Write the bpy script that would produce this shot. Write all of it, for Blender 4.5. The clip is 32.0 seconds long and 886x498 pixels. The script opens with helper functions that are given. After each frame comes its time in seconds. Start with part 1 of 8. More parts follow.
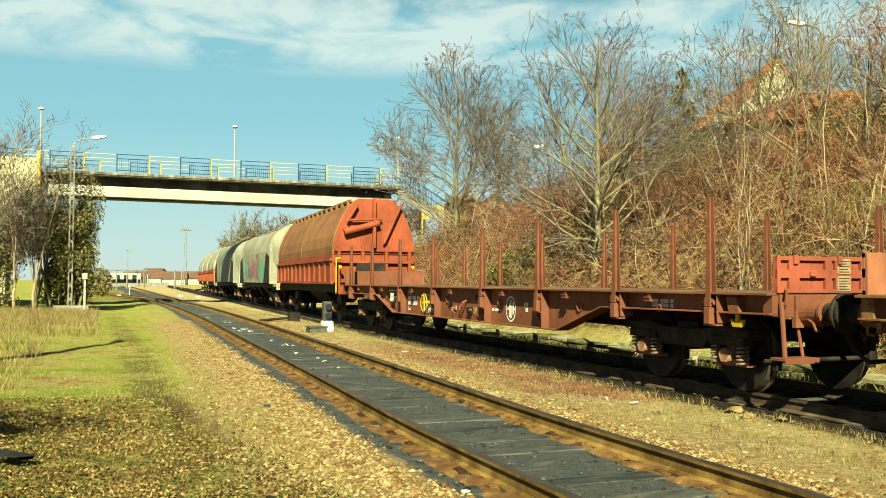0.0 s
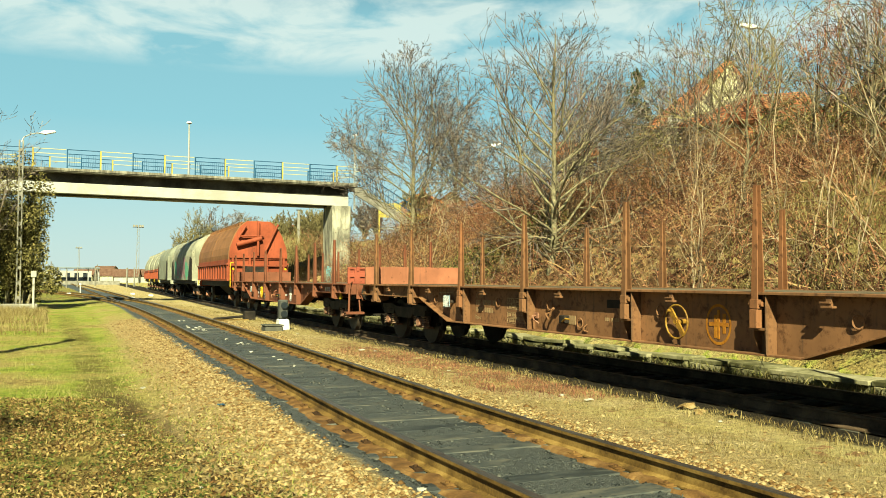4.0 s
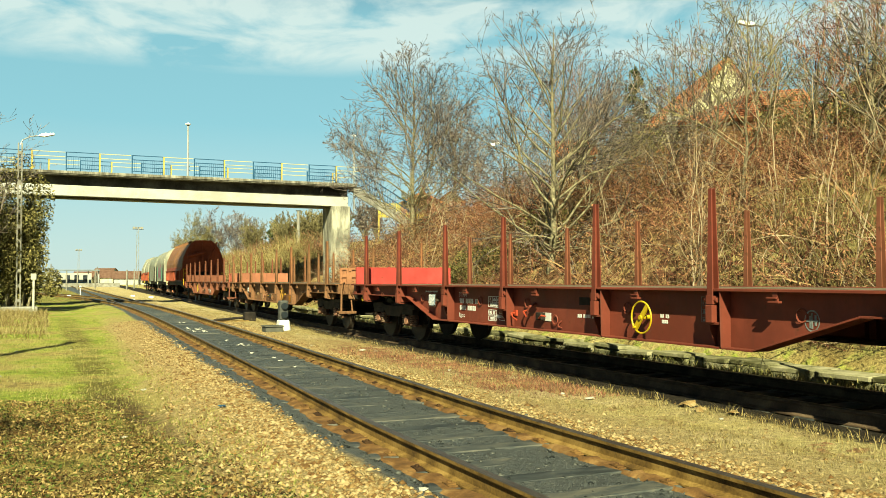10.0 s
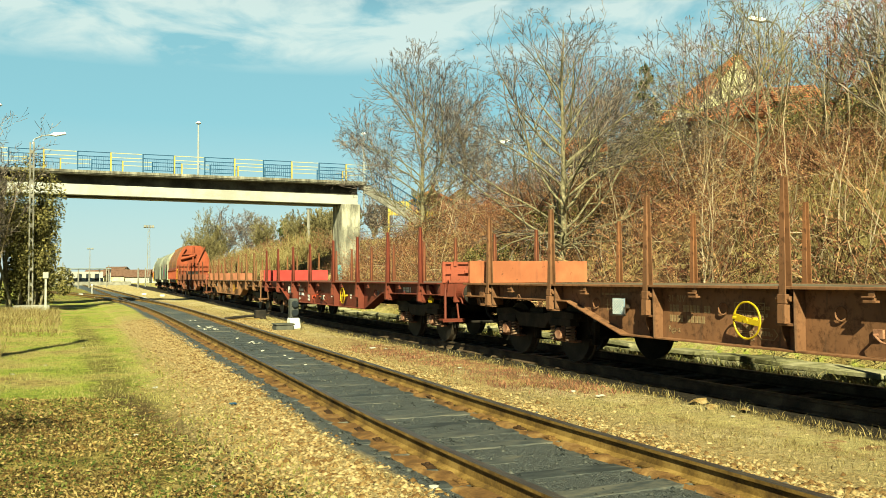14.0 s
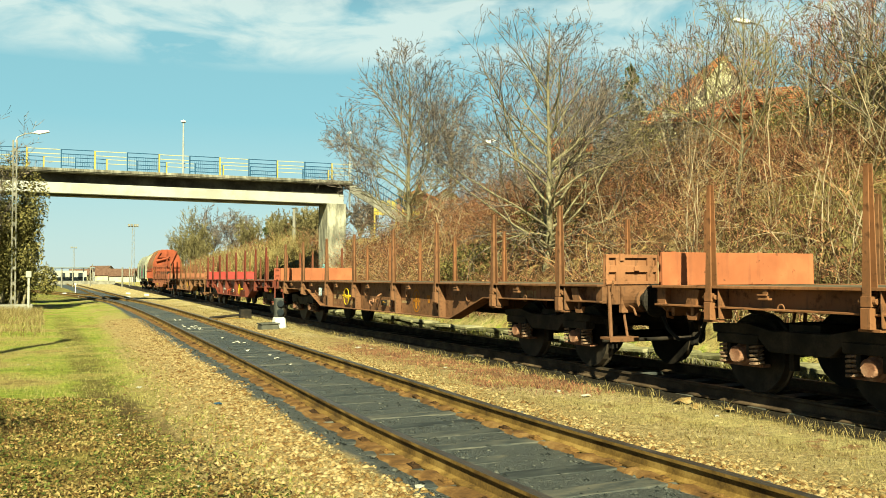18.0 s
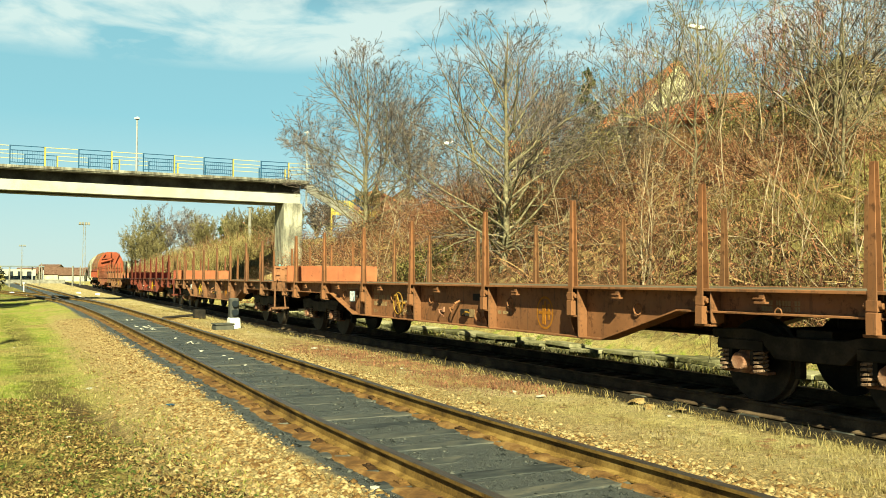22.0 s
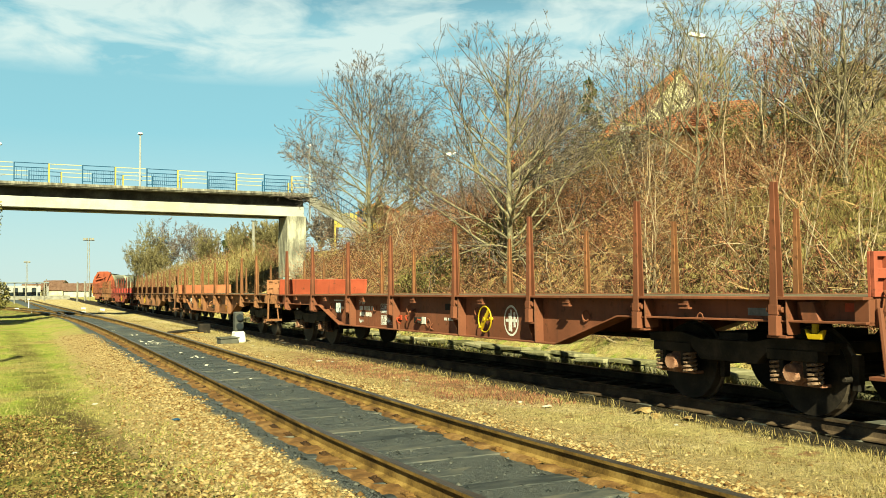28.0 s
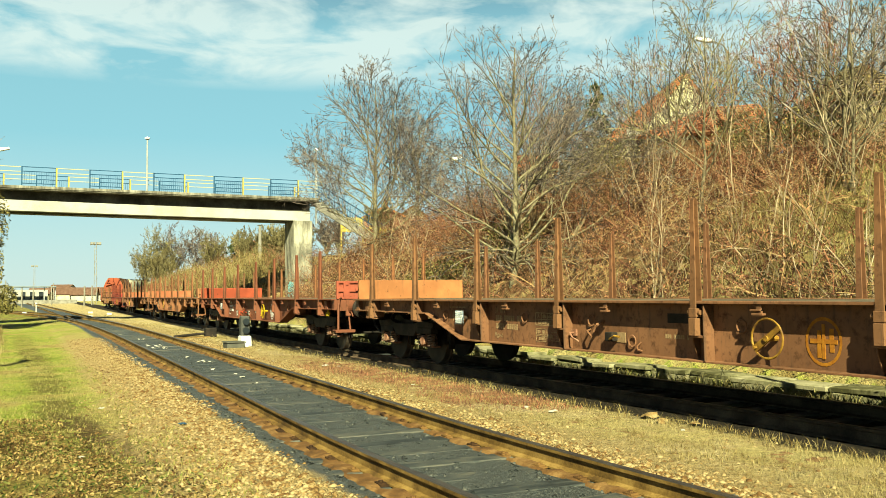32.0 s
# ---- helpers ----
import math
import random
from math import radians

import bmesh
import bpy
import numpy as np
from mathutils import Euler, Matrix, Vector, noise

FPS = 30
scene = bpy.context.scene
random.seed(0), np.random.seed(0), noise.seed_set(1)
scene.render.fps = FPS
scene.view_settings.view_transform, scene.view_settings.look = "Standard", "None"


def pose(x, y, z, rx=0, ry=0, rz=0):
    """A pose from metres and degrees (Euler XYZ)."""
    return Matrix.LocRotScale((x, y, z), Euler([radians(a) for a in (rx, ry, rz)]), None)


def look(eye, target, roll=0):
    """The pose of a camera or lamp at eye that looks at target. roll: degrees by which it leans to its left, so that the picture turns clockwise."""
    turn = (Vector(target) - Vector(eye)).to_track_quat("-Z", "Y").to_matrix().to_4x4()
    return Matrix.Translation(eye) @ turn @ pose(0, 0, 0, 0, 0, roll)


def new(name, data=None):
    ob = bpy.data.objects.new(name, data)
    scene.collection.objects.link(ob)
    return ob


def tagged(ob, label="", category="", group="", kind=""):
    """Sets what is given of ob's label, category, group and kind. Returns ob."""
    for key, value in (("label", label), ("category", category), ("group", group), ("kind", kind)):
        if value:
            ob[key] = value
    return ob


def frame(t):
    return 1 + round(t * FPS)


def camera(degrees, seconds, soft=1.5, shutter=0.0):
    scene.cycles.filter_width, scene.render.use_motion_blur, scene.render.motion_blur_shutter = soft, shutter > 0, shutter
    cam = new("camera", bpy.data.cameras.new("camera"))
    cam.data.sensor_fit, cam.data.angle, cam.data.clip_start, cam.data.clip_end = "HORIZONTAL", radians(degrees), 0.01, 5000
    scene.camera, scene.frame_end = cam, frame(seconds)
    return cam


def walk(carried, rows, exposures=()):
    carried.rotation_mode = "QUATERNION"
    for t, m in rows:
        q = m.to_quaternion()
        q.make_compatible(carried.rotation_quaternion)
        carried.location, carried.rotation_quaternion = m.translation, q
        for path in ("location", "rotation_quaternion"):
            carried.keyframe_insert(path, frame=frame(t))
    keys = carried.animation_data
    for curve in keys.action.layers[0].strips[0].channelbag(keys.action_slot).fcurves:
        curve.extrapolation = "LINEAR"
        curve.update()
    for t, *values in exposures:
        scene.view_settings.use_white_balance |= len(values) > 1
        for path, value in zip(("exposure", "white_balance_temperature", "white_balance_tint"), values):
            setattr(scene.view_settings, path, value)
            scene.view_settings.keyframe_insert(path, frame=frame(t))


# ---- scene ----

# ---- camera and its path: seconds, heading, tilt, lean in degrees ----
EYE = (0.0, 0.0, 1.367)
EXPOSURE, KELVIN, TINT = 2.06, 7200, -18
PATH = [
    (0, 21.562, 2.099, 0.260), (0.5, 21.782, 2.068, 0.191), (1, 22.813, 2.038, 0.193), (1.5, 23.633, 2.043, 0.313), (2, 24.038, 2.010, 0.379), 
    (2.5, 24.257, 1.984, 0.401), (3, 24.334, 1.988, 0.340), (3.5, 24.348, 1.966, 0.286), (5.5, 24.419, 2.183, 0.391), (6, 24.441, 2.198, 0.311), 
    (6.5, 24.457, 2.215, 0.288), (7, 24.471, 2.220, 0.250), (7.5, 24.473, 2.206, 0.161), (8, 24.479, 2.181, 0.226), (8.5, 24.474, 2.139, 0.200), 
    (9, 24.469, 2.080, 0.155), (9.5, 24.428, 2.025, -0.026), (10, 24.373, 1.967, -0.127), (10.5, 24.313, 1.950, -0.117), (11, 24.244, 1.914, -0.047), 
    (11.5, 24.166, 1.902, -0.018), (12, 24.101, 1.871, -0.064), (12.5, 24.028, 1.827, -0.168), (13, 23.952, 1.825, -0.218), (13.5, 23.846, 1.821, -0.290), 
    (14, 23.726, 1.821, -0.252), (14.5, 23.645, 1.794, -0.250), (16.5, 23.860, 1.682, -0.270), (17, 24.014, 1.721, -0.268), (17.5, 24.283, 1.766, -0.252), 
    (18, 24.641, 1.795, -0.160), (18.5, 25.041, 1.848, -0.000), (19, 25.467, 1.862, -0.012), (19.5, 25.902, 1.865, 0.023), (20, 26.291, 1.859, 0.001), 
    (20.5, 26.647, 1.848, -0.026), (21, 26.965, 1.842, -0.005), (21.5, 27.227, 1.851, 0.093), (22, 27.428, 1.851, 0.145), (22.5, 27.601, 1.868, 0.032), 
    (23, 27.722, 1.922, -0.037), (23.5, 27.791, 1.975, -0.015), (24, 27.842, 2.059, 0.040), (24.5, 27.883, 2.160, -0.099), (25, 27.891, 2.175, -0.152), 
    (25.5, 27.873, 2.192, -0.215), (27.5, 27.329, 2.533, -0.389), (28, 27.185, 2.571, -0.577), (28.5, 27.015, 2.617, -0.651), (29, 26.861, 2.613, -0.406), 
    (29.5, 26.792, 2.626, -0.264), (30, 26.788, 2.694, -0.167), (30.5, 26.805, 2.751, -0.285), (31, 26.798, 2.788, -0.426), (31.5, 26.784, 2.834, -0.468), 
    (32, 26.788, 2.866, -0.523), 
]


def eye_pose(heading, tilt, lean):
    return pose(*EYE, 90 + tilt, 0, -heading) @ pose(0, 0, 0, 0, 0, lean)


cam = camera(53.36, 32.0, soft=0.85)
walk(cam, [(t, eye_pose(h, p, l)) for t, h, p, l in PATH], exposures=[(0, EXPOSURE, KELVIN, TINT), (16, EXPOSURE, KELVIN, TINT), (24, EXPOSURE + 0.07, KELVIN, TINT), (32, EXPOSURE + 0.07, KELVIN, TINT)])

# ---- daylight: low winter sun behind the camera, thin high cloud ----
SUN_HEADING, SUN_HEIGHT = 23.5, 36.0


def make_world():
    w = bpy.data.worlds.new("winter_sky")
    scene.world = w
    w.use_nodes = True
    nt = w.node_tree
    nt.nodes.clear()
    out = nt.nodes.new("ShaderNodeOutputWorld")
    bg = nt.nodes.new("ShaderNodeBackground")
    bg.inputs["Strength"].default_value = 0.0186
    sky = nt.nodes.new("ShaderNodeTexSky")
    sky.sky_type = "NISHITA"
    sky.sun_disc = False
    sky.sun_elevation = radians(SUN_HEIGHT)
    sky.sun_rotation = radians(SUN_HEADING + 180)
    sky.air_density, sky.dust_density, sky.ozone_density = 0.8, 0.1, 2.0
    co = nt.nodes.new("ShaderNodeTexCoord")
    # ragged cloud sheet high up
    sep = nt.nodes.new("ShaderNodeSeparateXYZ")
    nt.links.new(co.outputs["Generated"], sep.inputs[0])

    def m(op, a, b=None):
        n = nt.nodes.new("ShaderNodeMath")
        n.operation = op
        for i, q in enumerate((a, b)):
            if q is None:
                continue
            if isinstance(q, (int, float)):
                n.inputs[i].default_value = q
            else:
                nt.links.new(q, n.inputs[i])
        return n.outputs[0]

    no = nt.nodes.new("ShaderNodeTexNoise")
    no.inputs["Scale"].default_value = 1.0
    no.inputs["Detail"].default_value = 7
    no.inputs["Roughness"].default_value = 0.55
    no.inputs["Distortion"].default_value = 0.35
    mp = nt.nodes.new("ShaderNodeMapping")
    mp.inputs["Rotation"].default_value = (0, radians(6), radians(10))
    mp.inputs["Scale"].default_value = (9.0, 9.0, 25.0)
    mp.inputs["Location"].default_value = (1.3, 0.4, 0)
    nt.links.new(co.outputs["Generated"], mp.inputs[0])
    nt.links.new(mp.outputs[0], no.inputs["Vector"])
    cr = nt.nodes.new("ShaderNodeValToRGB")
    cr.color_ramp.elements[0].position, cr.color_ramp.elements[1].position = 0.36, 0.55
    nt.links.new(no.outputs["Fac"], cr.inputs[0])
    high = nt.nodes.new("ShaderNodeMapRange")
    high.inputs["From Min"].default_value, high.inputs["From Max"].default_value = 0.222, 0.246
    nt.links.new(sep.outputs[2], high.inputs[0])
    clear = nt.nodes.new("ShaderNodeMapRange")
    clear.inputs["From Min"].default_value, clear.inputs["From Max"].default_value = 0.34, 0.42
    clear.inputs["To Min"].default_value, clear.inputs["To Max"].default_value = 1.0, 0.0
    nt.links.new(sep.outputs[2], clear.inputs[0])
    mix = nt.nodes.new("ShaderNodeMixRGB")
    nt.links.new(m("MULTIPLY", m("MULTIPLY", m("MULTIPLY", cr.outputs[0], high.outputs[0]), clear.outputs[0]), 0.72), mix.inputs[0])
    pale = nt.nodes.new("ShaderNodeMixRGB")
    veil = nt.nodes.new("ShaderNodeMapRange")
    veil.inputs["From Min"].default_value, veil.inputs["From Max"].default_value = 0.28, 0.38
    veil.inputs["To Min"].default_value, veil.inputs["To Max"].default_value = 0.55, 0.0
    nt.links.new(sep.outputs[2], veil.inputs[0])
    nt.links.new(veil.outputs[0], pale.inputs[0])
    pale.inputs[2].default_value = (5.7, 10.7, 14.3, 1)
    nt.links.new(sky.outputs[0], pale.inputs[1])
    low = nt.nodes.new("ShaderNodeMapRange")
    low.inputs["From Min"].default_value, low.inputs["From Max"].default_value = 0.0, 0.17
    low.inputs["To Min"].default_value, low.inputs["To Max"].default_value = 0.8, 0.0
    nt.links.new(sep.outputs[2], low.inputs[0])
    haze = nt.nodes.new("ShaderNodeMixRGB")
    nt.links.new(low.outputs[0], haze.inputs[0])
    nt.links.new(pale.outputs[0], haze.inputs[1])
    haze.inputs[2].default_value = (8.9, 9.4, 11.0, 1)
    nt.links.new(haze.outputs[0], mix.inputs[1])
    mix.inputs[2].default_value = (11.4, 11.6, 13.2, 1)
    nt.links.new(mix.outputs[0], bg.inputs["Color"])
    nt.links.new(bg.outputs[0], out.inputs[0])


make_world()
sun_data = bpy.data.lights.new("sun", "SUN")
sun_data.energy, sun_data.angle, sun_data.color = 5.0, radians(0.6), (1.0, 0.885, 0.69)
sun = new("sun", sun_data)
sh, se = radians(SUN_HEADING), radians(SUN_HEIGHT)
SUN_WAY = Vector((math.sin(sh) * math.cos(se), math.cos(sh) * math.cos(se), -math.sin(se)))
sun.matrix_world = look((-20, -60, 40), Vector((-20, -60, 40)) + SUN_WAY)

# ---- materials ----
def nodes_of(name):
    mt = bpy.data.materials.new(name)
    mt.use_nodes = True
    return mt, mt.node_tree, mt.node_tree.nodes["Principled BSDF"]


def noise_node(nt, vec, scale, detail=5, rough=0.6):
    n = nt.nodes.new("ShaderNodeTexNoise")
    n.inputs["Scale"].default_value, n.inputs["Detail"].default_value, n.inputs["Roughness"].default_value = scale, detail, rough
    if vec is not None:
        nt.links.new(vec, n.inputs["Vector"])
    return n.outputs["Fac"]


def ramp(nt, fac, stops):
    r = nt.nodes.new("ShaderNodeValToRGB")
    el = r.color_ramp.elements
    while len(el) < len(stops):
        el.new(0.5)
    for e, (pos, c) in zip(el, stops):
        e.position, e.color = pos, (*c, 1)
    nt.links.new(fac, r.inputs[0])
    return r.outputs[0]


def mixc(nt, fac, a, b, mode="MIX"):
    n = nt.nodes.new("ShaderNodeMixRGB")
    n.blend_type = mode
    for i, q in enumerate((fac, a, b)):
        if isinstance(q, (int, float)):
            n.inputs[i].default_value = q
        elif isinstance(q, tuple):
            n.inputs[i].default_value = (*q, 1)
        else:
            nt.links.new(q, n.inputs[i])
    return n.outputs[0]


def maths(nt, op, a, b=0.0, clamp=False):
    n = nt.nodes.new("ShaderNodeMath")
    n.operation, n.use_clamp = op, clamp
    for i, q in enumerate((a, b)):
        if isinstance(q, (int, float)):
            n.inputs[i].default_value = q
        else:
            nt.links.new(q, n.inputs[i])
    return n.outputs[0]


def span(nt, v, lo, hi):
    n = nt.nodes.new("ShaderNodeMapRange")
    n.interpolation_type = "SMOOTHSTEP"
    n.inputs["From Min"].default_value, n.inputs["From Max"].default_value = lo, hi
    nt.links.new(v, n.inputs[0])
    return n.outputs[0]


def bump(nt, bsdf, fac, strength, dist):
    b = nt.nodes.new("ShaderNodeBump")
    b.inputs["Strength"].default_value, b.inputs["Distance"].default_value = strength, dist
    nt.links.new(fac, b.inputs["Height"])
    nt.links.new(b.outputs[0], bsdf.inputs["Normal"])


def surface(name, stops, scale=3.0, fine=40.0, rough=0.8, metal=0.0, relief=0.3, depth=0.01, spread=0.12, vary=0.0, island=0.0, stretch=(1, 1, 1), gloss=0.12):
    """A worn surface: broad colour patches, fine grain and relief; vary: shift from piece to piece."""
    mt, nt, bs = nodes_of(name)
    co = nt.nodes.new("ShaderNodeTexCoord")
    mp = nt.nodes.new("ShaderNodeMapping")
    mp.inputs["Scale"].default_value = stretch
    nt.links.new(co.outputs["Object"], mp.inputs[0])
    vec = mp.outputs[0]
    oi = nt.nodes.new("ShaderNodeObjectInfo")
    if vary:
        off = nt.nodes.new("ShaderNodeVectorMath")
        off.operation = "ADD"
        nt.links.new(vec, off.inputs[0])
        cb = nt.nodes.new("ShaderNodeCombineXYZ")
        for i in range(3):
            nt.links.new(maths(nt, "MULTIPLY", oi.outputs["Random"], 17.0 + 9 * i), cb.inputs[i])
        nt.links.new(cb.outputs[0], off.inputs[1])
        vec = off.outputs[0]
    a = noise_node(nt, vec, scale, 6)
    b = noise_node(nt, vec, fine, 4)
    f = maths(nt, "ADD", maths(nt, "MULTIPLY", a, 0.72), maths(nt, "MULTIPLY", b, 0.28))
    if vary:
        f = maths(nt, "ADD", f, maths(nt, "MULTIPLY", maths(nt, "SUBTRACT", oi.outputs["Random"], 0.5), vary))
    if island:
        ge = nt.nodes.new("ShaderNodeNewGeometry")
        f = maths(nt, "ADD", f, maths(nt, "MULTIPLY", maths(nt, "SUBTRACT", ge.outputs["Random Per Island"], 0.5), island))
    n = len(stops)
    pos = [0.5 + spread * (2 * i / (n - 1) - 1) for i in range(n)] if n > 1 else [0.5]
    nt.links.new(ramp(nt, f, list(zip(pos, stops))), bs.inputs["Base Color"])
    bs.inputs["Metallic"].default_value = metal
    bs.inputs["Specular IOR Level"].default_value = gloss
    r = nt.nodes.new("ShaderNodeMapRange")
    r.inputs["To Min"].default_value, r.inputs["To Max"].default_value = max(0.05, rough - 0.12), min(1, rough + 0.12)
    nt.links.new(b, r.inputs[0])
    nt.links.new(r.outputs[0], bs.inputs["Roughness"])
    if relief:
        bump(nt, bs, f, relief, depth)
    return mt


def paint(name, col, rust=(0.049, 0.0221, 0.0108), amount=0.5, rough=0.55, dirt=(0.0294, 0.0221, 0.0171)):
    """Weathered wagon paint: faded colour, rust blooms, streaks that run down, and dust."""
    mt, nt, bs = nodes_of(name)
    co = nt.nodes.new("ShaderNodeTexCoord")
    vec = co.outputs["Object"]
    mp = nt.nodes.new("ShaderNodeMapping")
    mp.inputs["Scale"].default_value = (1.0, 1.0, 0.12)
    nt.links.new(vec, mp.inputs[0])
    broad = noise_node(nt, vec, 1.1, 5)
    spots = noise_node(nt, vec, 9.0, 7, 0.7)
    streak = noise_node(nt, mp.outputs[0], 11.0, 5, 0.6)
    c0 = mixc(nt, span(nt, broad, 0.35, 0.7), tuple(q * 0.72 for q in col), tuple(min(1, q * 1.15) for q in col))
    c1 = mixc(nt, maths(nt, "MULTIPLY", span(nt, spots, 0.62 - 0.22 * amount, 0.74 - 0.12 * amount), 0.85), c0, rust)
    c2 = mixc(nt, maths(nt, "MULTIPLY", span(nt, streak, 0.52, 0.72), 0.65 * amount + 0.12), c1, dirt)
    nt.links.new(c2, bs.inputs["Base Color"])
    r = nt.nodes.new("ShaderNodeMapRange")
    r.inputs["To Min"].default_value, r.inputs["To Max"].default_value = rough - 0.1, min(1, rough + 0.3)
    nt.links.new(spots, r.inputs[0])
    nt.links.new(r.outputs[0], bs.inputs["Roughness"])
    bs.inputs["Specular IOR Level"].default_value = 0.12
    bump(nt, bs, spots, 0.25, 0.006)
    return mt


RAILHEAD = surface("rail_steel_worn", [(0.0627, 0.047, 0.0353), (0.1176, 0.098, 0.0784)], 2, 60, 0.42, 0.8, 0.1, gloss=0.5)
RAILRUST = surface("rail_rust", [(0.0392, 0.0215, 0.0066), (0.098, 0.0569, 0.0157), (0.1646, 0.1038, 0.0333)], 3, 50, 0.85, 0.0, 0.4, 0.004)
SLEEPER = surface("tarred_sleeper_wood", [(0.010, 0.012, 0.012), (0.026, 0.029, 0.028), (0.062, 0.058, 0.046)], 4.0, 30, 0.6, 0, 0.9, 0.018, vary=0.22, stretch=(0.7, 2.2, 1), gloss=0.35)
# Rail rust darkened to stand for the shade under the train.
RAILDARK = surface("shade_darkened_rail", [(0.018, 0.012, 0.008), (0.046, 0.030, 0.019), (0.085, 0.058, 0.036)], 3, 50, 0.85, 0.0, 0.4, 0.004)
STONE = surface("ochre_ballast_stone", [(0.072, 0.038, 0.0135), (0.148, 0.096, 0.039), (0.222, 0.166, 0.086)], 6, 50, 0.9, 0, 0.4, 0.01, island=0.35)
DARKSTONE = surface("dark_ballast_stone", [(0.0078, 0.009, 0.009), (0.0202, 0.0224, 0.0213), (0.0476, 0.0482, 0.0426)], 6, 50, 0.6, 0, 0.4, 0.01, island=0.5, gloss=0.15)
CONCRETE = surface("old_concrete", [(0.0862, 0.0784, 0.0647), (0.1411, 0.1313, 0.1098), (0.1882, 0.1783, 0.1529)], 1.4, 35, 0.9, 0, 0.35, 0.01)
WHITEWASH = surface("painted_concrete_band", [(0.20, 0.192, 0.170), (0.262, 0.255, 0.233), (0.285, 0.28, 0.26)], 0.6, 20, 0.85, 0, 0.2, 0.01)
DRIPPED = surface("dripping_concrete_edge", [(0.035, 0.03, 0.022), (0.10, 0.092, 0.072), (0.24, 0.225, 0.185)], 2.6, 30, 0.9, 0, 0.3, 0.01, spread=0.16, stretch=(1.5, 1.5, 0.25))
PEELED = surface("peeling_pier_paint", [(0.075, 0.070, 0.056), (0.16, 0.15, 0.118), (0.27, 0.255, 0.205)], 1.8, 25, 0.9, 0, 0.3, 0.01, spread=0.1, stretch=(1.6, 1.6, 0.4))
ASPHALT = surface("road_asphalt", [(0.0157, 0.0157, 0.0165), (0.0274, 0.0274, 0.0274)], 2, 80, 0.9, 0, 0.4)
BLUEPAINT = surface("blue_railing_paint", [(0.0078, 0.0314, 0.0666), (0.0137, 0.051, 0.098)], 3, 40, 0.5)
YELLOWRAIL = surface("yellow_railing_paint", [(0.2156, 0.1646, 0.0314), (0.294, 0.2352, 0.0627)], 3, 40, 0.5)
CREAMRAIL = surface("cream_railing_paint", [(0.2274, 0.2038, 0.1176), (0.2822, 0.2587, 0.1646)], 3, 40, 0.5)
LAMPWHITE = surface("white_lamp_enamel", [(0.42, 0.43, 0.43), (0.55, 0.55, 0.54)], 3, 40, 0.4)
GALV = surface("galvanised_steel", [(0.196, 0.1999, 0.196), (0.2666, 0.2666, 0.2587)], 3, 40, 0.45, 0.3, 0.1, gloss=0.5)
BARK = surface("grey_bark", [(0.050, 0.043, 0.027), (0.115, 0.098, 0.060), (0.20, 0.172, 0.108)], 9, 60, 0.95, 0, 0.7, 0.012, spread=0.16)
# TWIG and REDTWIG: broad dark patches stand for shadow gaps in the scrub.
TWIG = surface("tan_twigs", [(0.036, 0.020, 0.009), (0.112, 0.064, 0.029), (0.225, 0.148, 0.072)], 0.55, 30, 0.95, 0, 0.0, island=0.4)
REDTWIG = surface("reddish_twigs", [(0.050, 0.019, 0.012), (0.120, 0.046, 0.028), (0.195, 0.092, 0.054)], 0.55, 30, 0.95, 0, 0.0, island=0.4)
PALETWIG = surface("pale_sapling_bark", [(0.095, 0.066, 0.040), (0.175, 0.128, 0.080), (0.25, 0.195, 0.135)], 2.5, 30, 0.9, 0, 0.0, island=0.35)
DRYLEAF = surface("dry_leaves", [(0.040, 0.014, 0.008), (0.115, 0.043, 0.020), (0.23, 0.125, 0.066)], 0.55, 40, 0.9, 0, 0.0, island=0.5)
LITTER = surface("fallen_leaves", [(0.0431, 0.0235, 0.0082), (0.1137, 0.0686, 0.0215), (0.196, 0.1411, 0.0588)], 3, 40, 0.9, 0, 0.0, island=0.5)
GREENLEAF = surface("ground_green_leaves", [(0.0231, 0.033, 0.0058), (0.0494, 0.0592, 0.0114), (0.0823, 0.0854, 0.0231)], 3, 40, 0.8, 0, 0.0, island=0.45)
GRASS = surface("winter_grass_blades", [(0.062, 0.066, 0.015), (0.142, 0.132, 0.034), (0.222, 0.190, 0.078)], 0.7, 20, 0.85, 0, 0.0, island=0.4, spread=0.2)
DRYGRASS = surface("straw_grass_blades", [(0.0725, 0.0494, 0.0165), (0.1317, 0.0988, 0.0361), (0.1909, 0.1548, 0.0725)], 0.7, 20, 0.9, 0, 0.0, island=0.4)
EVERGREEN = surface("dark_evergreen_leaves", [(0.03, 0.028, 0.008), (0.085, 0.072, 0.022), (0.165, 0.14, 0.052)], 1.2, 20, 0.7, 0, 0.0, island=0.45)
FIR = surface("fir_needles", [(0.0154, 0.0224, 0.0084), (0.042, 0.049, 0.0168), (0.091, 0.091, 0.035)], 1.2, 20, 0.8, 0, 0.0, island=0.4)
OLIVE = surface("olive_twig_haze", [(0.0588, 0.049, 0.0221), (0.098, 0.0809, 0.0367), (0.1519, 0.1274, 0.0637)], 0.55, 20, 0.9, 0, 0.0, island=0.4)
TILEROOF = surface("orange_roof_tiles", [(0.145, 0.047, 0.020), (0.235, 0.088, 0.036), (0.29, 0.13, 0.06)], 2, 30, 0.85, 0, 0.2, island=0.3)
BROWNROOF = surface("brown_roof_tiles", [(0.047, 0.0274, 0.0118), (0.0862, 0.049, 0.0215), (0.1176, 0.0745, 0.0353)], 2, 30, 0.85, 0, 0.2, island=0.25)
CREAMWALL = surface("cream_render", [(0.25, 0.225, 0.135), (0.34, 0.315, 0.20), (0.38, 0.355, 0.245)], 0.8, 20, 0.9, 0, 0.2)
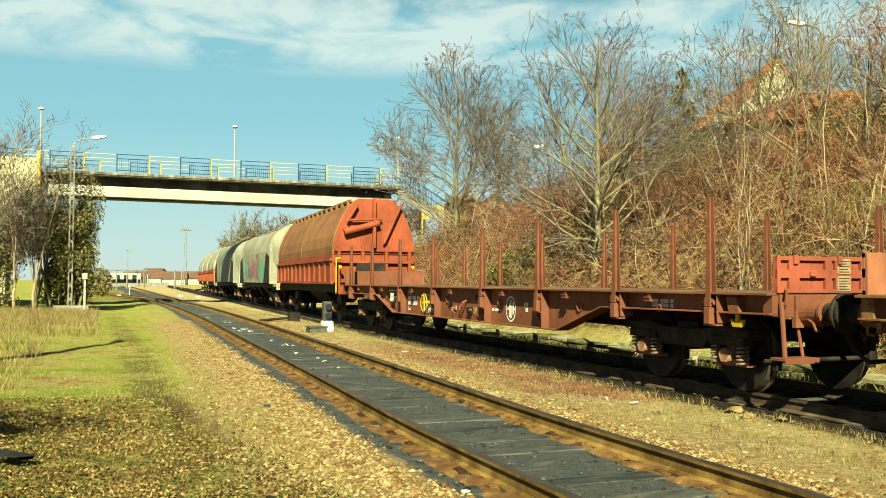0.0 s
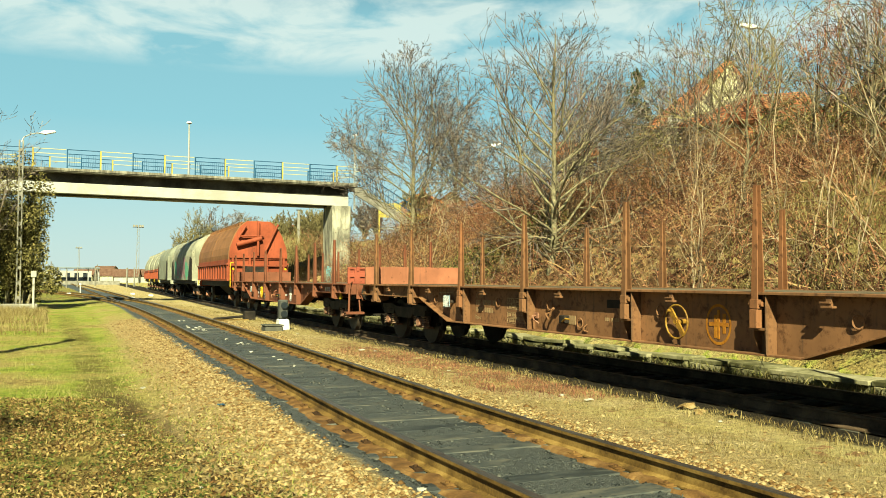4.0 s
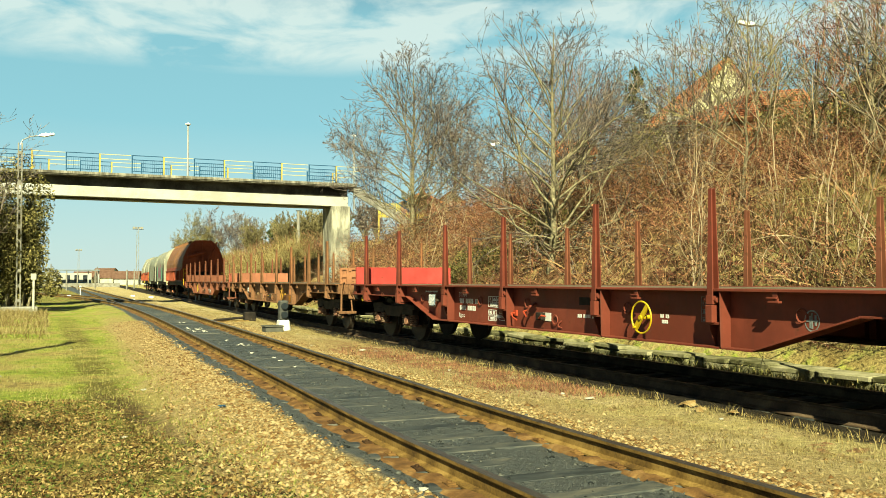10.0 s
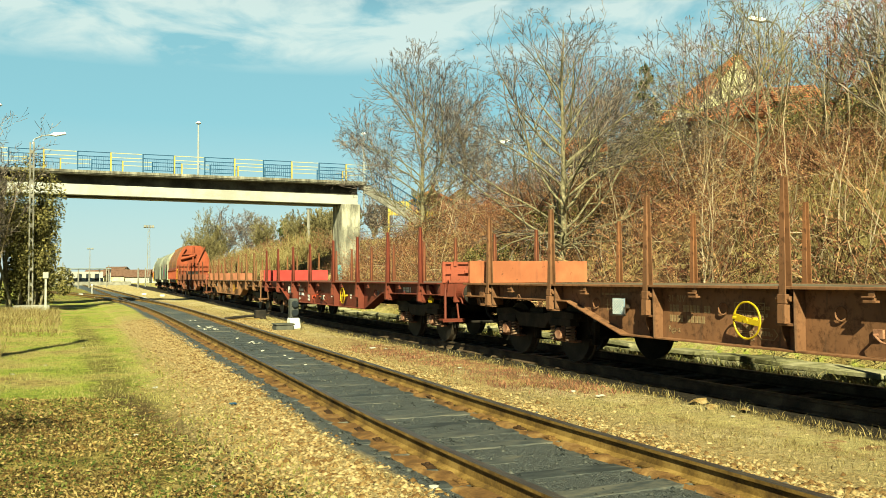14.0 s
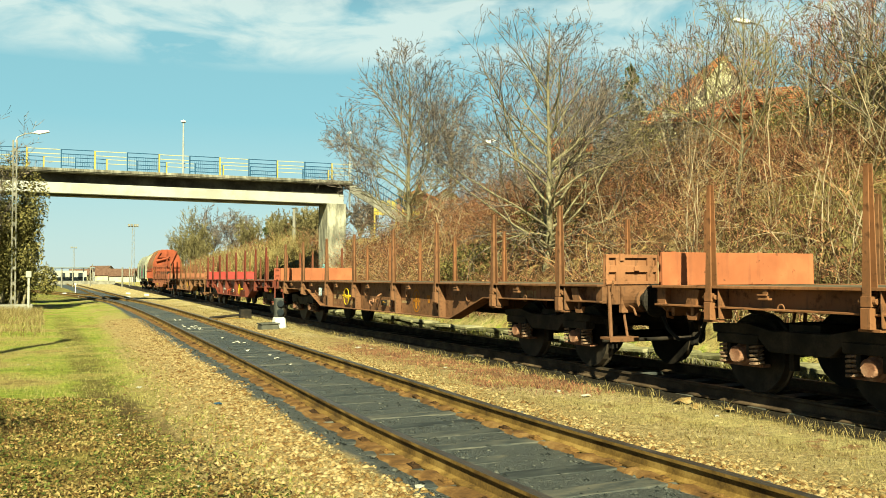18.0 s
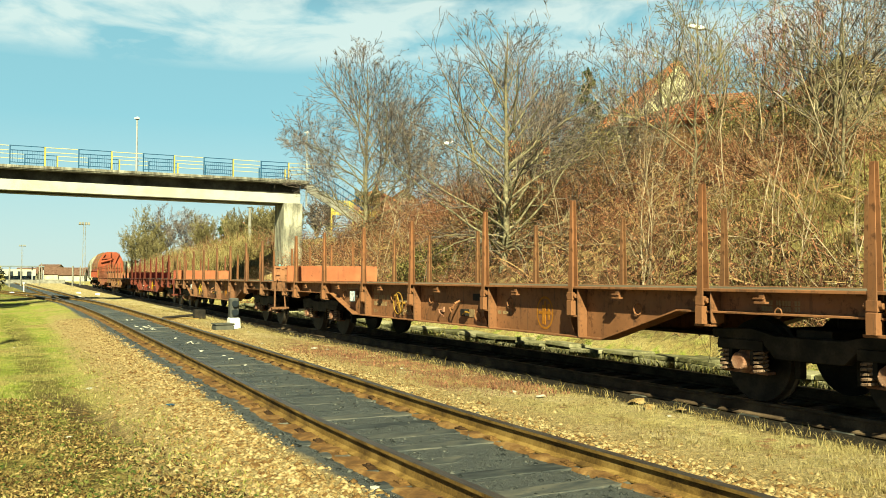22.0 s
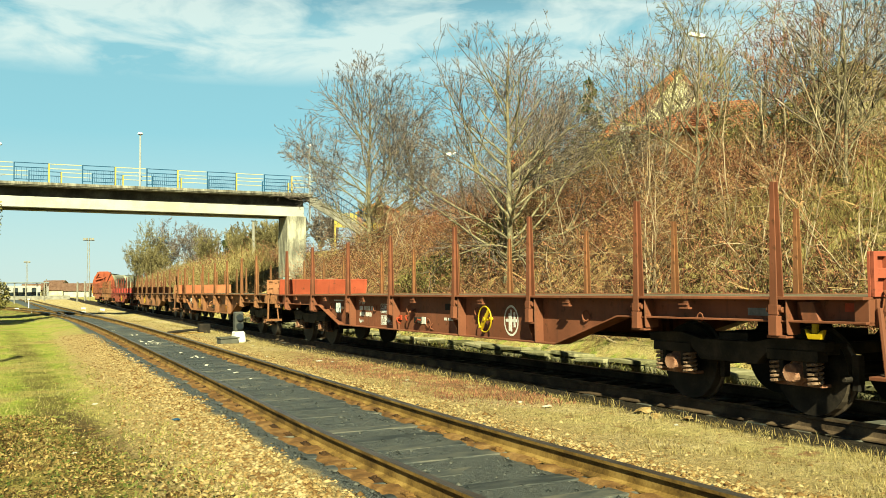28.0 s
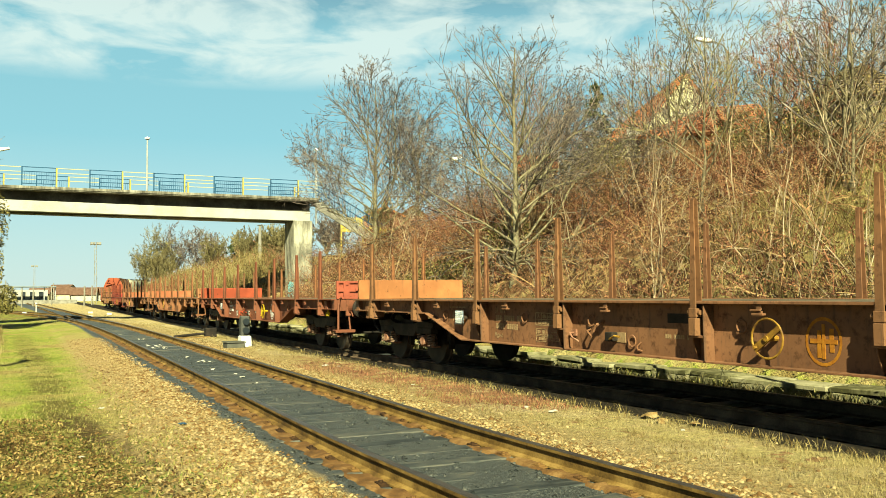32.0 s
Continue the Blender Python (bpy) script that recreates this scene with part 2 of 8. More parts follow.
BRICKWALL = surface("orange_brick", [(0.18, 0.062, 0.028), (0.27, 0.108, 0.05), (0.31, 0.15, 0.08)], 4, 30, 0.9, 0, 0.3)
PALEWALL = surface("pale_render", [(0.2156, 0.2038, 0.1725), (0.2822, 0.2705, 0.2352)], 0.8, 20, 0.9)
DARKGLASS = surface("dark_window_glass", [(0.0098, 0.0123, 0.0147), (0.0245, 0.0294, 0.0343)], 1, 5, 0.15, 0, 0.0, gloss=0.5)
# Oily grime, taken near black to hold the shade of deck and sills.
UNDERGEAR = surface("grimy_shaded_running_gear", [(0.0049, 0.0039, 0.0034), (0.0118, 0.0093, 0.0073), (0.0269, 0.0196, 0.0147)], 4, 40, 0.75, 0, 0.5, 0.01)
AXLEBOX = surface("rusty_axle_box", [(0.098, 0.0416, 0.0245), (0.1764, 0.0857, 0.0539), (0.2303, 0.1323, 0.0882)], 6, 40, 0.7, 0, 0.4, 0.006)
SPRINGSTEEL = surface("rusty_spring", [(0.0784, 0.0441, 0.0294), (0.147, 0.0931, 0.0637), (0.2058, 0.1421, 0.098)], 6, 40, 0.6, 0, 0.3, 0.004)
# Wheel faces are darkened the same way for the shade they sit in.
WHEELSTEEL = surface("shade_dark_wheel_steel", [(0.0059, 0.0049, 0.0044), (0.0147, 0.0118, 0.0098), (0.0294, 0.0225, 0.0176)], 4, 40, 0.6, 0.3, 0.3, 0.005)
TREAD = surface("wheel_tread", [(0.0627, 0.047, 0.0353), (0.1098, 0.0862, 0.0666)], 4, 60, 0.4, 0.6, 0.2, 0.003)
RUBBER = surface("black_hose_rubber", [(0.0059, 0.0059, 0.0059), (0.0147, 0.0137, 0.0127)], 6, 40, 0.6)
YELLOW = surface("yellow_enamel", [(0.243, 0.1568, 0.0078), (0.3136, 0.2195, 0.0157)], 5, 40, 0.5)
RUSTYELLOW = surface("worn_yellow_enamel", [(0.06, 0.028, 0.008), (0.14, 0.072, 0.012), (0.20, 0.115, 0.02)], 8, 40, 0.6)
WHITEPAINT = surface("white_stencil", [(0.30, 0.29, 0.27), (0.47, 0.46, 0.44)], 12, 60, 0.7, spread=0.2)
FADEDPAINT = surface("faded_stencil", [(0.098, 0.0539, 0.0294), (0.1764, 0.1176, 0.0637), (0.2303, 0.1617, 0.0882)], 12, 60, 0.8, spread=0.2)
ORANGESTENCIL = surface("orange_stencil", [(0.1568, 0.0549, 0.0078), (0.2352, 0.098, 0.0118)], 12, 60, 0.8)
REDENAMEL = surface("red_enamel", [(0.1764, 0.0235, 0.0118), (0.243, 0.0392, 0.0196)], 8, 40, 0.5)
PLATEBLUE = surface("pale_blue_label", [(0.15, 0.23, 0.33), (0.28, 0.36, 0.44)], 14, 60, 0.5)
# Stained concrete with the shade under the bridge deck put into its tone.
SHADESTAINED = surface("shade_dark_stained_concrete", [(0.0196, 0.0177, 0.0137), (0.0431, 0.0392, 0.0314), (0.0784, 0.0725, 0.0588)], 1.2, 25, 0.9)
GREYHOPPER = paint("grey_green_hopper_paint", (0.1646, 0.1686, 0.1294), amount=0.25)
PALEHOPPER = paint("pale_hopper_paint", (0.205, 0.198, 0.150), amount=0.25)
REDHOPPER = paint("orange_red_hopper_paint", (0.1725, 0.0392, 0.0188), amount=0.2)
BROWNHOPPER = paint("brown_hopper_roof_paint", (0.1529, 0.0706, 0.0314), amount=0.06)
CLIPRUST = surface("rusty_rail_clip", [(0.0196, 0.0098, 0.0047), (0.051, 0.0254, 0.0094), (0.1098, 0.0588, 0.0196)], 8, 50, 0.85, 0.0, 0.4, 0.004, vary=0.3)
BAREBARK = surface("smooth_grey_green_bark", [(0.0367, 0.0294, 0.0171), (0.0833, 0.0686, 0.0416), (0.147, 0.1225, 0.0759)], 5, 40, 0.95, 0, 0.4, 0.006)
GREYTWIG = surface("grey_brown_twigs", [(0.033, 0.026, 0.023), (0.080, 0.062, 0.053), (0.155, 0.124, 0.102)], 2.5, 30, 0.95, 0, 0.0, island=0.4)

# ---- mesh helpers ----
class Shape:
    """Collects vertices and faces of one part."""

    def __init__(self):
        self.v, self.f = [], []

    def add(self, verts, faces):
        n = len(self.v)
        self.v.extend(tuple(q) for q in verts)
        self.f.extend(tuple(i + n for i in q) for q in faces)
        return self

    def box(self, lo, hi, m=None):
        (x0, y0, z0), (x1, y1, z1) = lo, hi
        vs = [Vector(q) for q in ((x0, y0, z0), (x1, y0, z0), (x1, y1, z0), (x0, y1, z0), (x0, y0, z1), (x1, y0, z1), (x1, y1, z1), (x0, y1, z1))]
        if m is not None:
            vs = [m @ q for q in vs]
        return self.add(vs, [(0, 3, 2, 1), (4, 5, 6, 7), (0, 1, 5, 4), (1, 2, 6, 5), (2, 3, 7, 6), (3, 0, 4, 7)])

    def rod(self, p0, p1, r0, r1=None, n=8, caps=True):
        r1 = r0 if r1 is None else r1
        p0, p1 = Vector(p0), Vector(p1)
        d = (p1 - p0).normalized()
        a = d.orthogonal().normalized()
        b = d.cross(a)
        vs = []
        for p, r in ((p0, r0), (p1, r1)):
            vs += [p + r * (math.cos(2 * math.pi * i / n) * a + math.sin(2 * math.pi * i / n) * b) for i in range(n)]
        fs = [(i, (i + 1) % n, n + (i + 1) % n, n + i) for i in range(n)]
        if caps:
            fs += [tuple(range(n - 1, -1, -1)), tuple(range(n, 2 * n))]
        return self.add(vs, fs)

    def pipe(self, pts, r, n=6):
        for a, b in zip(pts[:-1], pts[1:]):
            self.rod(a, b, r, r, n)
        return self

    def prism(self, prof, along, lo, hi):
        """A profile of (u, w) pairs swept along an axis: 'y' uses (x, z), 'x' uses (y, z), 'z' uses (x, y)."""
        n = len(prof)
        put = {"y": lambda u, w, s: (u, s, w), "x": lambda u, w, s: (s, u, w), "z": lambda u, w, s: (u, w, s)}[along]
        vs = [put(u, w, lo) for u, w in prof] + [put(u, w, hi) for u, w in prof]
        fs = [(i, (i + 1) % n, n + (i + 1) % n, n + i) for i in range(n)] + [tuple(range(n - 1, -1, -1)), tuple(range(n, 2 * n))]
        return self.add(vs, fs)

    def turned(self, prof, c, axis="x", n=20):
        """A profile of (offset along the axis, radius) turned about the axis through c."""
        c = Vector(c)
        vs = []
        for s, r in prof:
            for i in range(n):
                a = 2 * math.pi * i / n
                u, w = r * math.cos(a), r * math.sin(a)
                vs.append(c + Vector({"x": (s, u, w), "y": (u, s, w), "z": (u, w, s)}[axis]))
        fs = []
        for k in range(len(prof) - 1):
            fs += [(k * n + i, k * n + (i + 1) % n, (k + 1) * n + (i + 1) % n, (k + 1) * n + i) for i in range(n)]
        fs += [tuple(range(n - 1, -1, -1)), tuple(range((len(prof) - 1) * n, len(prof) * n))]
        return self.add(vs, fs)

    def mesh(self, name, bevel=0.0, smooth=False):
        me = bpy.data.meshes.new(name)
        me.from_pydata(self.v, [], self.f)
        bm = bmesh.new()
        bm.from_mesh(me)
        bmesh.ops.recalc_face_normals(bm, faces=bm.faces)
        if bevel:
            bmesh.ops.bevel(bm, geom=[e for e in bm.edges if len(e.link_faces) == 2 and e.calc_face_angle(0) > 0.5], offset=bevel, segments=1, affect="EDGES", clamp_overlap=True)
        bm.to_mesh(me)
        bm.free()
        if smooth:
            for q in me.polygons:
                q.use_smooth = True
        return me


def raw_mesh(name, verts, faces):
    """A large mesh from arrays of vertices and equal-sized faces."""
    verts, faces = np.asarray(verts, dtype=np.float32), np.asarray(faces, dtype=np.int32)
    me = bpy.data.meshes.new(name)
    k = faces.shape[1]
    me.vertices.add(len(verts))
    me.vertices.foreach_set("co", verts.ravel())
    me.loops.add(faces.size)
    me.loops.foreach_set("vertex_index", faces.ravel())
    me.polygons.add(len(faces))
    me.polygons.foreach_set("loop_start", np.arange(0, faces.size, k, dtype=np.int32))
    me.update(calc_edges=True)
    return me


def part(name, shape, material, parent=None, label="", bevel=0.0, smooth=False, at=None):
    """One mesh object, under a thing or a part."""
    me = shape if isinstance(shape, bpy.types.Mesh) else shape.mesh(name, bevel, smooth)
    if not me.materials:
        me.materials.append(material)
    ob = new(name, me)
    if parent is not None:
        ob.parent = parent
    if at is not None:
        ob.matrix_basis = at
    if label:
        ob["label"] = label
    return ob


def thing(name, label, category, group="", kind="", at=None):
    ob = tagged(new(name), label, category, group, kind)
    ob.empty_display_size = 0.3
    if at is not None:
        ob.matrix_basis = at
    return ob


def curve_value(table, s):
    """A smooth line through (s, value) pairs."""
    xs, ys = [q[0] for q in table], [q[1] for q in table]
    if s <= xs[0]:
        return ys[0] + (s - xs[0]) * (ys[1] - ys[0]) / (xs[1] - xs[0])
    if s >= xs[-1]:
        return ys[-1] + (s - xs[-1]) * (ys[-1] - ys[-2]) / (xs[-1] - xs[-2])
    i = max(j for j in range(len(xs) - 1) if xs[j] <= s)
    h = xs[i + 1] - xs[i]
    u = (s - xs[i]) / h
    sl = lambda j: (ys[min(j + 1, len(xs) - 1)] - ys[max(j - 1, 0)]) / (xs[min(j + 1, len(xs) - 1)] - xs[max(j - 1, 0)])
    m0, m1 = sl(i) * h, sl(i + 1) * h
    return (2 * u ** 3 - 3 * u ** 2 + 1) * ys[i] + (u ** 3 - 2 * u ** 2 + u) * m0 + (-2 * u ** 3 + 3 * u ** 2) * ys[i + 1] + (u ** 3 - u ** 2) * m1


# ---- plan: x across the tracks, y along them, z from the rail tops ----
TRACK_X = 8.46


def train_x(y):
    """Middle of the track that the train is on."""
    if y < 18:
        return TRACK_X
    if y < 34:
        return TRACK_X + 0.0016 * (y - 18) ** 2
    x = TRACK_X + 0.41 + 0.0500 * (y - 34)
    if 45 < y < 105:
        x -= 0.38 * math.sin(math.pi * (y - 45) / 60) ** 2
    # the station throat bends away to the other side
    if y > 121:
        x += 0.0038 * (min(y, 168) - 121) ** 2 + 0.357 * max(0, y - 168)
    return x


NEAR = [(-80, 3.69), (0, 3.67), (5, 3.63), (8, 3.64), (12.5, 3.815), (18.3, 4.03), (24.3, 4.24), (31, 4.47), (39, 4.68), (48, 4.82), (62, 4.95), (120, 5.6), (240, 7.0)]


def near_x(y):
    return curve_value(NEAR, y)


BRANCH = [(44, 4.77), (52, 4.76), (61, 4.5), (76, 3.4), (92, 1.5), (120, -3.0), (170, -12.0)]


def branch_x(y):
    return curve_value(BRANCH, y)


HILL_TOE = 2.85
def hill_z(x, y):
    """Height of the bank beside the line."""
    d = x - train_x(y) - HILL_TOE + 0.5 * noise.noise((0.0, y * 0.13, 3.0)) - 6.0 * math.exp(-((y - 56.5) / 6.5) ** 2)
    if d <= 0:
        return -9.0
    far = min(1.0, max(0.0, (y - 40) / 30))
    top = (6.2 + 1.0 * noise.noise((x * 0.05, y * 0.05, 1.0))) * (1 - far) + 4.7 * far * (1 - 0.35 * min(1.0, max(0.0, (y - 110) / 40)))
    z = -0.25 + top * (1 - math.exp(-0.98 * d / top * 0.95)) * 1.12
    z += 0.35 * noise.noise((x * 0.35, y * 0.35, 7.0)) * min(1, d / 2)
    return z


def ground_z(x, y):
    z = -0.26 + 0.05 * noise.noise((x * 0.6, y * 0.6, 0.0)) + 0.02 * noise.noise((x * 2.3, y * 2.3, 5.0))
    dn = abs(x - near_x(y))
    if y > 44:
        dn = min(dn, abs(x - branch_x(y)))
    dt = abs(x - train_x(y))
    if dn < 2.4:
        u = min(1, max(0, (dn - 1.3) / 1.1))
        lift = 0.034 * min(1, max(0, (dn - 0.98) / 0.16))
        z = (-0.174 + lift - 0.045 * math.exp(-((dn - 0.77) / 0.15) ** 2) + 0.012 * noise.noise((x * 4, y * 4, 2.0))) * (1 - u) + (z + 0.05) * u
    if dt < 2.2:
        u = min(1, max(0, (dt - 1.2) / 1.0))
        z = (-0.22 + 0.072 * min(1, max(0, (dt - 0.86) / 0.14))) * (1 - u) + z * u
    # shallow mound between the tracks
    mid = (near_x(y) + train_x(y)) / 2
    z += 0.09 * math.exp(-((x - mid) / 0.9) ** 2)
    if x < 0.2:
        z += 0.03 * min(6, 0.2 - x)
    return max(z, hill_z(x, y))

# ---- ground: one sheet to the horizon ----
def ground_material():
    mt, nt, bs = nodes_of("ground_grass_and_ballast")
    ge = nt.nodes.new("ShaderNodeNewGeometry")
    pos = ge.outputs["Position"]
    sep = nt.nodes.new("ShaderNodeSeparateXYZ")
    nt.links.new(pos, sep.inputs[0])
    x, y, z = sep.outputs
    n1 = noise_node(nt, pos, 0.55, 6)
    n2 = noise_node(nt, pos, 3.2, 6)
    n3 = noise_node(nt, pos, 22.0, 5, 0.7)
    n4 = noise_node(nt, pos, 75.0, 3, 0.7)
    g = maths(nt, "ADD", maths(nt, "MULTIPLY", n1, 0.5), maths(nt, "ADD", maths(nt, "MULTIPLY", n2, 0.3), maths(nt, "MULTIPLY", n3, 0.2)))
    grass = ramp(nt, g, [(0.38, (0.245, 0.190, 0.072)), (0.46, (0.205, 0.205, 0.050)), (0.54, (0.150, 0.178, 0.028)), (0.63, (0.082, 0.101, 0.017))])
    straw = ramp(nt, g, [(0.36, (0.112, 0.0756, 0.0269)), (0.46, (0.2128, 0.1652, 0.0644)), (0.58, (0.28, 0.2352, 0.112))])
    gravel = ramp(nt, maths(nt, "ADD", maths(nt, "MULTIPLY", n3, 0.55), maths(nt, "MULTIPLY", n4, 0.45)), [(0.34, (0.104, 0.0640, 0.0265)), (0.5, (0.220, 0.1620, 0.0740)), (0.66, (0.300, 0.2440, 0.1420))])
    tar = ramp(nt, maths(nt, "ADD", maths(nt, "MULTIPLY", n3, 0.6), maths(nt, "MULTIPLY", n4, 0.4)), [(0.36, (0.014, 0.016, 0.016)), (0.52, (0.034, 0.039, 0.037)), (0.68, (0.075, 0.072, 0.060))])
    # dark ballast tone that also holds the shade beneath the wagons
    shade_bed = ramp(nt, n3, [(0.36, (0.007, 0.0056, 0.0042)), (0.52, (0.0182, 0.014, 0.0098)), (0.68, (0.042, 0.0322, 0.0224))])
    earth = ramp(nt, g, [(0.38, (0.0177, 0.0098, 0.0051)), (0.5, (0.0431, 0.0235, 0.0118)), (0.64, (0.1019, 0.0647, 0.0294))])
    red = ramp(nt, g, [(0.38, (0.0862, 0.0333, 0.0196)), (0.6, (0.1725, 0.0862, 0.047))])
    # distance across from the near line, which drifts slowly to the side
    drift = maths(nt, "MULTIPLY", maths(nt, "MINIMUM", maths(nt, "MAXIMUM", maths(nt, "SUBTRACT", y, 8.0), 0.0), 40.0), 0.030)
    xn = maths(nt, "SUBTRACT", maths(nt, "SUBTRACT", x, 3.62), drift)
    wob = maths(nt, "MULTIPLY", maths(nt, "SUBTRACT", n2, 0.5), 1.3)
    xw = maths(nt, "ADD", xn, wob)
    # left of the line: grass with a trodden path, then ochre ballast
    c = mixc(nt, span(nt, n1, 0.36, 0.54), straw, grass)
    edge = maths(nt, "SUBTRACT", maths(nt, "ADD", x, maths(nt, "MULTIPLY", y, 0.16)), maths(nt, "ADD", 2.55, maths(nt, "MULTIPLY", wob, 0.5)))
    low = maths(nt, "MULTIPLY", maths(nt, "SUBTRACT", 1.0, span(nt, edge, -0.25, 0.25)), maths(nt, "SUBTRACT", 1.0, span(nt, y, 11.6, 13.2)))
    duff = ramp(nt, maths(nt, "ADD", maths(nt, "MULTIPLY", n3, 0.6), maths(nt, "MULTIPLY", n2, 0.4)), [(0.40, (0.042, 0.028, 0.0101)), (0.5, (0.1456, 0.1008, 0.0336)), (0.62, (0.2576, 0.196, 0.0784))])
    c = mixc(nt, maths(nt, "MULTIPLY", low, 0.85), c, duff)
    worn = maths(nt, "MULTIPLY", maths(nt, "SUBTRACT", 1.0, span(nt, maths(nt, "ABSOLUTE", maths(nt, "SUBTRACT", edge, 0.28)), 0.08, 0.42)), maths(nt, "MULTIPLY", maths(nt, "SUBTRACT", 1.0, span(nt, y, 12.6, 14.2)), span(nt, n2, 0.34, 0.46)))
    c = mixc(nt, maths(nt, "MULTIPLY", worn, 0.85), c, earth)
    path_d = maths(nt, "ABSOLUTE", maths(nt, "SUBTRACT", maths(nt, "ADD", maths(nt, "ADD", x, maths(nt, "MULTIPLY", maths(nt, "MAXIMUM", maths(nt, "SUBTRACT", 14.0, y), 0.0), -0.10)), maths(nt, "MULTIPLY", wob, 0.4)), 0.85))
    path_m = maths(nt, "MULTIPLY", maths(nt, "SUBTRACT", 1.0, span(nt, path_d, 0.14, 0.50)), maths(nt, "MULTIPLY", span(nt, n2, 0.30, 0.46), maths(nt, "SUBTRACT", 1.0, span(nt, y, 26.0, 48.0))))
    c = mixc(nt, maths(nt, "MULTIPLY", maths(nt, "MULTIPLY", path_m, span(nt, n1, 0.38, 0.56)), 0.72), c, earth)
    c = mixc(nt, maths(nt, "MULTIPLY", span(nt, maths(nt, "ADD", xw, maths(nt, "MULTIPLY", n3, 0.5)), -2.45, -1.9), maths(nt, "SUBTRACT", 1.0, maths(nt, "MULTIPLY", span(nt, y, 30.0, 42.0), 0.75))), c, gravel)
    yard = maths(nt, "MULTIPLY", span(nt, maths(nt, "ADD", y, maths(nt, "MULTIPLY", wob, 12.0)), 58.0, 74.0), maths(nt, "MULTIPLY", span(nt, x, -4.0, 0.5), span(nt, n2, 0.36, 0.6)))
    c = mixc(nt, maths(nt, "MULTIPLY", yard, 0.8), c, earth)
    # between the rails
    c = mixc(nt, span(nt, maths(nt, "ADD", xn, maths(nt, "MULTIPLY", wob, 0.25)), -1.30, -1.16), c, tar)
    c = mixc(nt, span(nt, maths(nt, "ADD", xn, maths(nt, "MULTIPLY", wob, 0.15)), 0.95, 1.2), c, gravel)
    weeds = maths(nt, "MULTIPLY", maths(nt, "MULTIPLY", span(nt, y, 9.0, 11.5), maths(nt, "SUBTRACT", 1.0, span(nt, y, 18.0, 23.0))), maths(nt, "MULTIPLY", span(nt, xw, 1.6, 2.0), span(nt, n2, 0.40, 0.52)))
    mid = mixc(nt, span(nt, n2, 0.50, 0.58), straw, mixc(nt, span(nt, n1, 0.58, 0.70), gravel, red))
    mid = mixc(nt, span(nt, n1, 0.36, 0.60), ramp(nt, n3, [(0.38, (0.20, 0.155, 0.080)), (0.62, (0.40, 0.335, 0.205))]), mid)
    mid = mixc(nt, maths(nt, "MULTIPLY", weeds, 0.85), mid, red)
    c = mixc(nt, span(nt, xw, 1.5, 2.3), c, mid)
    # under the train: dark oily ballast, its colour deepened for the train's shade
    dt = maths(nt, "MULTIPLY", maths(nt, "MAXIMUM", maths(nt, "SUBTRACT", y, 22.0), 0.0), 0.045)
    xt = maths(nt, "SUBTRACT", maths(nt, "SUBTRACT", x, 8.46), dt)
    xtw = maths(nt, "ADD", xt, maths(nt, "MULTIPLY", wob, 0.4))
    c = mixc(nt, span(nt, xtw, -1.62, -1.42), c, shade_bed)
    c = mixc(nt, span(nt, xtw, 1.25, 1.6), c, mixc(nt, span(nt, n2, 0.46, 0.68), straw, grass))
    # bank
    bank = mixc(nt, span(nt, n2, 0.42, 0.6), earth, mixc(nt, span(nt, n1, 0.45, 0.6), straw, earth))
    bank = mixc(nt, maths(nt, "MULTIPLY", span(nt, y, 16.0, 8.0), span(nt, z, 1.5, 4.0)), bank, mixc(nt, n2, grass, straw))
    bank = mixc(nt, maths(nt, "MULTIPLY", span(nt, y, 13.0, 18.0), maths(nt, "MULTIPLY", span(nt, n2, 0.34, 0.56), 0.3)), bank, red)
    bank = mixc(nt, maths(nt, "MULTIPLY", span(nt, y, 54.0, 68.0), 0.8), bank, straw)
    c = mixc(nt, span(nt, maths(nt, "ADD", z, maths(nt, "MULTIPLY", wob, 0.3)), 0.0, 0.5), c, bank)
    grit = noise_node(nt, pos, 38.0, 7, 0.8)
    clod = noise_node(nt, pos, 9.0, 5, 0.7)
    gv = ramp(nt, maths(nt, "ADD", maths(nt, "MULTIPLY", grit, 0.65), maths(nt, "MULTIPLY", clod, 0.35)), [(0.36, (0.32, 0.30, 0.28)), (0.5, (1.0, 1.0, 1.0)), (0.64, (1.5, 1.45, 1.35))])
    c = mixc(nt, 1.0, c, gv, "MULTIPLY")
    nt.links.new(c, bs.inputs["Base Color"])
    oily = maths(nt, "MULTIPLY", span(nt, xn, -1.30, -1.16), maths(nt, "SUBTRACT", 1.0, span(nt, xn, 0.95, 1.2)))
    nt.links.new(maths(nt, "SUBTRACT", 0.95, maths(nt, "MULTIPLY", oily, 0.35)), bs.inputs["Roughness"])
    nt.links.new(maths(nt, "ADD", 0.08, maths(nt, "MULTIPLY", oily, 0.40)), bs.inputs["Specular IOR Level"])
    h = maths(nt, "ADD", maths(nt, "MULTIPLY", n3, 0.4), maths(nt, "ADD", maths(nt, "MULTIPLY", grit, 0.4), maths(nt, "MULTIPLY", clod, 0.3)))
    bump(nt, bs, h, 1.0, 0.08)
    return mt


GROUND = ground_material()


def axis_steps(bands):
    out = []
    for lo, hi, step in bands:
        out += list(np.arange(lo, hi, step))
    return out + [bands[-1][1]]


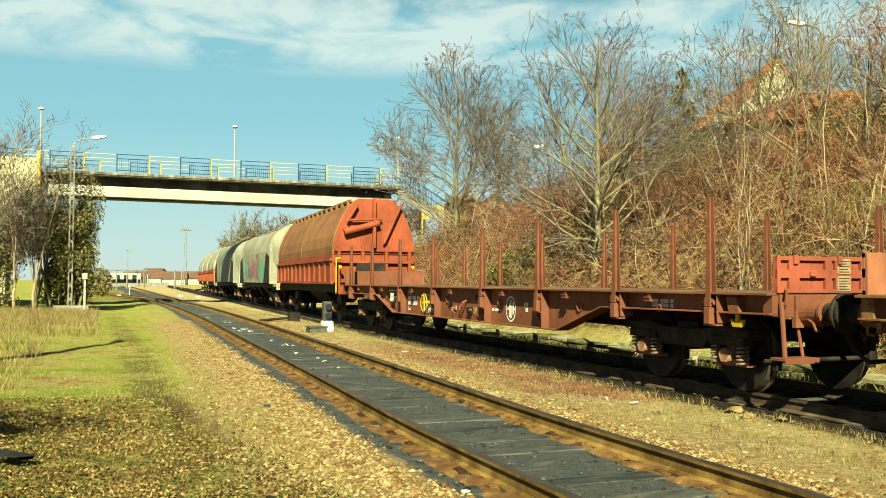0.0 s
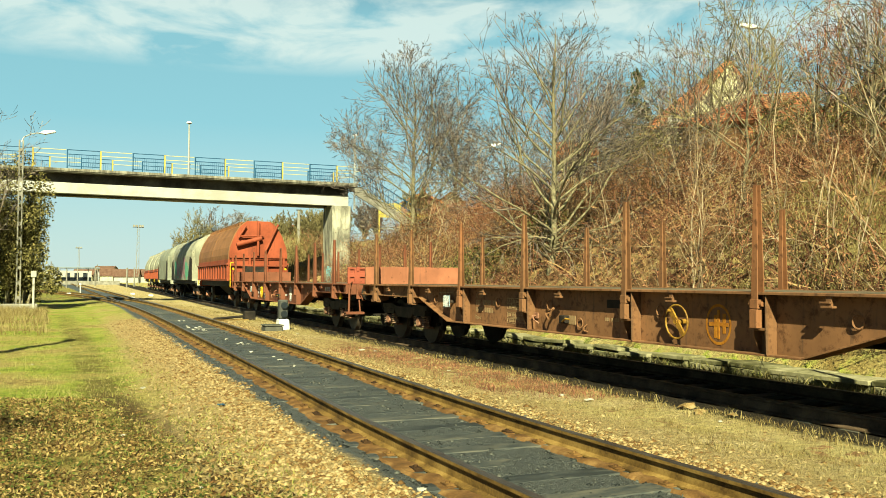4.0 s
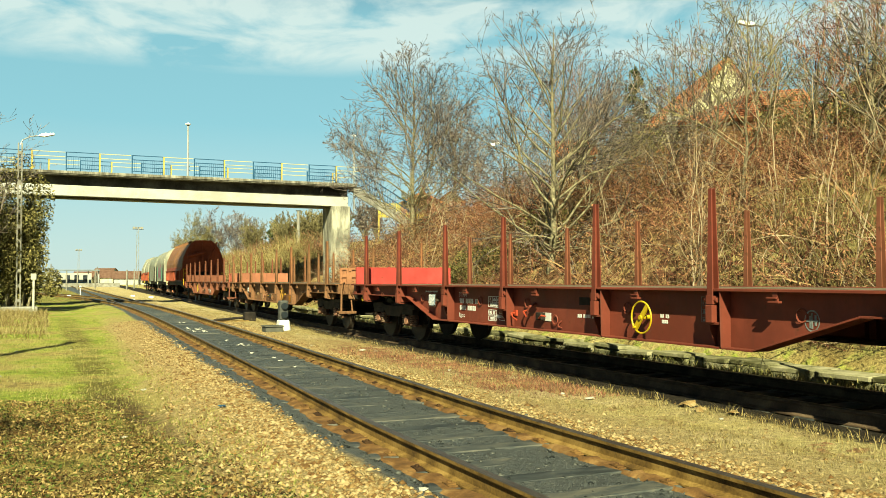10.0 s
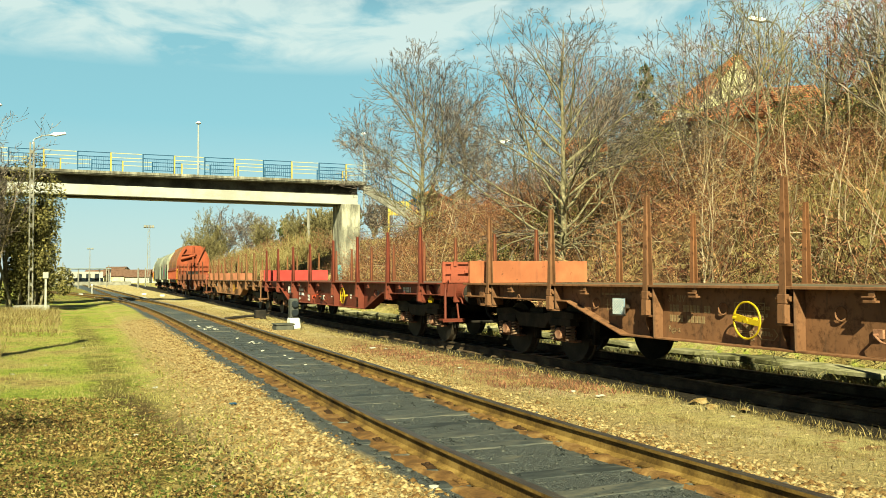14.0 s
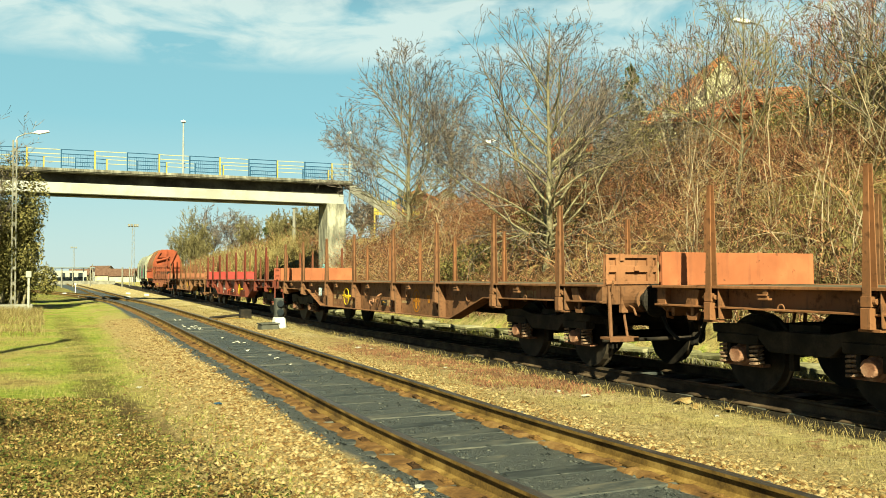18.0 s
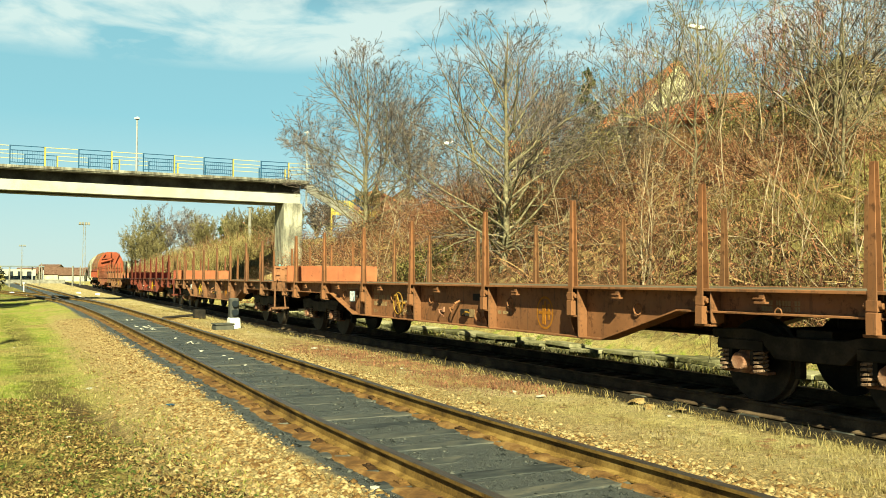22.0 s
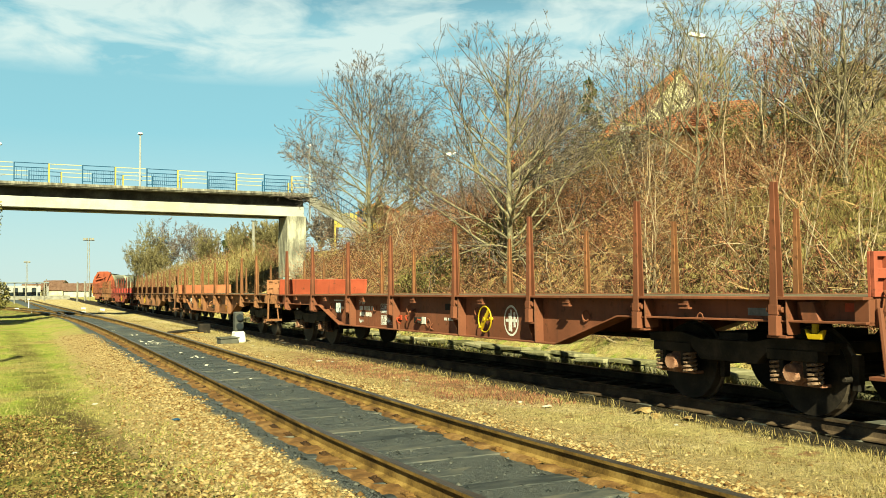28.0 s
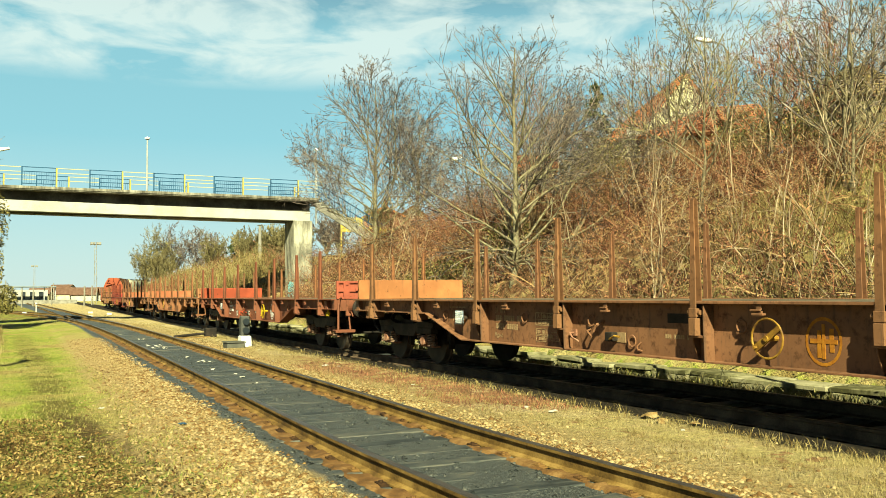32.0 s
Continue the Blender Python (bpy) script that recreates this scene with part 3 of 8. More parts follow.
def make_ground():
    xs = axis_steps([(-3000, -300, 450), (-300, -40, 40), (-40, -6, 3), (-6, 11.6, 0.16), (11.6, 30, 0.6), (30, 60, 3), (60, 300, 40), (300, 3000, 450)])
    ys = axis_steps([(-3000, -300, 450), (-300, -30, 45), (-30, 0, 3), (0, 3, 0.5), (3, 16, 0.12), (16, 34, 0.3), (34, 80, 1.0), (80, 200, 5), (200, 500, 30), (500, 4200, 460)])
    vs = np.zeros((len(xs) * len(ys), 3))
    k = 0
    for y in ys:
        for x in xs:
            if -40 < x < 90 and -40 < y < 260:
                fade = 1 if y < 160 else max(0, 1 - (y - 160) / 90)
                zz = ground_z(x, y)
                z = zz * fade + -0.3 * (1 - fade)
            elif x >= 90 and -300 < y < 160:
                z = 5.0
            else:
                z = -0.3
            vs[k] = (x, y, z)
            k += 1
    nx, ny = len(xs), len(ys)
    i, j = np.meshgrid(np.arange(nx - 1), np.arange(ny - 1))
    a = (j * nx + i).ravel()
    me = raw_mesh("ground", vs, np.stack([a, a + 1, a + nx + 1, a + nx], 1))
    for q in me.polygons:
        q.use_smooth = True
    tagged(part("ground", me, GROUND), "winter grass, trodden path and ochre ballast beside the railway tracks", "ground", kind="structure")


make_ground()


# ---- tracks ----
def rail_profile():
    pts = [(-0.065, -0.165), (-0.065, -0.150), (-0.012, -0.128), (-0.009, -0.045), (-0.034, -0.034), (-0.035, -0.008), (-0.026, 0.0)]
    return pts + [(-u, w) for u, w in reversed(pts)]


def swept_rail(fx, off, y0, y1, step, body):
    prof = rail_profile()
    n = len(prof)
    ys = np.arange(y0, y1 + step, step)
    vs, fs = [], []
    for k, y in enumerate(ys):
        x = fx(y) + off
        vs += [(x + u, y, w) for u, w in prof]
        if k:
            b = (k - 1) * n
            fs += [(b + i, b + (i + 1) % n, b + n + (i + 1) % n, b + n + i) for i in range(n)]
    me = bpy.data.meshes.new("rail")
    me.from_pydata(vs, [], fs)
    me.materials.append(body)
    me.materials.append(RAILHEAD)
    for q in me.polygons:
        if q.normal.z > 0.7 and q.center.z > -0.02 or abs(q.normal.z) > 0.7 and q.center.z > -0.006:
            q.material_index = 1
    return me


def sleeper_mesh(seed):
    rnd = random.Random(seed)
    s = Shape()
    s.box((-1.3 + rnd.uniform(-0.05, 0.05), -0.125, -0.31), (1.3 + rnd.uniform(-0.05, 0.05), 0.125, -0.168))
    return s.mesh("sleeper", 0.012)


def clip_mesh():
    """Ribbed plate with a bolt and clip on either side of the rail foot."""
    s = Shape()
    s.box((-0.135, -0.075, -0.17), (0.135, 0.075, -0.156))
    for e in (-1, 1):
        s.box((e * 0.105 - 0.035, -0.05, -0.156), (e * 0.105 + 0.035, 0.05, -0.144))
        s.rod((e * 0.105, 0, -0.145), (e * 0.105, 0, -0.130), 0.02, n=6)
    return s.mesh("rail_clip", 0.0)


SLEEPERS = [sleeper_mesh(i) for i in range(4)]
for me in SLEEPERS:
    me.materials.append(SLEEPER)
CLIP = clip_mesh()
CLIP.materials.append(CLIPRUST)
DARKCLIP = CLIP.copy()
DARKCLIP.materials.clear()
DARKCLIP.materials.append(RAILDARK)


def make_track(label, fx, y0, y1, detail_to, sleeper_to, step=1.0, body=RAILRUST):
    tr = thing("railway_track", label, "railway track", "tracks", "structure")
    for off in (-0.7525, 0.7525):
        part("rail", swept_rail(fx, off, y0, y1, step, body), body, tr, "rusty steel rail with a worn bright head")
    y, i = max(y0, -12.0), 0
    rnd = random.Random(5)
    while y < sleeper_to:
        x = fx(y)
        turn = math.degrees(math.atan2(fx(y + 0.5) - fx(y - 0.5), 1.0))
        m = pose(x, y, rnd.uniform(-0.008, 0.004), 0, rnd.uniform(-0.3, 0.3), -turn + rnd.uniform(-0.8, 0.8))
        part("sleeper", SLEEPERS[i % 4], SLEEPER, tr, at=m)
        if y < detail_to:
            for off in (-0.7525, 0.7525):
                part("rail_clip", CLIP if body is RAILRUST else DARKCLIP, CLIPRUST if body is RAILRUST else body, tr, at=pose(x + off, y, 0, 0, 0, -turn))
        y += 0.62 + rnd.uniform(-0.02, 0.02)
        i += 1
    return tr


make_track("rusty railway track on oily black ballast with tarred wooden sleepers", near_x, -60, 250, 34, 62)
RUSTSAND = surface("rusty_sand_and_grit", [(0.022, 0.012, 0.006), (0.080, 0.040, 0.014), (0.160, 0.096, 0.038)], 5.0, 55, 0.95, 0, 0.7, 0.015, spread=0.2)


def rust_drift(side, reach):
    """Rusty grit heaped against one side of a rail, with gaps scoured out under its foot."""
    V, F = [], []
    y, k = 3.0, 0
    while y < 58:
        c = near_x(y) + 0.7525 * (1 if side > 0 else -1)
        n1, n2 = noise.noise((y * 1.9, side, reach)), noise.noise((y * 6.0, side, reach + 3)) + 0.7 * noise.noise((y * 15.0, side, reach + 5))
        phase = (y / 0.62) % 1.0 - 0.5
        dip = 0.06 * math.exp(-(phase / 0.10) ** 2) * (0.6 + 0.8 * n1)
        w = 1 if reach > 0 else -1
        far = abs(reach) * (1 + 0.35 * n1 + 0.3 * n2)
        V += [(c + w * 0.045, y, -0.146 + 0.008 * n2 - dip), (c + w * 0.11, y, -0.150 + 0.012 * n2 - 0.7 * dip), (c + w * (0.07 + far) * 0.75, y, -0.160 + 0.014 * n1), (c + w * (0.07 + far), y, -0.196)]
        if k:
            for j in range(3):
                a = 4 * (k - 1) + j
                F.append((a, a + 1, a + 5, a + 4) if w < 0 else (a, a + 4, a + 5, a + 1))
        y += 0.06 if y < 22 else 0.25
        k += 1
    s = Shape()
    s.add(V, F)
    tagged(part("rust_drift", s, RUSTSAND), "rusty orange grit heaped against the rail", "grit", kind="stuff")


for side in (-1, 1):
    rust_drift(side, -0.19 if side < 0 else -0.11)
    rust_drift(side, 0.09 if side < 0 else 0.17)
# this track's rails use the tone with the train's shade in it
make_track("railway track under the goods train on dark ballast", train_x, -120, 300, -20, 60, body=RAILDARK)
make_track("railway branch track curving away from the turnout", branch_x, 46, 170, 0, 47)


def scatter_stones(name, label, mat, count, rule, size, seed):
    """Loose stones: small uneven lumps, joined."""
    rnd = np.random.RandomState(seed)
    base = np.array([(1, 0, 0), (-1, 0, 0), (0, 1, 0), (0, -1, 0), (0, 0, 1), (0, 0, -0.6)], dtype=float)
    tri = np.array([(0, 2, 4), (2, 1, 4), (1, 3, 4), (3, 0, 4), (2, 0, 5), (1, 2, 5), (3, 1, 5), (0, 3, 5)])
    V, F = [], []
    made = 0
    while made < count:
        x, y = rule(rnd)
        r = size * (0.35 + 1.9 * rnd.rand() ** 3)
        b = base * (1 + 0.9 * (rnd.rand(6, 3) - 0.5)) + 0.35 * (rnd.rand(6, 3) - 0.5)
        b = b * np.array([1, 0.7 + 0.5 * rnd.rand(), 0.36 + 0.34 * rnd.rand()]) * r
        a = rnd.rand() * 6.28
        rot = np.array([(math.cos(a), -math.sin(a), 0), (math.sin(a), math.cos(a), 0), (0, 0, 1)])
        V.append(b @ rot.T + np.array([x, y, ground_z(x, y) - 0.12 * r]))
        F.append(tri + 6 * made)
        made += 1
    tagged(part(name, raw_mesh(name, np.concatenate(V), np.concatenate(F)), mat), label, "ballast", kind="stuff")


def left_shoulder(rnd):
    y = 4.2 + 30 * rnd.rand() ** 2.0
    return near_x(y) - 1.16 - 0.16 * noise.noise((y * 1.3, 0.0, 4.0)) - 0.55 * abs(rnd.randn()) - 0.25 * rnd.rand(), y


def right_shoulder(rnd):
    y = 3.5 + 28 * rnd.rand() ** 1.8
    return near_x(y) + 1.12 + 0.1 * noise.noise((y * 1.3, 3.0, 4.0)) + 0.26 * abs(rnd.randn()), y


def between(rnd):
    y = 4.0 + 26 * rnd.rand() ** 1.8
    return near_x(y) + rnd.uniform(-1.25, 1.2), y


def middle_strip(rnd):
    y = 3.5 + 28 * rnd.rand() ** 1.6
    return rnd.uniform(near_x(y) + 1.3, train_x(y) - 1.3), y


scatter_stones("ballast_stones", "ochre ballast stones spilled beside the track", STONE, 26000, left_shoulder, 0.020, 1)
scatter_stones("ballast_stones", "ochre ballast stones along the rail", STONE, 10000, right_shoulder, 0.019, 2)
scatter_stones("ballast_stones", "oily black ballast stones between the rails", DARKSTONE, 6000, between, 0.018, 3)
scatter_stones("ballast_stones", "pale stones in the strip between the tracks", STONE, 2200, middle_strip, 0.014, 4)

# ---- train ----
POLY = (0.0000897, 0.0021977, 3.4483541, 96.54407)


def run(t):
    """Metres that the train's datum has gone along the line at t seconds."""
    u = t - 16.0
    return ((POLY[0] * u + POLY[1]) * u + POLY[2]) * u + POLY[3]


MOVING, WHEELS = [], []
HALF = 9.35


def wheelset_mesh(r=0.46):
    s = Shape()
    s.rod((-1.02, 0, 0), (1.02, 0, 0), 0.075, n=10)
    for e in (-1, 1):
        s.turned([(e * 0.68, r + 0.028), (e * 0.705, r + 0.028), (e * 0.722, r + 0.004), (e * 0.815, r - 0.004)], (0, 0, 0), "x", 28)
        s.turned([(e * 0.69, r - 0.055), (e * 0.735, r - 0.10), (e * 0.755, 0.14), (e * 0.80, 0.12), (e * 0.82, 0.0)], (0, 0, 0), "x", 28)
    me = s.mesh("wheelset", 0, False)
    me.materials.append(WHEELSTEEL)
    me.materials.append(TREAD)
    for q in me.polygons:
        c = q.center
        if math.hypot(c.y, c.z) > r - 0.02:
            q.material_index = 1
    return me


WHEELSET = wheelset_mesh()


def helix(s, x, y, z0, z1, r, wire, turns, n=9):
    steps = int(turns * n)
    pts = [(x + r * math.cos(2 * math.pi * k / n), y + r * math.sin(2 * math.pi * k / n), z0 + (z1 - z0) * k / steps) for k in range(steps + 1)]
    s.pipe(pts, wire, 5)


def spring_mesh():
    s = Shape()
    helix(s, 0, 0, 0, 0.24, 0.072, 0.017, 5.0)
    return s.mesh("spring")


SPRING = spring_mesh()
SPRING.materials.append(SPRINGSTEEL)


def box_mesh():
    """Axle box: round cover with bolts, cast body and the wings that the springs stand on."""
    s = Shape()
    s.turned([(-0.115, 0.02), (-0.115, 0.085), (-0.10, 0.10), (-0.02, 0.10), (0.0, 0.135), (0.16, 0.135)], (0, 0, 0), "x", 18)
    for k in range(6):
        a = k * math.pi / 3
        s.rod((-0.118, 0.08 * math.cos(a), 0.08 * math.sin(a)), (-0.10, 0.08 * math.cos(a), 0.08 * math.sin(a)), 0.012, n=6)
    s.box((0.01, -0.30, -0.135), (0.15, 0.30, -0.10))
    s.box((0.02, -0.16, -0.12), (0.15, 0.16, 0.05))
    return s.mesh("axle_box", 0.006)


AXBOX = box_mesh()
AXBOX.materials.append(AXLEBOX)


def frame_mesh():
    """Cast bogie frame: drooping side members with horn guides, crossbeam and brake gear."""
    s = Shape()
    for e in (-1, 1):
        prof = [(-1.32, 0.80), (-1.30, 0.70), (-0.62, 0.70), (-0.42, 0.52), (0.42, 0.52), (0.62, 0.70), (1.30, 0.70), (1.32, 0.80), (0.75, 0.83), (0.4, 0.76), (-0.4, 0.76), (-0.75, 0.83)]
        s.prism(prof, "x", e * 0.95, e * 1.09)
        for a in (-0.9, 0.9):
            for d in (-0.155, 0.155):
                s.box((e * 0.95 if e > 0 else e * 1.08, a + d - 0.03, 0.42), (e * 1.08 if e > 0 else e * 0.95, a + d + 0.03, 0.72))
            s.box((min(e * 0.94, e * 1.1), a - 0.33, 0.585), (max(e * 0.94, e * 1.1), a + 0.33, 0.70))
        for a in (-1.42, -0.38, 0.38, 1.42):
            s.box((e * 0.75 - 0.05, a - 0.04, 0.30), (e * 0.75 + 0.05, a + 0.04, 0.66))
    s.box((-1.0, -0.22, 0.55), (1.0, 0.22, 0.84))
    for a in (-1.22, 1.22):
        s.box((-1.0, a - 0.05, 0.66), (1.0, a + 0.05, 0.78))
        s.rod((-0.9, a * 1.12, 0.42), (0.9, a * 1.12, 0.42), 0.035, n=6)
    s.rod((-0.25, 0, 0.84), (-0.25, 0, 0.97), 0.25, n=14)
    s.rod((0.25, 0, 0.84), (0.25, 0, 0.97), 0.25, n=14)
    return s.mesh("bogie", 0.008)


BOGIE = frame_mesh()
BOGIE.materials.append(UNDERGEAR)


def make_bogie(parent, y):
    bo = part("bogie", BOGIE, UNDERGEAR, parent, "grimy cast steel bogie frame, darkened for the shade of the deck", at=pose(0, y, 0))
    for a in (-0.9, 0.9):
        ws = part("wheelset", WHEELSET, WHEELSTEEL, bo, "worn steel wheels on an axle", at=pose(0, a, 0.46))
        WHEELS.append((ws, pose(0, a, 0.46)))
        for e in (-1, 1):
            part("axle_box", AXBOX, AXLEBOX, bo, "rust-red round axle box cover", at=pose(e * 1.02, a, 0.46, 0, 0, 0 if e < 0 else 180))
            for d in (-0.24, 0.24):
                part("spring", SPRING, SPRINGSTEEL, bo, "rusty coil spring", at=pose(e * 1.03, a + d, 0.345))
    return bo


def beam_profile():
    """Side sill seen from the side: shallow at the ends, deep in the middle."""
    return [(-HALF, 1.00), (-5.76, 0.985), (-4.34, 0.56), (4.34, 0.56), (5.76, 0.985), (HALF, 1.00), (HALF, 1.225), (-HALF, 1.225)]


STAKES = [-8.32, -6.18, -3.74, -1.37, 1.37, 3.74, 6.18, 8.32]


def stake_mesh():
    """Swivelling stake: tapered channel standing on its trunnion."""
    s = Shape()
    z0, z1 = 1.02, 2.42
    quad = [(0, 1, 5, 4), (1, 2, 6, 5), (2, 3, 7, 6), (3, 0, 4, 7), (0, 3, 2, 1), (4, 5, 6, 7)]
    for a, b in ((-0.056, -0.042), (0.042, 0.056)):
        s.add([(q * k, u * k, z) for z, k in ((z0, 1.0), (z1, 0.55)) for q, u in ((a, -0.055), (b, -0.055), (b, 0.05), (a, 0.05))], quad)
    s.add([(q * k, u * k, z) for z, k in ((z0, 1.0), (z1, 0.55)) for q, u in ((-0.055, 0.036), (0.055, 0.036), (0.055, 0.05), (-0.055, 0.05))], quad)
    s.box((-0.07, -0.055, 0.86), (0.03, 0.055, 1.06))
    s.rod((-0.02, -0.10, 1.12), (-0.02, 0.10, 1.12), 0.03, n=8)
    s.box((-0.06, -0.06, 1.07), (0.02, 0.06, 1.17))
    return s.mesh("stake", 0.004)


def bracket_mesh(deep):
    """Welded bracket: tapered gusset plates, foot and pocket in which the stake swings."""
    s = Shape()
    z0 = 0.565 if deep else 0.87
    s.prism([(0.14, 1.215), (-0.06, 1.16), (-0.07, z0 + 0.22), (0.02, z0), (0.14, z0)], "y", 0.075, 0.095)
    s.prism([(0.14, 1.215), (-0.06, 1.16), (-0.07, z0 + 0.22), (0.02, z0), (0.14, z0)], "y", -0.095, -0.075)
    s.box((-0.11, -0.13, 0.835), (0.02, 0.12, 0.865))
    s.prism([(0.04, 1.218), (-0.115, 1.218), (-0.12, 1.10), (-0.11, z0 + 0.02), (-0.10, z0), (0.04, z0)], "y", -0.150, -0.135)
    s.box((-0.02, -0.135, z0), (0.04, -0.095, 1.21))
    return s.mesh("stake_bracket", 0.004)


def cleat_mesh():
    """Small lashing cleat that hangs under the deck edge."""
    s = Shape()
    s.box((-0.03, -0.035, 1.12), (0.0, 0.035, 1.225))
    s.box((-0.06, -0.075, 1.105), (0.0, 0.075, 1.128))
    s.box((-0.05, -0.035, 1.15), (0.0, 0.10, 1.168))
    return s.mesh("lashing_cleat", 0.003)


def ring_mesh():
    s = Shape()
    n, m = 14, 5
    vs = []
    for k in range(n):
        a = 2 * math.pi * k / n
        for j in range(m):
            b = 2 * math.pi * j / m
            r = 1 + 0.18 * math.cos(b)
            vs.append((0.011 * math.sin(b), 0.055 * r * math.cos(a), 0.07 * r * math.sin(a)))
    s.add(vs, [(k * m + j, ((k + 1) % n) * m + j, ((k + 1) % n) * m + (j + 1) % m, k * m + (j + 1) % m) for k in range(n) for j in range(m)])
    return s.mesh("lashing_ring")


def hook_mesh():
    """Cable hook: a curved arm with a two-pronged foot."""
    s = Shape()
    s.box((-0.022, -0.030, 0.09), (0.022, 0.030, 0.20))
    s.prism([(-0.10, 0.085), (-0.115, 0.13), (-0.085, 0.122), (-0.04, 0.085), (0.04, 0.085), (0.085, 0.122), (0.115, 0.13), (0.10, 0.085), (0.075, 0.03), (-0.075, 0.03)], "x", -0.026, 0.026)
    return s.mesh("rope_hook", 0.006)


def brake_wheel_mesh():
    s = Shape()
    n, m = 28, 6
    vs = []
    for k in range(n):
        a = 2 * math.pi * k / n
        for j in range(m):
            b = 2 * math.pi * j / m
            r = 0.205 + 0.012 * math.cos(b)
            vs.append((0.012 * math.sin(b), r * math.cos(a), r * math.sin(a)))
    s.add(vs, [(k * m + j, ((k + 1) % n) * m + j, ((k + 1) % n) * m + (j + 1) % m, k * m + (j + 1) % m) for k in range(n) for j in range(m)])
    a = 0.0
    c, q = math.cos(a), math.sin(a)
    s.add([(x, c * u - q * w, q * u + c * w) for x in (-0.012, 0.012) for u, w in ((-0.205, -0.028), (0.205, -0.04), (0.205, 0.04), (-0.205, 0.028))],
          [(0, 1, 2, 3), (7, 6, 5, 4), (0, 4, 5, 1), (1, 5, 6, 2), (2, 6, 7, 3), (3, 7, 4, 0)])
    s.rod((-0.03, 0, 0), (0.14, 0, 0), 0.03, n=10)
    s.rod((-0.05, c * 0.17, q * 0.17), (0.0, c * 0.17, q * 0.17), 0.016, n=6)
    return s.mesh("brake_wheel")


def buffer_mesh():
    s = Shape()
    s.turned([(0.29, 0.105), (0.52, 0.105), (0.53, 0.225), (0.56, 0.225), (0.585, 0.18), (0.60, 0.0)], (0, 0, 0), "y", 20)
    return s.mesh("buffer", 0.0)


def sleeve_mesh():
    """Buffer casing: base plate, flared sleeve and a collar at its mouth."""
    s = Shape()
    s.box((-0.20, -0.03, -0.18), (0.20, 0.03, 0.18))
    s.turned([(0.02, 0.175), (0.12, 0.15), (0.27, 0.135), (0.275, 0.15), (0.31, 0.15), (0.312, 0.10)], (0, 0, 0), "y", 20)
    return s.mesh("buffer_sleeve", 0.0)


def flap_mesh(h=0.42):
    """Folding end board: raised rims, a broad middle band and posts round sunk panels."""
    s = Shape()
    s.box((-1.30, -0.02, 0.0), (1.30, 0.015, h))
    for z0, z1 in ((0.0, 0.045), (0.17, 0.265), (h - 0.05, h)):
        s.box((-1.30, 0.015, z0), (1.30, 0.055, z1))
    for x0, x1 in ((1.25, 1.30), (0.98, 1.13), (0.50, 0.60), (0.21, 0.45), (-0.06, 0.06), (-0.45, -0.21), (-0.60, -0.50), (-1.13, -0.98), (-1.30, -1.25)):
        s.box((x0, 0.015, 0.0), (x1, 0.058, h))
    for x in (1.05, 0.40, -0.40, -1.05):
        s.box((x - 0.03, 0.055, h - 0.09), (x + 0.03, 0.085, h + 0.012))
    s.box((0.76, 0.055, 0.19), (0.84, 0.085, 0.25))
    return s.mesh("end_flap", 0.004)


STAKE, DEEPBRACKET, SHALLOWBRACKET, CLEAT, RING, HOOK, BRAKEWHEEL, BUFFER, FLAP = stake_mesh(), bracket_mesh(True), bracket_mesh(False), cleat_mesh(), ring_mesh(), hook_mesh(), brake_wheel_mesh(), buffer_mesh(), flap_mesh()
BUFFER.materials.append(UNDERGEAR)
SLEEVE = sleeve_mesh()


def tinted(me, mat):
    """The same shape in another wagon's paint."""
    c = me.copy()
    c.materials.clear()
    c.materials.append(mat)
    return c


def words(name, body, size, mat, parent, m, label=""):
    cu = bpy.data.curves.new(name, "FONT")
    cu.body, cu.size, cu.extrude, cu.resolution_u = body, size, 0.001, 2
    ob = bpy.data.objects.new(name, cu)
    me = bpy.data.meshes.new_from_object(ob)
    bpy.data.objects.remove(ob)
    me.materials.clear()
    me.materials.append(mat)
    return part(name, me, mat, parent, label, at=m)


SIDE = pose(0, 0, 0, 90, 0, -90)


def stencils(wg, x, rows, mat):
    """Rows of plain bars: (along, height above rail, length, height)."""
    for a, z, ln, h in rows:
        n = max(1, int(ln / (h * 0.75)))
        s = Shape()
        s.box((-0.0035, -ln / n * 0.72, 0), (0, 0, h))
        me = s.mesh("stencil_bar")
        for k in range(n):
            if (k * 7 + int(z * 100)) % 6 != 5:
                part("stencil_bar", me, mat, wg, at=pose(x, a - k * ln / n, z))


SPOKES = (80, 50, -50, 9, 60, -50, -35)


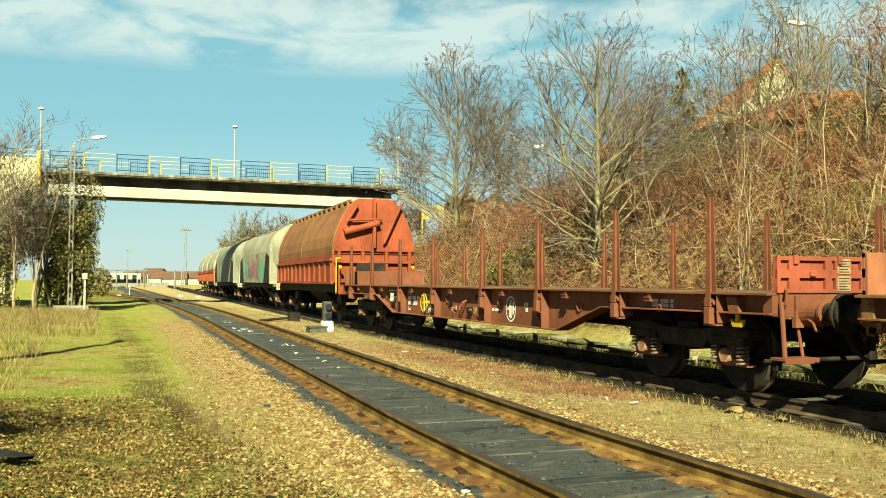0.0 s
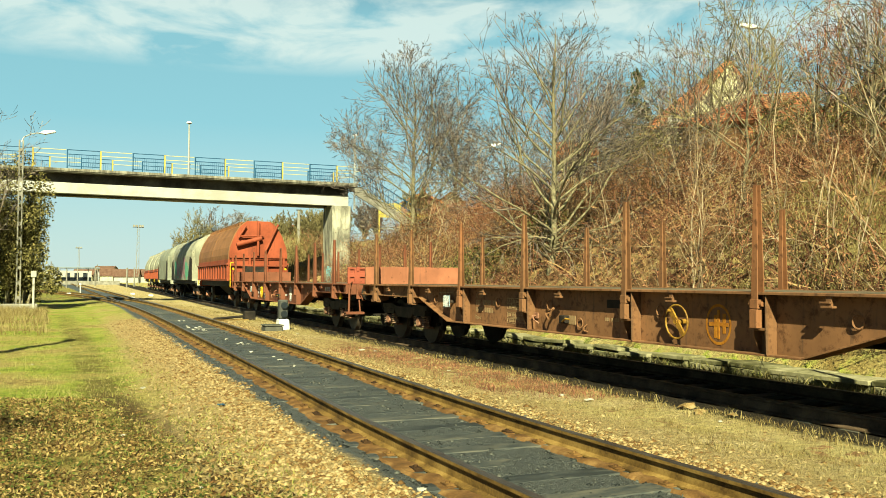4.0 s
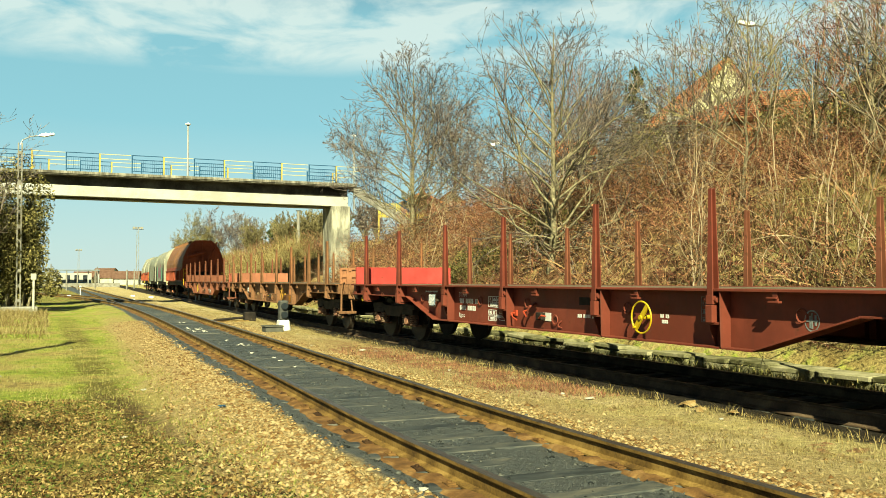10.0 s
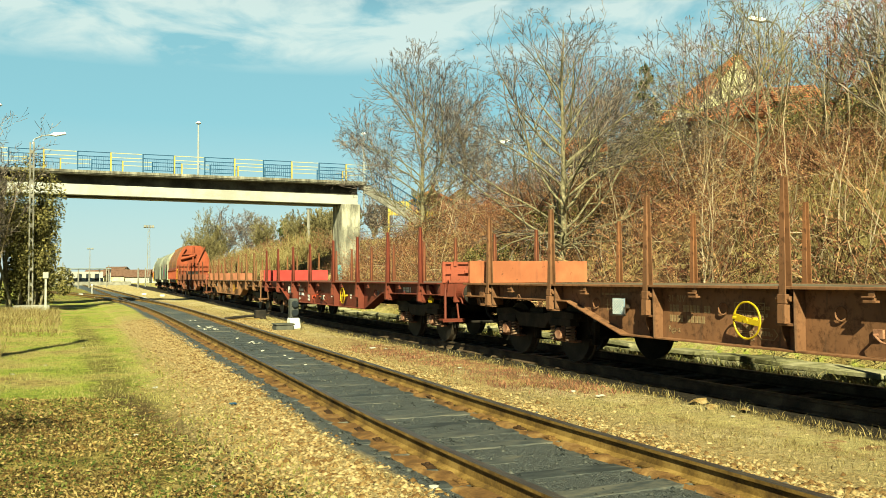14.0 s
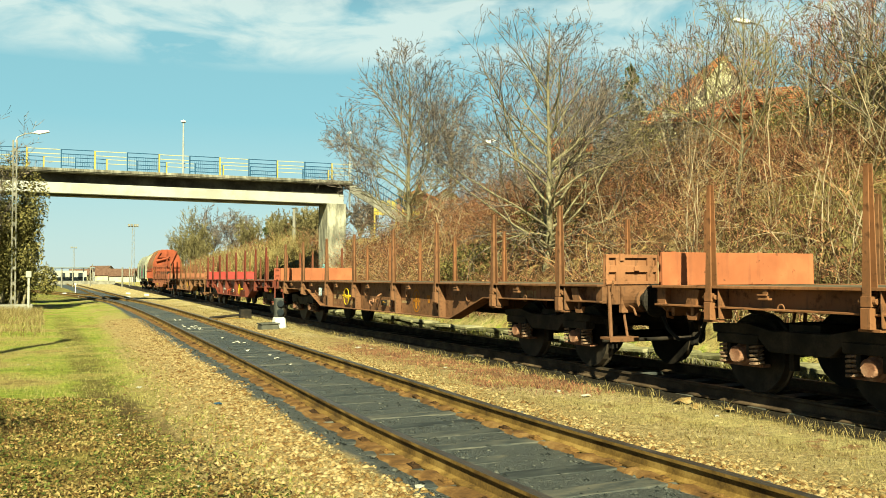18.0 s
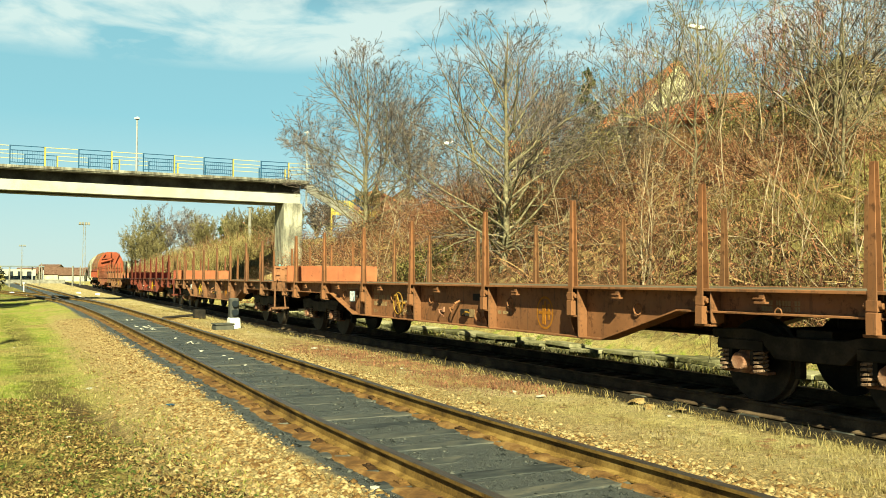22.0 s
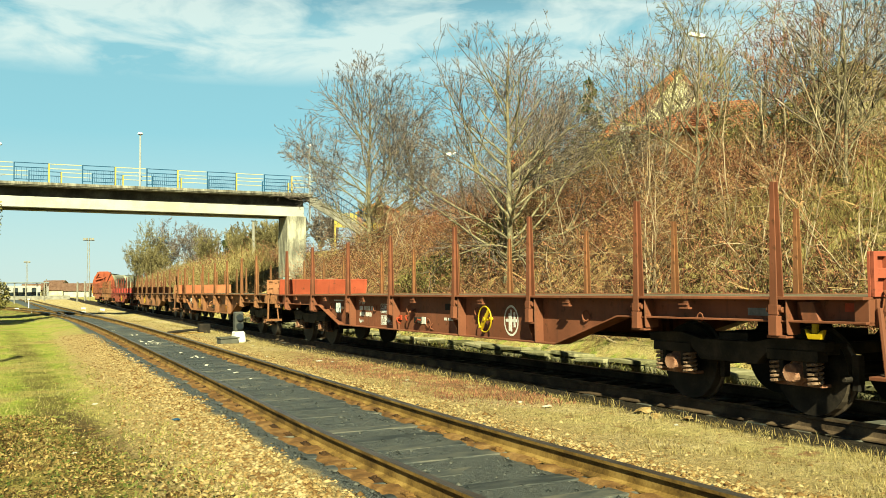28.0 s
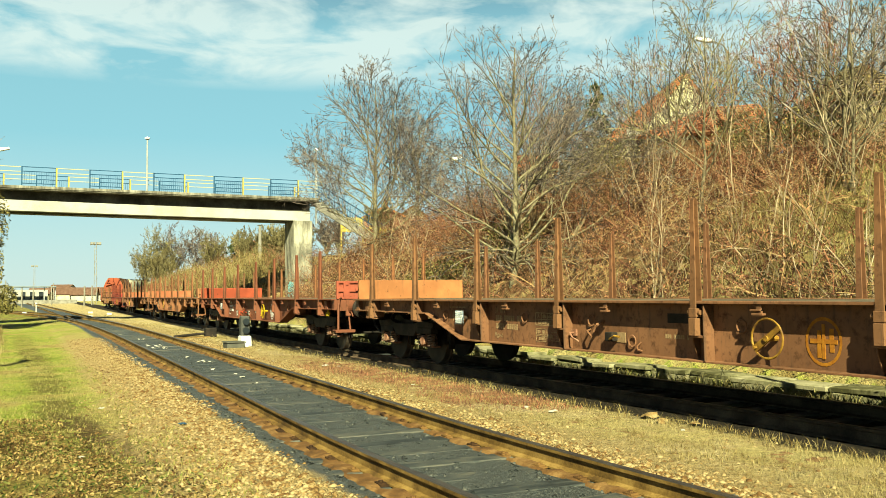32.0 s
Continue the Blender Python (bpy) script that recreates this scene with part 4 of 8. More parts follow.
def flat_wagon(label, side, stake_cols, flap_in, flap_out, spot, flip, wheel_mat, logo_mat, text_mat, lean=0.0, extra_red=None):
    """A bogie flat wagon. side: sill paint; flip: which end the hand brake is nearer to."""
    wg = thing("flat_wagon", label, "railway wagon", "flat wagons of the train")
    for e in (-1, 1):
        s = Shape()
        x0, x1 = (-1.26, -1.235) if e < 0 else (1.235, 1.26)
        s.prism(beam_profile(), "x", x0, x1)
        # bottom flange that follows the belly, and top flange
        pr = beam_profile()[:6]
        for (a, za), (b, zb) in zip(pr[:-1], pr[1:]):
            lo, hi = (-1.395, -1.13) if e < 0 else (1.13, 1.395)
            s.add([(lo, a, za), (hi, a, za), (hi, b, zb), (lo, b, zb), (lo, a, za + 0.022), (hi, a, za + 0.022), (hi, b, zb + 0.022), (lo, b, zb + 0.022)],
                  [(0, 1, 2, 3), (7, 6, 5, 4), (0, 4, 5, 1), (1, 5, 6, 2), (2, 6, 7, 3), (3, 7, 4, 0)])
        s.box((-1.43 if e < 0 else 1.15, -HALF, 1.222), (-1.15 if e < 0 else 1.43, HALF, 1.252))
        part("side_sill", s, side, wg, bevel=0.003)
    for k, y in enumerate(np.arange(-HALF + 0.1, HALF - 0.1, 0.625)):
        s = Shape()
        s.box((-1.15, y, 1.20), (1.15, y + 0.61, 1.245))
        part("deck_plank", s, DECKWOOD, wg)
    for e in (-1, 1):
        s = Shape()
        s.box((-1.27, e * HALF - (0.0 if e > 0 else -0.0) - 0.03, 0.97), (1.27, e * HALF + 0.03, 1.235))
        s.box((-1.35, min(e * HALF, e * (HALF - 0.16)), 0.985), (-1.20, max(e * HALF, e * (HALF - 0.16)), 1.225))
        part("headstock", s, side, wg, bevel=0.006)
        for bx in (-0.875, 0.875):
            bu = part("buffer", BUFFER, UNDERGEAR, wg, "greasy round buffer", at=pose(bx, e * (HALF + 0.03), 1.04, 0, 0, 0 if e > 0 else 180))
            part("sleeve", tinted(SLEEVE, side), side, bu, "painted buffer casing")
        s = Shape()
        s.rod((0, e * HALF, 1.02), (0, e * (HALF + 0.25), 1.0), 0.05, n=8)
        s.pipe([(0.0, e * (HALF + 0.22), 1.0), (0.07, e * (HALF + 0.42), 0.92), (0.05, e * (HALF + 0.6), 0.96)], 0.035)
        s.pipe([(0.0, e * (HALF + 0.22), 1.0), (-0.07, e * (HALF + 0.42), 0.92), (-0.05, e * (HALF + 0.6), 0.96)], 0.035)
        part("coupling", s, UNDERGEAR, wg, "greasy screw coupling")
        s = Shape()
        s.pipe([(-0.42, e * HALF, 0.93), (-0.44, e * (HALF + 0.12), 0.86), (-0.42, e * (HALF + 0.24), 0.62), (-0.34, e * (HALF + 0.38), 0.48), (-0.18, e * (HALF + 0.5), 0.50), (-0.1, e * (HALF + 0.58), 0.62)], 0.026, 7)
        part("air_hose", s, RUBBER, wg, "black rubber brake hose")
        s = Shape()
        s.pipe([(-0.98, e * (HALF + 0.04), 1.0), (-1.0, e * (HALF + 0.24), 0.92), (-0.98, e * (HALF + 0.26), 0.84), (-0.9, e * (HALF + 0.24), 0.82)], 0.016)
        part("corner_handle", s, side, wg)
        fl = part("end_flap", tinted(FLAP, flap_out if e < 0 else flap_in), flap_out if e < 0 else flap_in, wg, "folding steel end board, ribbed on its outer face", at=pose(0, e * (HALF - 0.03), 1.25, lean * e, 0, 0) if e > 0 else pose(0, e * (HALF - 0.03), 1.25, 0, 0, 180))
        if e < 0:
            for z in (0.022, 0.222):
                s = Shape()
                s.box((0.23, 0.059, z), (0.43, 0.064, z + 0.176))
                part("notice_plate", s, NOTICE if not flip else FADEDPAINT, fl, "cream plate of small unreadable writing")
                for k in range(5):
                    s = Shape()
                    s.box((0.25 + 0.03 * (k % 2), 0.0645, z + 0.02 + k * 0.031), (0.41, 0.067, z + 0.030 + k * 0.031))
                    part("writing_line", s, INK, fl)
    # stakes and brackets
    for e in (-1, 1):
        for k, y in enumerate(STAKES):
            part("stake_bracket", tinted(DEEPBRACKET if abs(y) < 4.4 else SHALLOWBRACKET, side), side, wg, at=pose(e * 1.30, y, 0, 0, 0, 0 if e < 0 else 180))
            col = stake_cols[(k * 2 + (e > 0)) % len(stake_cols)]
            part("stake", tinted(STAKE, col), col, wg, "tapered steel stake standing upright", at=pose(e * 1.385, y, 0))
        for k in range(7):
            a, b = STAKES[k], STAKES[k + 1]
            for u in (0.6,):
                part("lashing_cleat", tinted(CLEAT, side), side, wg, at=pose(e * 1.385, a + (b - a) * u, 0, 0, 0, 0 if e < 0 else 180))
        for y in (-4.95, -1.95, 0.75, 2.45, -7.2, 7.3, 5.1):
            part("lashing_ring", tinted(RING, side), side, wg, at=pose(e * 1.28, y, 0.98, 0, 0, 20) if abs(y) < 5.5 else pose(e * 1.355, y, 1.015, 0, 0, 12) @ Matrix.Scale(0.7, 4))
    # rope hooks at the four corners
    for e in (-1, 1):
        for y in (-8.72, 8.72):
            s = Shape()
            s.prism([(y - 0.10, 0.99), (y + 0.10, 0.99), (y + 0.16, 1.2), (y - 0.02, 1.2)] if y < 0 else [(y - 0.10, 0.99), (y + 0.10, 0.99), (y + 0.02, 1.2), (y - 0.16, 1.2)], "x", e * 1.17, e * 1.36)
            part("hook_arm", s, side, wg, bevel=0.004)
            part("rope_hook", tinted(HOOK, spot), spot, wg, "rope hook" if spot is side else "yellow painted rope hook", at=pose(e * 1.31, y, 0.805))
    # shunter's step on its slanting hanger at two corners
    for e in (-1, 1):
        y = e * HALF
        s = Shape()
        s.box((min(e * 0.92, e * 1.40), y + e * 0.13 - 0.12, 0.50), (max(e * 0.92, e * 1.40), y + e * 0.13 + 0.12, 0.535))
        s.box((min(e * 0.92, e * 1.40), y + e * 0.13 - 0.12, 0.47), (max(e * 0.92, e * 1.40), y + e * 0.13 - 0.105, 0.51))
        s.rod((e * 1.30, y + e * 0.13, 0.53), (e * 1.27, y + e * 0.05, 1.15), 0.030, n=6)
        s.rod((e * 0.98, y + e * 0.06, 0.53), (e * 1.0, y - e * 0.02, 0.98), 0.022, n=6)
        part("step", s, side, wg, "shunter's footstep on a slanting hanger", bevel=0.004)
    s = Shape()
    s.pipe([(-1.24, -HALF - 0.03, 1.03), (-1.26, -HALF - 0.10, 1.12), (-1.26, -HALF - 0.12, 1.26), (-1.2, -HALF - 0.05, 1.30)], 0.016)
    part("grab_handle", s, side, wg)
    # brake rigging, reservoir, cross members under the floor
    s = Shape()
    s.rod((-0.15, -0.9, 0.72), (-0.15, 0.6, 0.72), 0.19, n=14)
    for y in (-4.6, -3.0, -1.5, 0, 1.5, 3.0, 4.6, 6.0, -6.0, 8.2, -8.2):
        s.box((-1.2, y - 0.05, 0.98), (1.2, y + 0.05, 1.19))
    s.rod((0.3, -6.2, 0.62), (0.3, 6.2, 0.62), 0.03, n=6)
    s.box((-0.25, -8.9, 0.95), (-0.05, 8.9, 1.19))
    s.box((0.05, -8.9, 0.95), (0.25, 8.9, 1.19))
    part("underframe", s, UNDERGEAR, wg, "underframe with brake rigging and air tank, blackened for shade")
    for y in (-7.33, 7.33):
        make_bogie(wg, y)
    # hand brake, label plates, valves, markings on both sides
    X = -1.26
    wy = 1.92 if flip else -2.42
    part("brake_wheel", tinted(BRAKEWHEEL, wheel_mat), wheel_mat, wg, "hand brake wheel with one broad spoke", at=pose(-1.41, wy, 0.87, SPOKES[len(MOVING) % 7], 0, 0))
    s = Shape()
    s.box((X - 0.09 - 0.012, 4.275, 0.84), (X - 0.09 - 0.004, 4.575, 1.07))
    s.box((X - 0.09 - 0.035, 4.265, 0.825), (X - 0.09 - 0.004, 4.585, 0.842))
    s.pipe([(X - 0.09 - 0.02, 4.26, 0.83), (X - 0.09 - 0.05, 4.25, 0.86), (X - 0.09 - 0.05, 4.25, 0.95)], 0.008, 5)
    for u in (4.30, 4.53):
        s.box((X - 0.095, u, 0.93), (X, u + 0.02, 0.98))
    pl = part("label_plate", s, PLATEFRAME, wg, "clip frame that holds a paper label")
    s = Shape()
    s.box((X - 0.09 - 0.018, 4.287, 0.846), (X - 0.09 - 0.013, 4.563, 1.062))
    part("card", s, PLATEBLUE, pl, "pale blue paper label behind wire mesh")
    s = Shape()
    for k in range(-4, 9):
        for a in (-1, 1):
            u0 = 4.287 + 0.04 * k
            lo, hi = max(4.29, u0), min(4.56, u0 + 0.21)
            if hi - lo > 0.03:
                z0, z1 = 0.85 + (lo - u0), 0.85 + (hi - u0)
                s.rod((X - 0.09 - 0.022, lo, z0 if a > 0 else 1.91 - z0), (X - 0.09 - 0.022, hi, z1 if a > 0 else 1.91 - z1), 0.0028, n=4)
    part("wire_mesh", s, WHITEPAINT, pl, "thin white wire mesh")
    if lean:
        s = Shape()
        s.box((X - 0.003, 4.66, 0.86), (X, 4.92, 1.06))
        part("mark_plate", s, surface("dark_green_mark", [(0.012, 0.028, 0.012), (0.022, 0.045, 0.02)], 6, 40, 0.7), wg, "dark green painted square")
    s = Shape()
    s.box((X - 0.005, 4.76, 0.88), (X - 0.001, 4.775, 1.04))
    s.box((X - 0.005, 4.83, 0.88), (X - 0.001, 4.845, 1.04))
    s.box((X - 0.0055, 4.68, 0.955), (X - 0.0005, 4.90, 0.968))
    part("cross_mark", s, text_mat, wg, "thin painted cross lines")
    vy = -0.6 if flip else 0.25
    s = Shape()
    s.pipe([(X, vy + 0.55, 0.86), (X - 0.10, vy + 0.5, 0.84), (X - 0.13, vy + 0.36, 0.77)], 0.014)
    part("brake_lever", s, REDENAMEL if extra_red else side, wg, "small brake changeover lever")
    s = Shape()
    s.pipe([(X, vy + 0.05, 0.76), (X - 0.11, vy + 0.0, 0.75), (X - 0.14, vy - 0.14, 0.80), (X - 0.12, vy - 0.22, 0.79)], 0.014)
    part("brake_lever", s, REDENAMEL if extra_red else RUSTYELLOW, wg, "small brake changeover lever")
    s = Shape()
    s.pipe([(X, vy + 0.92, 0.80), (X - 0.10, vy + 0.90, 0.80), (X - 0.13, vy + 0.80, 0.74), (X - 0.13, vy + 0.66, 0.70)], 0.013)
    s.box((X - 0.03, vy + 0.86, 0.76), (X, vy + 0.97, 0.85))
    part("brake_lever", s, REDENAMEL if extra_red else AXLEBOX, wg, "bent brake lever with a worn grip")
    s = Shape()
    s.box((X - 0.10, vy - 0.04, 0.72), (X, vy + 0.12, 0.84))
    part("valve_box", s, UNDERGEAR, wg, "dark valve box behind the lever", bevel=0.01)
    part("lashing_ring", tinted(RING, side), side, wg, at=pose(X - 0.03, vy - 0.36, 0.74, 0, 0, 15))
    s = Shape()
    s.rod((X - 0.01, vy + 0.26, 0.98), (X - 0.13, vy + 0.26, 0.92), 0.022, n=8)
    s.rod((X - 0.13, vy + 0.26, 0.92), (X - 0.14, vy + 0.3, 0.84), 0.016, n=8)
    part("release_valve", s, side, wg)
    s = Shape()
    s.box((X - 0.008, vy - 0.20, 0.71), (X, vy + 0.02, 0.84))
    part("valve_plate", s, WHITEPAINT if extra_red else FADEDPAINT, wg, "small enamel plate behind the lever")
    s = Shape()
    s.pipe([(X, vy - 0.50, 0.73), (X - 0.03, vy - 0.46, 0.68), (X - 0.03, vy - 0.46, 0.64), (X, vy - 0.52, 0.62)], 0.012)
    part("drain_hook", s, side, wg)
    s = Shape()
    s.box((X - 0.006, -1.25, 0.985), (X, -0.75, 1.10))
    part("slot_plate", s, UNDERGEAR, wg, "dark recessed plate")
    ty = 3.2 if not flip else 3.3
    words("marking", "31 RIV", 0.125, text_mat, wg, pose(X - 0.004, ty + 0.18, 1.04) @ SIDE, "painted words 31 RIV")
    words("marking", "Rgs-z", 0.11, text_mat, wg, pose(X - 0.004, ty + 0.18, 0.66) @ SIDE, "painted word Rgs-z")
    stencils(wg, X, [(ty + 0.15, 0.92, 0.78, 0.085), (ty + 0.15, 0.79, 0.68, 0.085), (ty - 1.06, 0.895, 0.40, 0.05)], text_mat)
    a, w = ty - 1.03, 0.155
    s = Shape()
    for z in (0.88, 0.965, 1.06):
        s.box((X - 0.0035, a - 3 * w, z - 0.006), (X, a, z + 0.006))
    for k in range(4):
        s.box((X - 0.0035, a - k * w - 0.006, 0.88), (X, a - k * w + 0.006, 1.06))
    part("load_table", s, text_mat, wg, "painted load table with three columns")
    for k, q in enumerate("ABC"):
        words("marking", q, 0.085, text_mat, wg, pose(X - 0.004, a - k * w - 0.05, 0.985) @ SIDE, "painted letter")
    for z, h in ((0.735, 0.095), (0.635, 0.088)):
        s = Shape()
        for lo, hi in (((a - 0.30, z), (a, z + 0.010)), ((a - 0.30, z + h - 0.010), (a, z + h)), ((a - 0.30, z), (a - 0.288, z + h)), ((a - 0.012, z), (a, z + h))):
            s.box((X - 0.0035, lo[0], lo[1]), (X, hi[0], hi[1]))
        part("marking_frame", s, text_mat, wg, "painted frame round unreadable figures")
        stencils(wg, X, [(a - 0.04, z + 0.022, 0.22, h - 0.044)], text_mat)
    s = Shape()
    ring = [(-0.36, 0.0), (-0.42, 0.06), (-0.60, 0.06), (-0.66, 0.0), (-0.60, -0.06), (-0.42, -0.06)]
    for (u0, w0), (u1, w1) in zip(ring, ring[1:] + ring[:1]):
        s.rod((X - 0.002, a + u0, 0.72 + w0), (X - 0.002, a + u1, 0.72 + w1), 0.006, n=4)
    part("length_mark", s, text_mat, wg, "painted six-sided frame of the length mark")
    words("marking", "51 m", 0.075, text_mat, wg, pose(X - 0.004, a - 0.43, 0.695) @ SIDE, "painted words 51 m")
    stencils(wg, X, [(vy - 0.95, 0.80, 0.42, 0.05), (-6.9, 1.09, 0.5, 0.05), (-6.9, 1.03, 0.5, 0.05)] if not lean else [(vy - 0.95, 0.80, 0.42, 0.05)], text_mat)
    stencils(wg, X, [(4.98, 1.105, 0.62, 0.028)], text_mat)
    stencils(wg, X, [(1.98, 0.985, 0.26, 0.04), (1.92, 0.905, 0.20, 0.04), (1.96, 0.70, 0.24, 0.05)], text_mat)
    # company mark: a ring with two uprights and a bar, drawn as plain shapes
    fresh = side is P_FRESH
    ly, mz, big = (-5.07, 0.93, 0.47) if fresh else ((-2.88 if side is P_ORANGE else -2.4 if flip else -2.99), 0.86, 1.0)
    s = Shape()
    n = 26
    for k in range(n):
        a0, a1 = 2 * math.pi * k / n, 2 * math.pi * (k + 1) / n
        vs = [(X - 0.004, ly + big * r * math.cos(q), mz + 1.12 * big * r * math.sin(q)) for q in (a0, a1) for r in (0.185, 0.215)]
        s.add(vs, [(0, 1, 3, 2)])
    for d, lo, hi in ((0.005, (-0.12, -0.10), (-0.07, 0.13)), (0.005, (0.03, -0.16), (0.075, 0.11)), (0.0065, (-0.16, -0.02), (0.16, 0.025)), (0.008, (-0.02, -0.17), (0.015, 0.17))):
        s.box((X - d, ly + big * lo[0], mz + big * lo[1]), (X - 0.0005, ly + big * hi[0], mz + big * hi[1]))
    part("company_mark", s, GREYMARK if fresh else logo_mat, wg, "painted round company mark")
    if fresh:
        stencils(wg, X, [(-2.62, 0.87, 0.18, 0.045), (-2.65, 0.80, 0.13, 0.045)], logo_mat)
        s = Shape()
        for k in range(7):
            s.box((X - 0.0035, -3.68, 0.85 + 0.05 * k - 0.003), (X, -3.40, 0.85 + 0.05 * k + 0.003))
        for k in range(4):
            s.box((X - 0.0045, -3.40 - 0.0933 * k - 0.003, 0.85), (X - 0.0005, -3.40 - 0.0933 * k + 0.003, 1.15))
        part("load_table", s, GREYMARK, wg, "painted table with thin ruled lines")
        stencils(wg, X, [(-3.42, 0.86 + 0.1 * k, 0.23, 0.028) for k in range(3)], GREYMARK)
    else:
        stencils(wg, X, [(ly - 0.55, 0.92, 0.17, 0.07), (ly - 0.55, 0.83, 0.17, 0.07)], logo_mat)
    if lean:
        s = Shape()
        s.box((X - 0.006, -8.21, 1.05), (X, -7.82, 1.13))
        part("sign_plate", s, GREYMARK, wg, "blank grey sign plate")
        s = Shape()
        s.box((X - 0.01, -9.16, 1.11), (X, -9.03, 1.19))
        part("tail_plate", s, REDENAMEL, wg, "small bright red plate")
    return wg


DECKWOOD = surface("grey_deck_timber", [(0.0392, 0.0294, 0.0196), (0.0745, 0.0588, 0.0392), (0.1098, 0.0922, 0.0666)], 3, 40, 0.9, 0, 0.5, 0.008, vary=0.15)
GREYMARK = surface("faded_blue_grey_paint", [(0.085, 0.092, 0.092), (0.15, 0.16, 0.16)], 10, 50, 0.8)
NOTICE = surface("cream_notice_plate", [(0.150, 0.115, 0.060), (0.225, 0.180, 0.105)], 14, 60, 0.7)
INK = surface("dark_ink", [(0.0118, 0.0137, 0.0196), (0.0235, 0.0274, 0.0392)], 6, 40, 0.7)
PLATEFRAME = surface("dark_plate_frame", [(0.0196, 0.0137, 0.0118), (0.0392, 0.0274, 0.0196)], 6, 40, 0.6)
P_RED = paint("oxide_red_paint", (0.128, 0.046, 0.026), amount=0.3)
P_FRESH = paint("fresh_red_paint", (0.105, 0.025, 0.016), amount=0.12, rough=0.45)
P_BROWN = paint("rust_brown_paint", (0.142, 0.069, 0.034), amount=0.6)
P_DARK = paint("dark_rust_paint", (0.138, 0.065, 0.034), amount=0.6)
P_ORANGE = paint("rust_orange_paint", (0.162, 0.071, 0.034), amount=0.5)
F_ORANGE = paint("orange_flap_paint", (0.245, 0.082, 0.040), amount=0.12, rough=0.6)
F_OCHRE = paint("ochre_orange_flap_paint", (0.232, 0.095, 0.039), amount=0.15, rough=0.6)
F_TAN = paint("tan_flap_paint", (0.2078, 0.0803, 0.0459), amount=0.15, rough=0.6)
F_RED = paint("bright_red_flap_paint", (0.2587, 0.0333, 0.0306), amount=0.05, rough=0.5)
F_DULL = paint("dull_red_flap_paint", (0.235, 0.050, 0.027), amount=0.25, rough=0.55)
F_RIB = paint("ribbed_flap_red_paint", (0.180, 0.046, 0.028), amount=0.3)
F_RIBTAN = paint("ribbed_flap_rust_paint", (0.185, 0.082, 0.042), amount=0.45)

WAGONS = [
    ("oxide red bogie flat wagon with upright steel stakes", P_RED, [P_RED], P_RED, F_RIB, YELLOW, True, YELLOW, WHITEPAINT, WHITEPAINT, 0, None),
    ("rust-brown bogie flat wagon with weathered stakes and tan end board", P_BROWN, [P_BROWN, P_ORANGE, P_BROWN], F_TAN, F_RIBTAN, P_BROWN, False, RUSTYELLOW, ORANGESTENCIL, FADEDPAINT, 0, None),
    ("freshly painted red bogie flat wagon with white lettering and red stakes", P_FRESH, [P_FRESH, P_RED], F_RED, F_RIB, YELLOW, False, YELLOW, WHITEPAINT, WHITEPAINT, 0, True),
    ("brown bogie flat wagon with an orange end board and rusty stakes", P_DARK, [P_DARK, P_ORANGE], F_ORANGE, F_RIBTAN, P_DARK, True, YELLOW, ORANGESTENCIL, FADEDPAINT, 0, None),
    ("rusty orange-brown bogie flat wagon with faded lettering", P_ORANGE, [P_ORANGE, P_BROWN], F_ORANGE, F_RIBTAN, P_ORANGE, True, RUSTYELLOW, ORANGESTENCIL, FADEDPAINT, 0, None),
    ("oxide red bogie flat wagon with a leaning dull red end board", P_RED, [P_RED, P_ORANGE], F_DULL, F_RIB, YELLOW, False, YELLOW, WHITEPAINT, WHITEPAINT, 14, True),
    ("rust-brown bogie flat wagon with orange end board and paper label", P_DARK, [P_BROWN, P_DARK], F_OCHRE, F_RIBTAN, P_BROWN, False, RUSTYELLOW, ORANGESTENCIL, FADEDPAINT, 0, None),
]
OFFSETS = (-0.03, -0.037, -0.022, 0.088, 0.133, 0.145, 0.10)
for i, spec in enumerate(WAGONS):
    MOVING.append((flat_wagon(*spec), OFFSETS[i] - 19.9 * (i + 1) - 4.42, 7.33))


# ---- hopper wagons at the head of the train ----
def axle(parent, y):
    ws = part("wheelset", WHEELSET, WHEELSTEEL, parent, "worn steel wheels on an axle", at=pose(0, y, 0.46))
    WHEELS.append((ws, pose(0, y, 0.46)))
    for e in (-1, 1):
        part("axle_box", AXBOX, AXLEBOX, parent, "rusty axle box", at=pose(e * 1.02, y, 0.46, 0, 0, 0 if e < 0 else 180))
        s = Shape()
        for k in range(6):
            s.box((e * 1.02 - 0.05, y - 0.62 + 0.07 * k, 0.60 + 0.018 * k), (e * 1.02 + 0.05, y + 0.62 - 0.07 * k, 0.616 + 0.018 * k))
        part("leaf_spring", s, UNDERGEAR, parent, "leaf spring stack")


def ends(parent, half, mat):
    for e in (-1, 1):
        s = Shape()
        s.box((-1.3, e * half - 0.06, 0.93), (1.3, e * half + 0.06, 1.23))
        part("headstock", s, mat, parent, bevel=0.006)
        for bx in (-0.875, 0.875):
            part("buffer", BUFFER, UNDERGEAR, parent, "greasy round buffer", at=pose(bx, e * (half + 0.03), 1.04, 0, 0, 0 if e > 0 else 180))
        s = Shape()
        s.pipe([(-0.4, e * half, 0.93), (-0.42, e * (half + 0.2), 0.6), (-0.3, e * (half + 0.4), 0.48)], 0.026, 6)
        part("air_hose", s, RUBBER, parent, "black rubber brake hose")


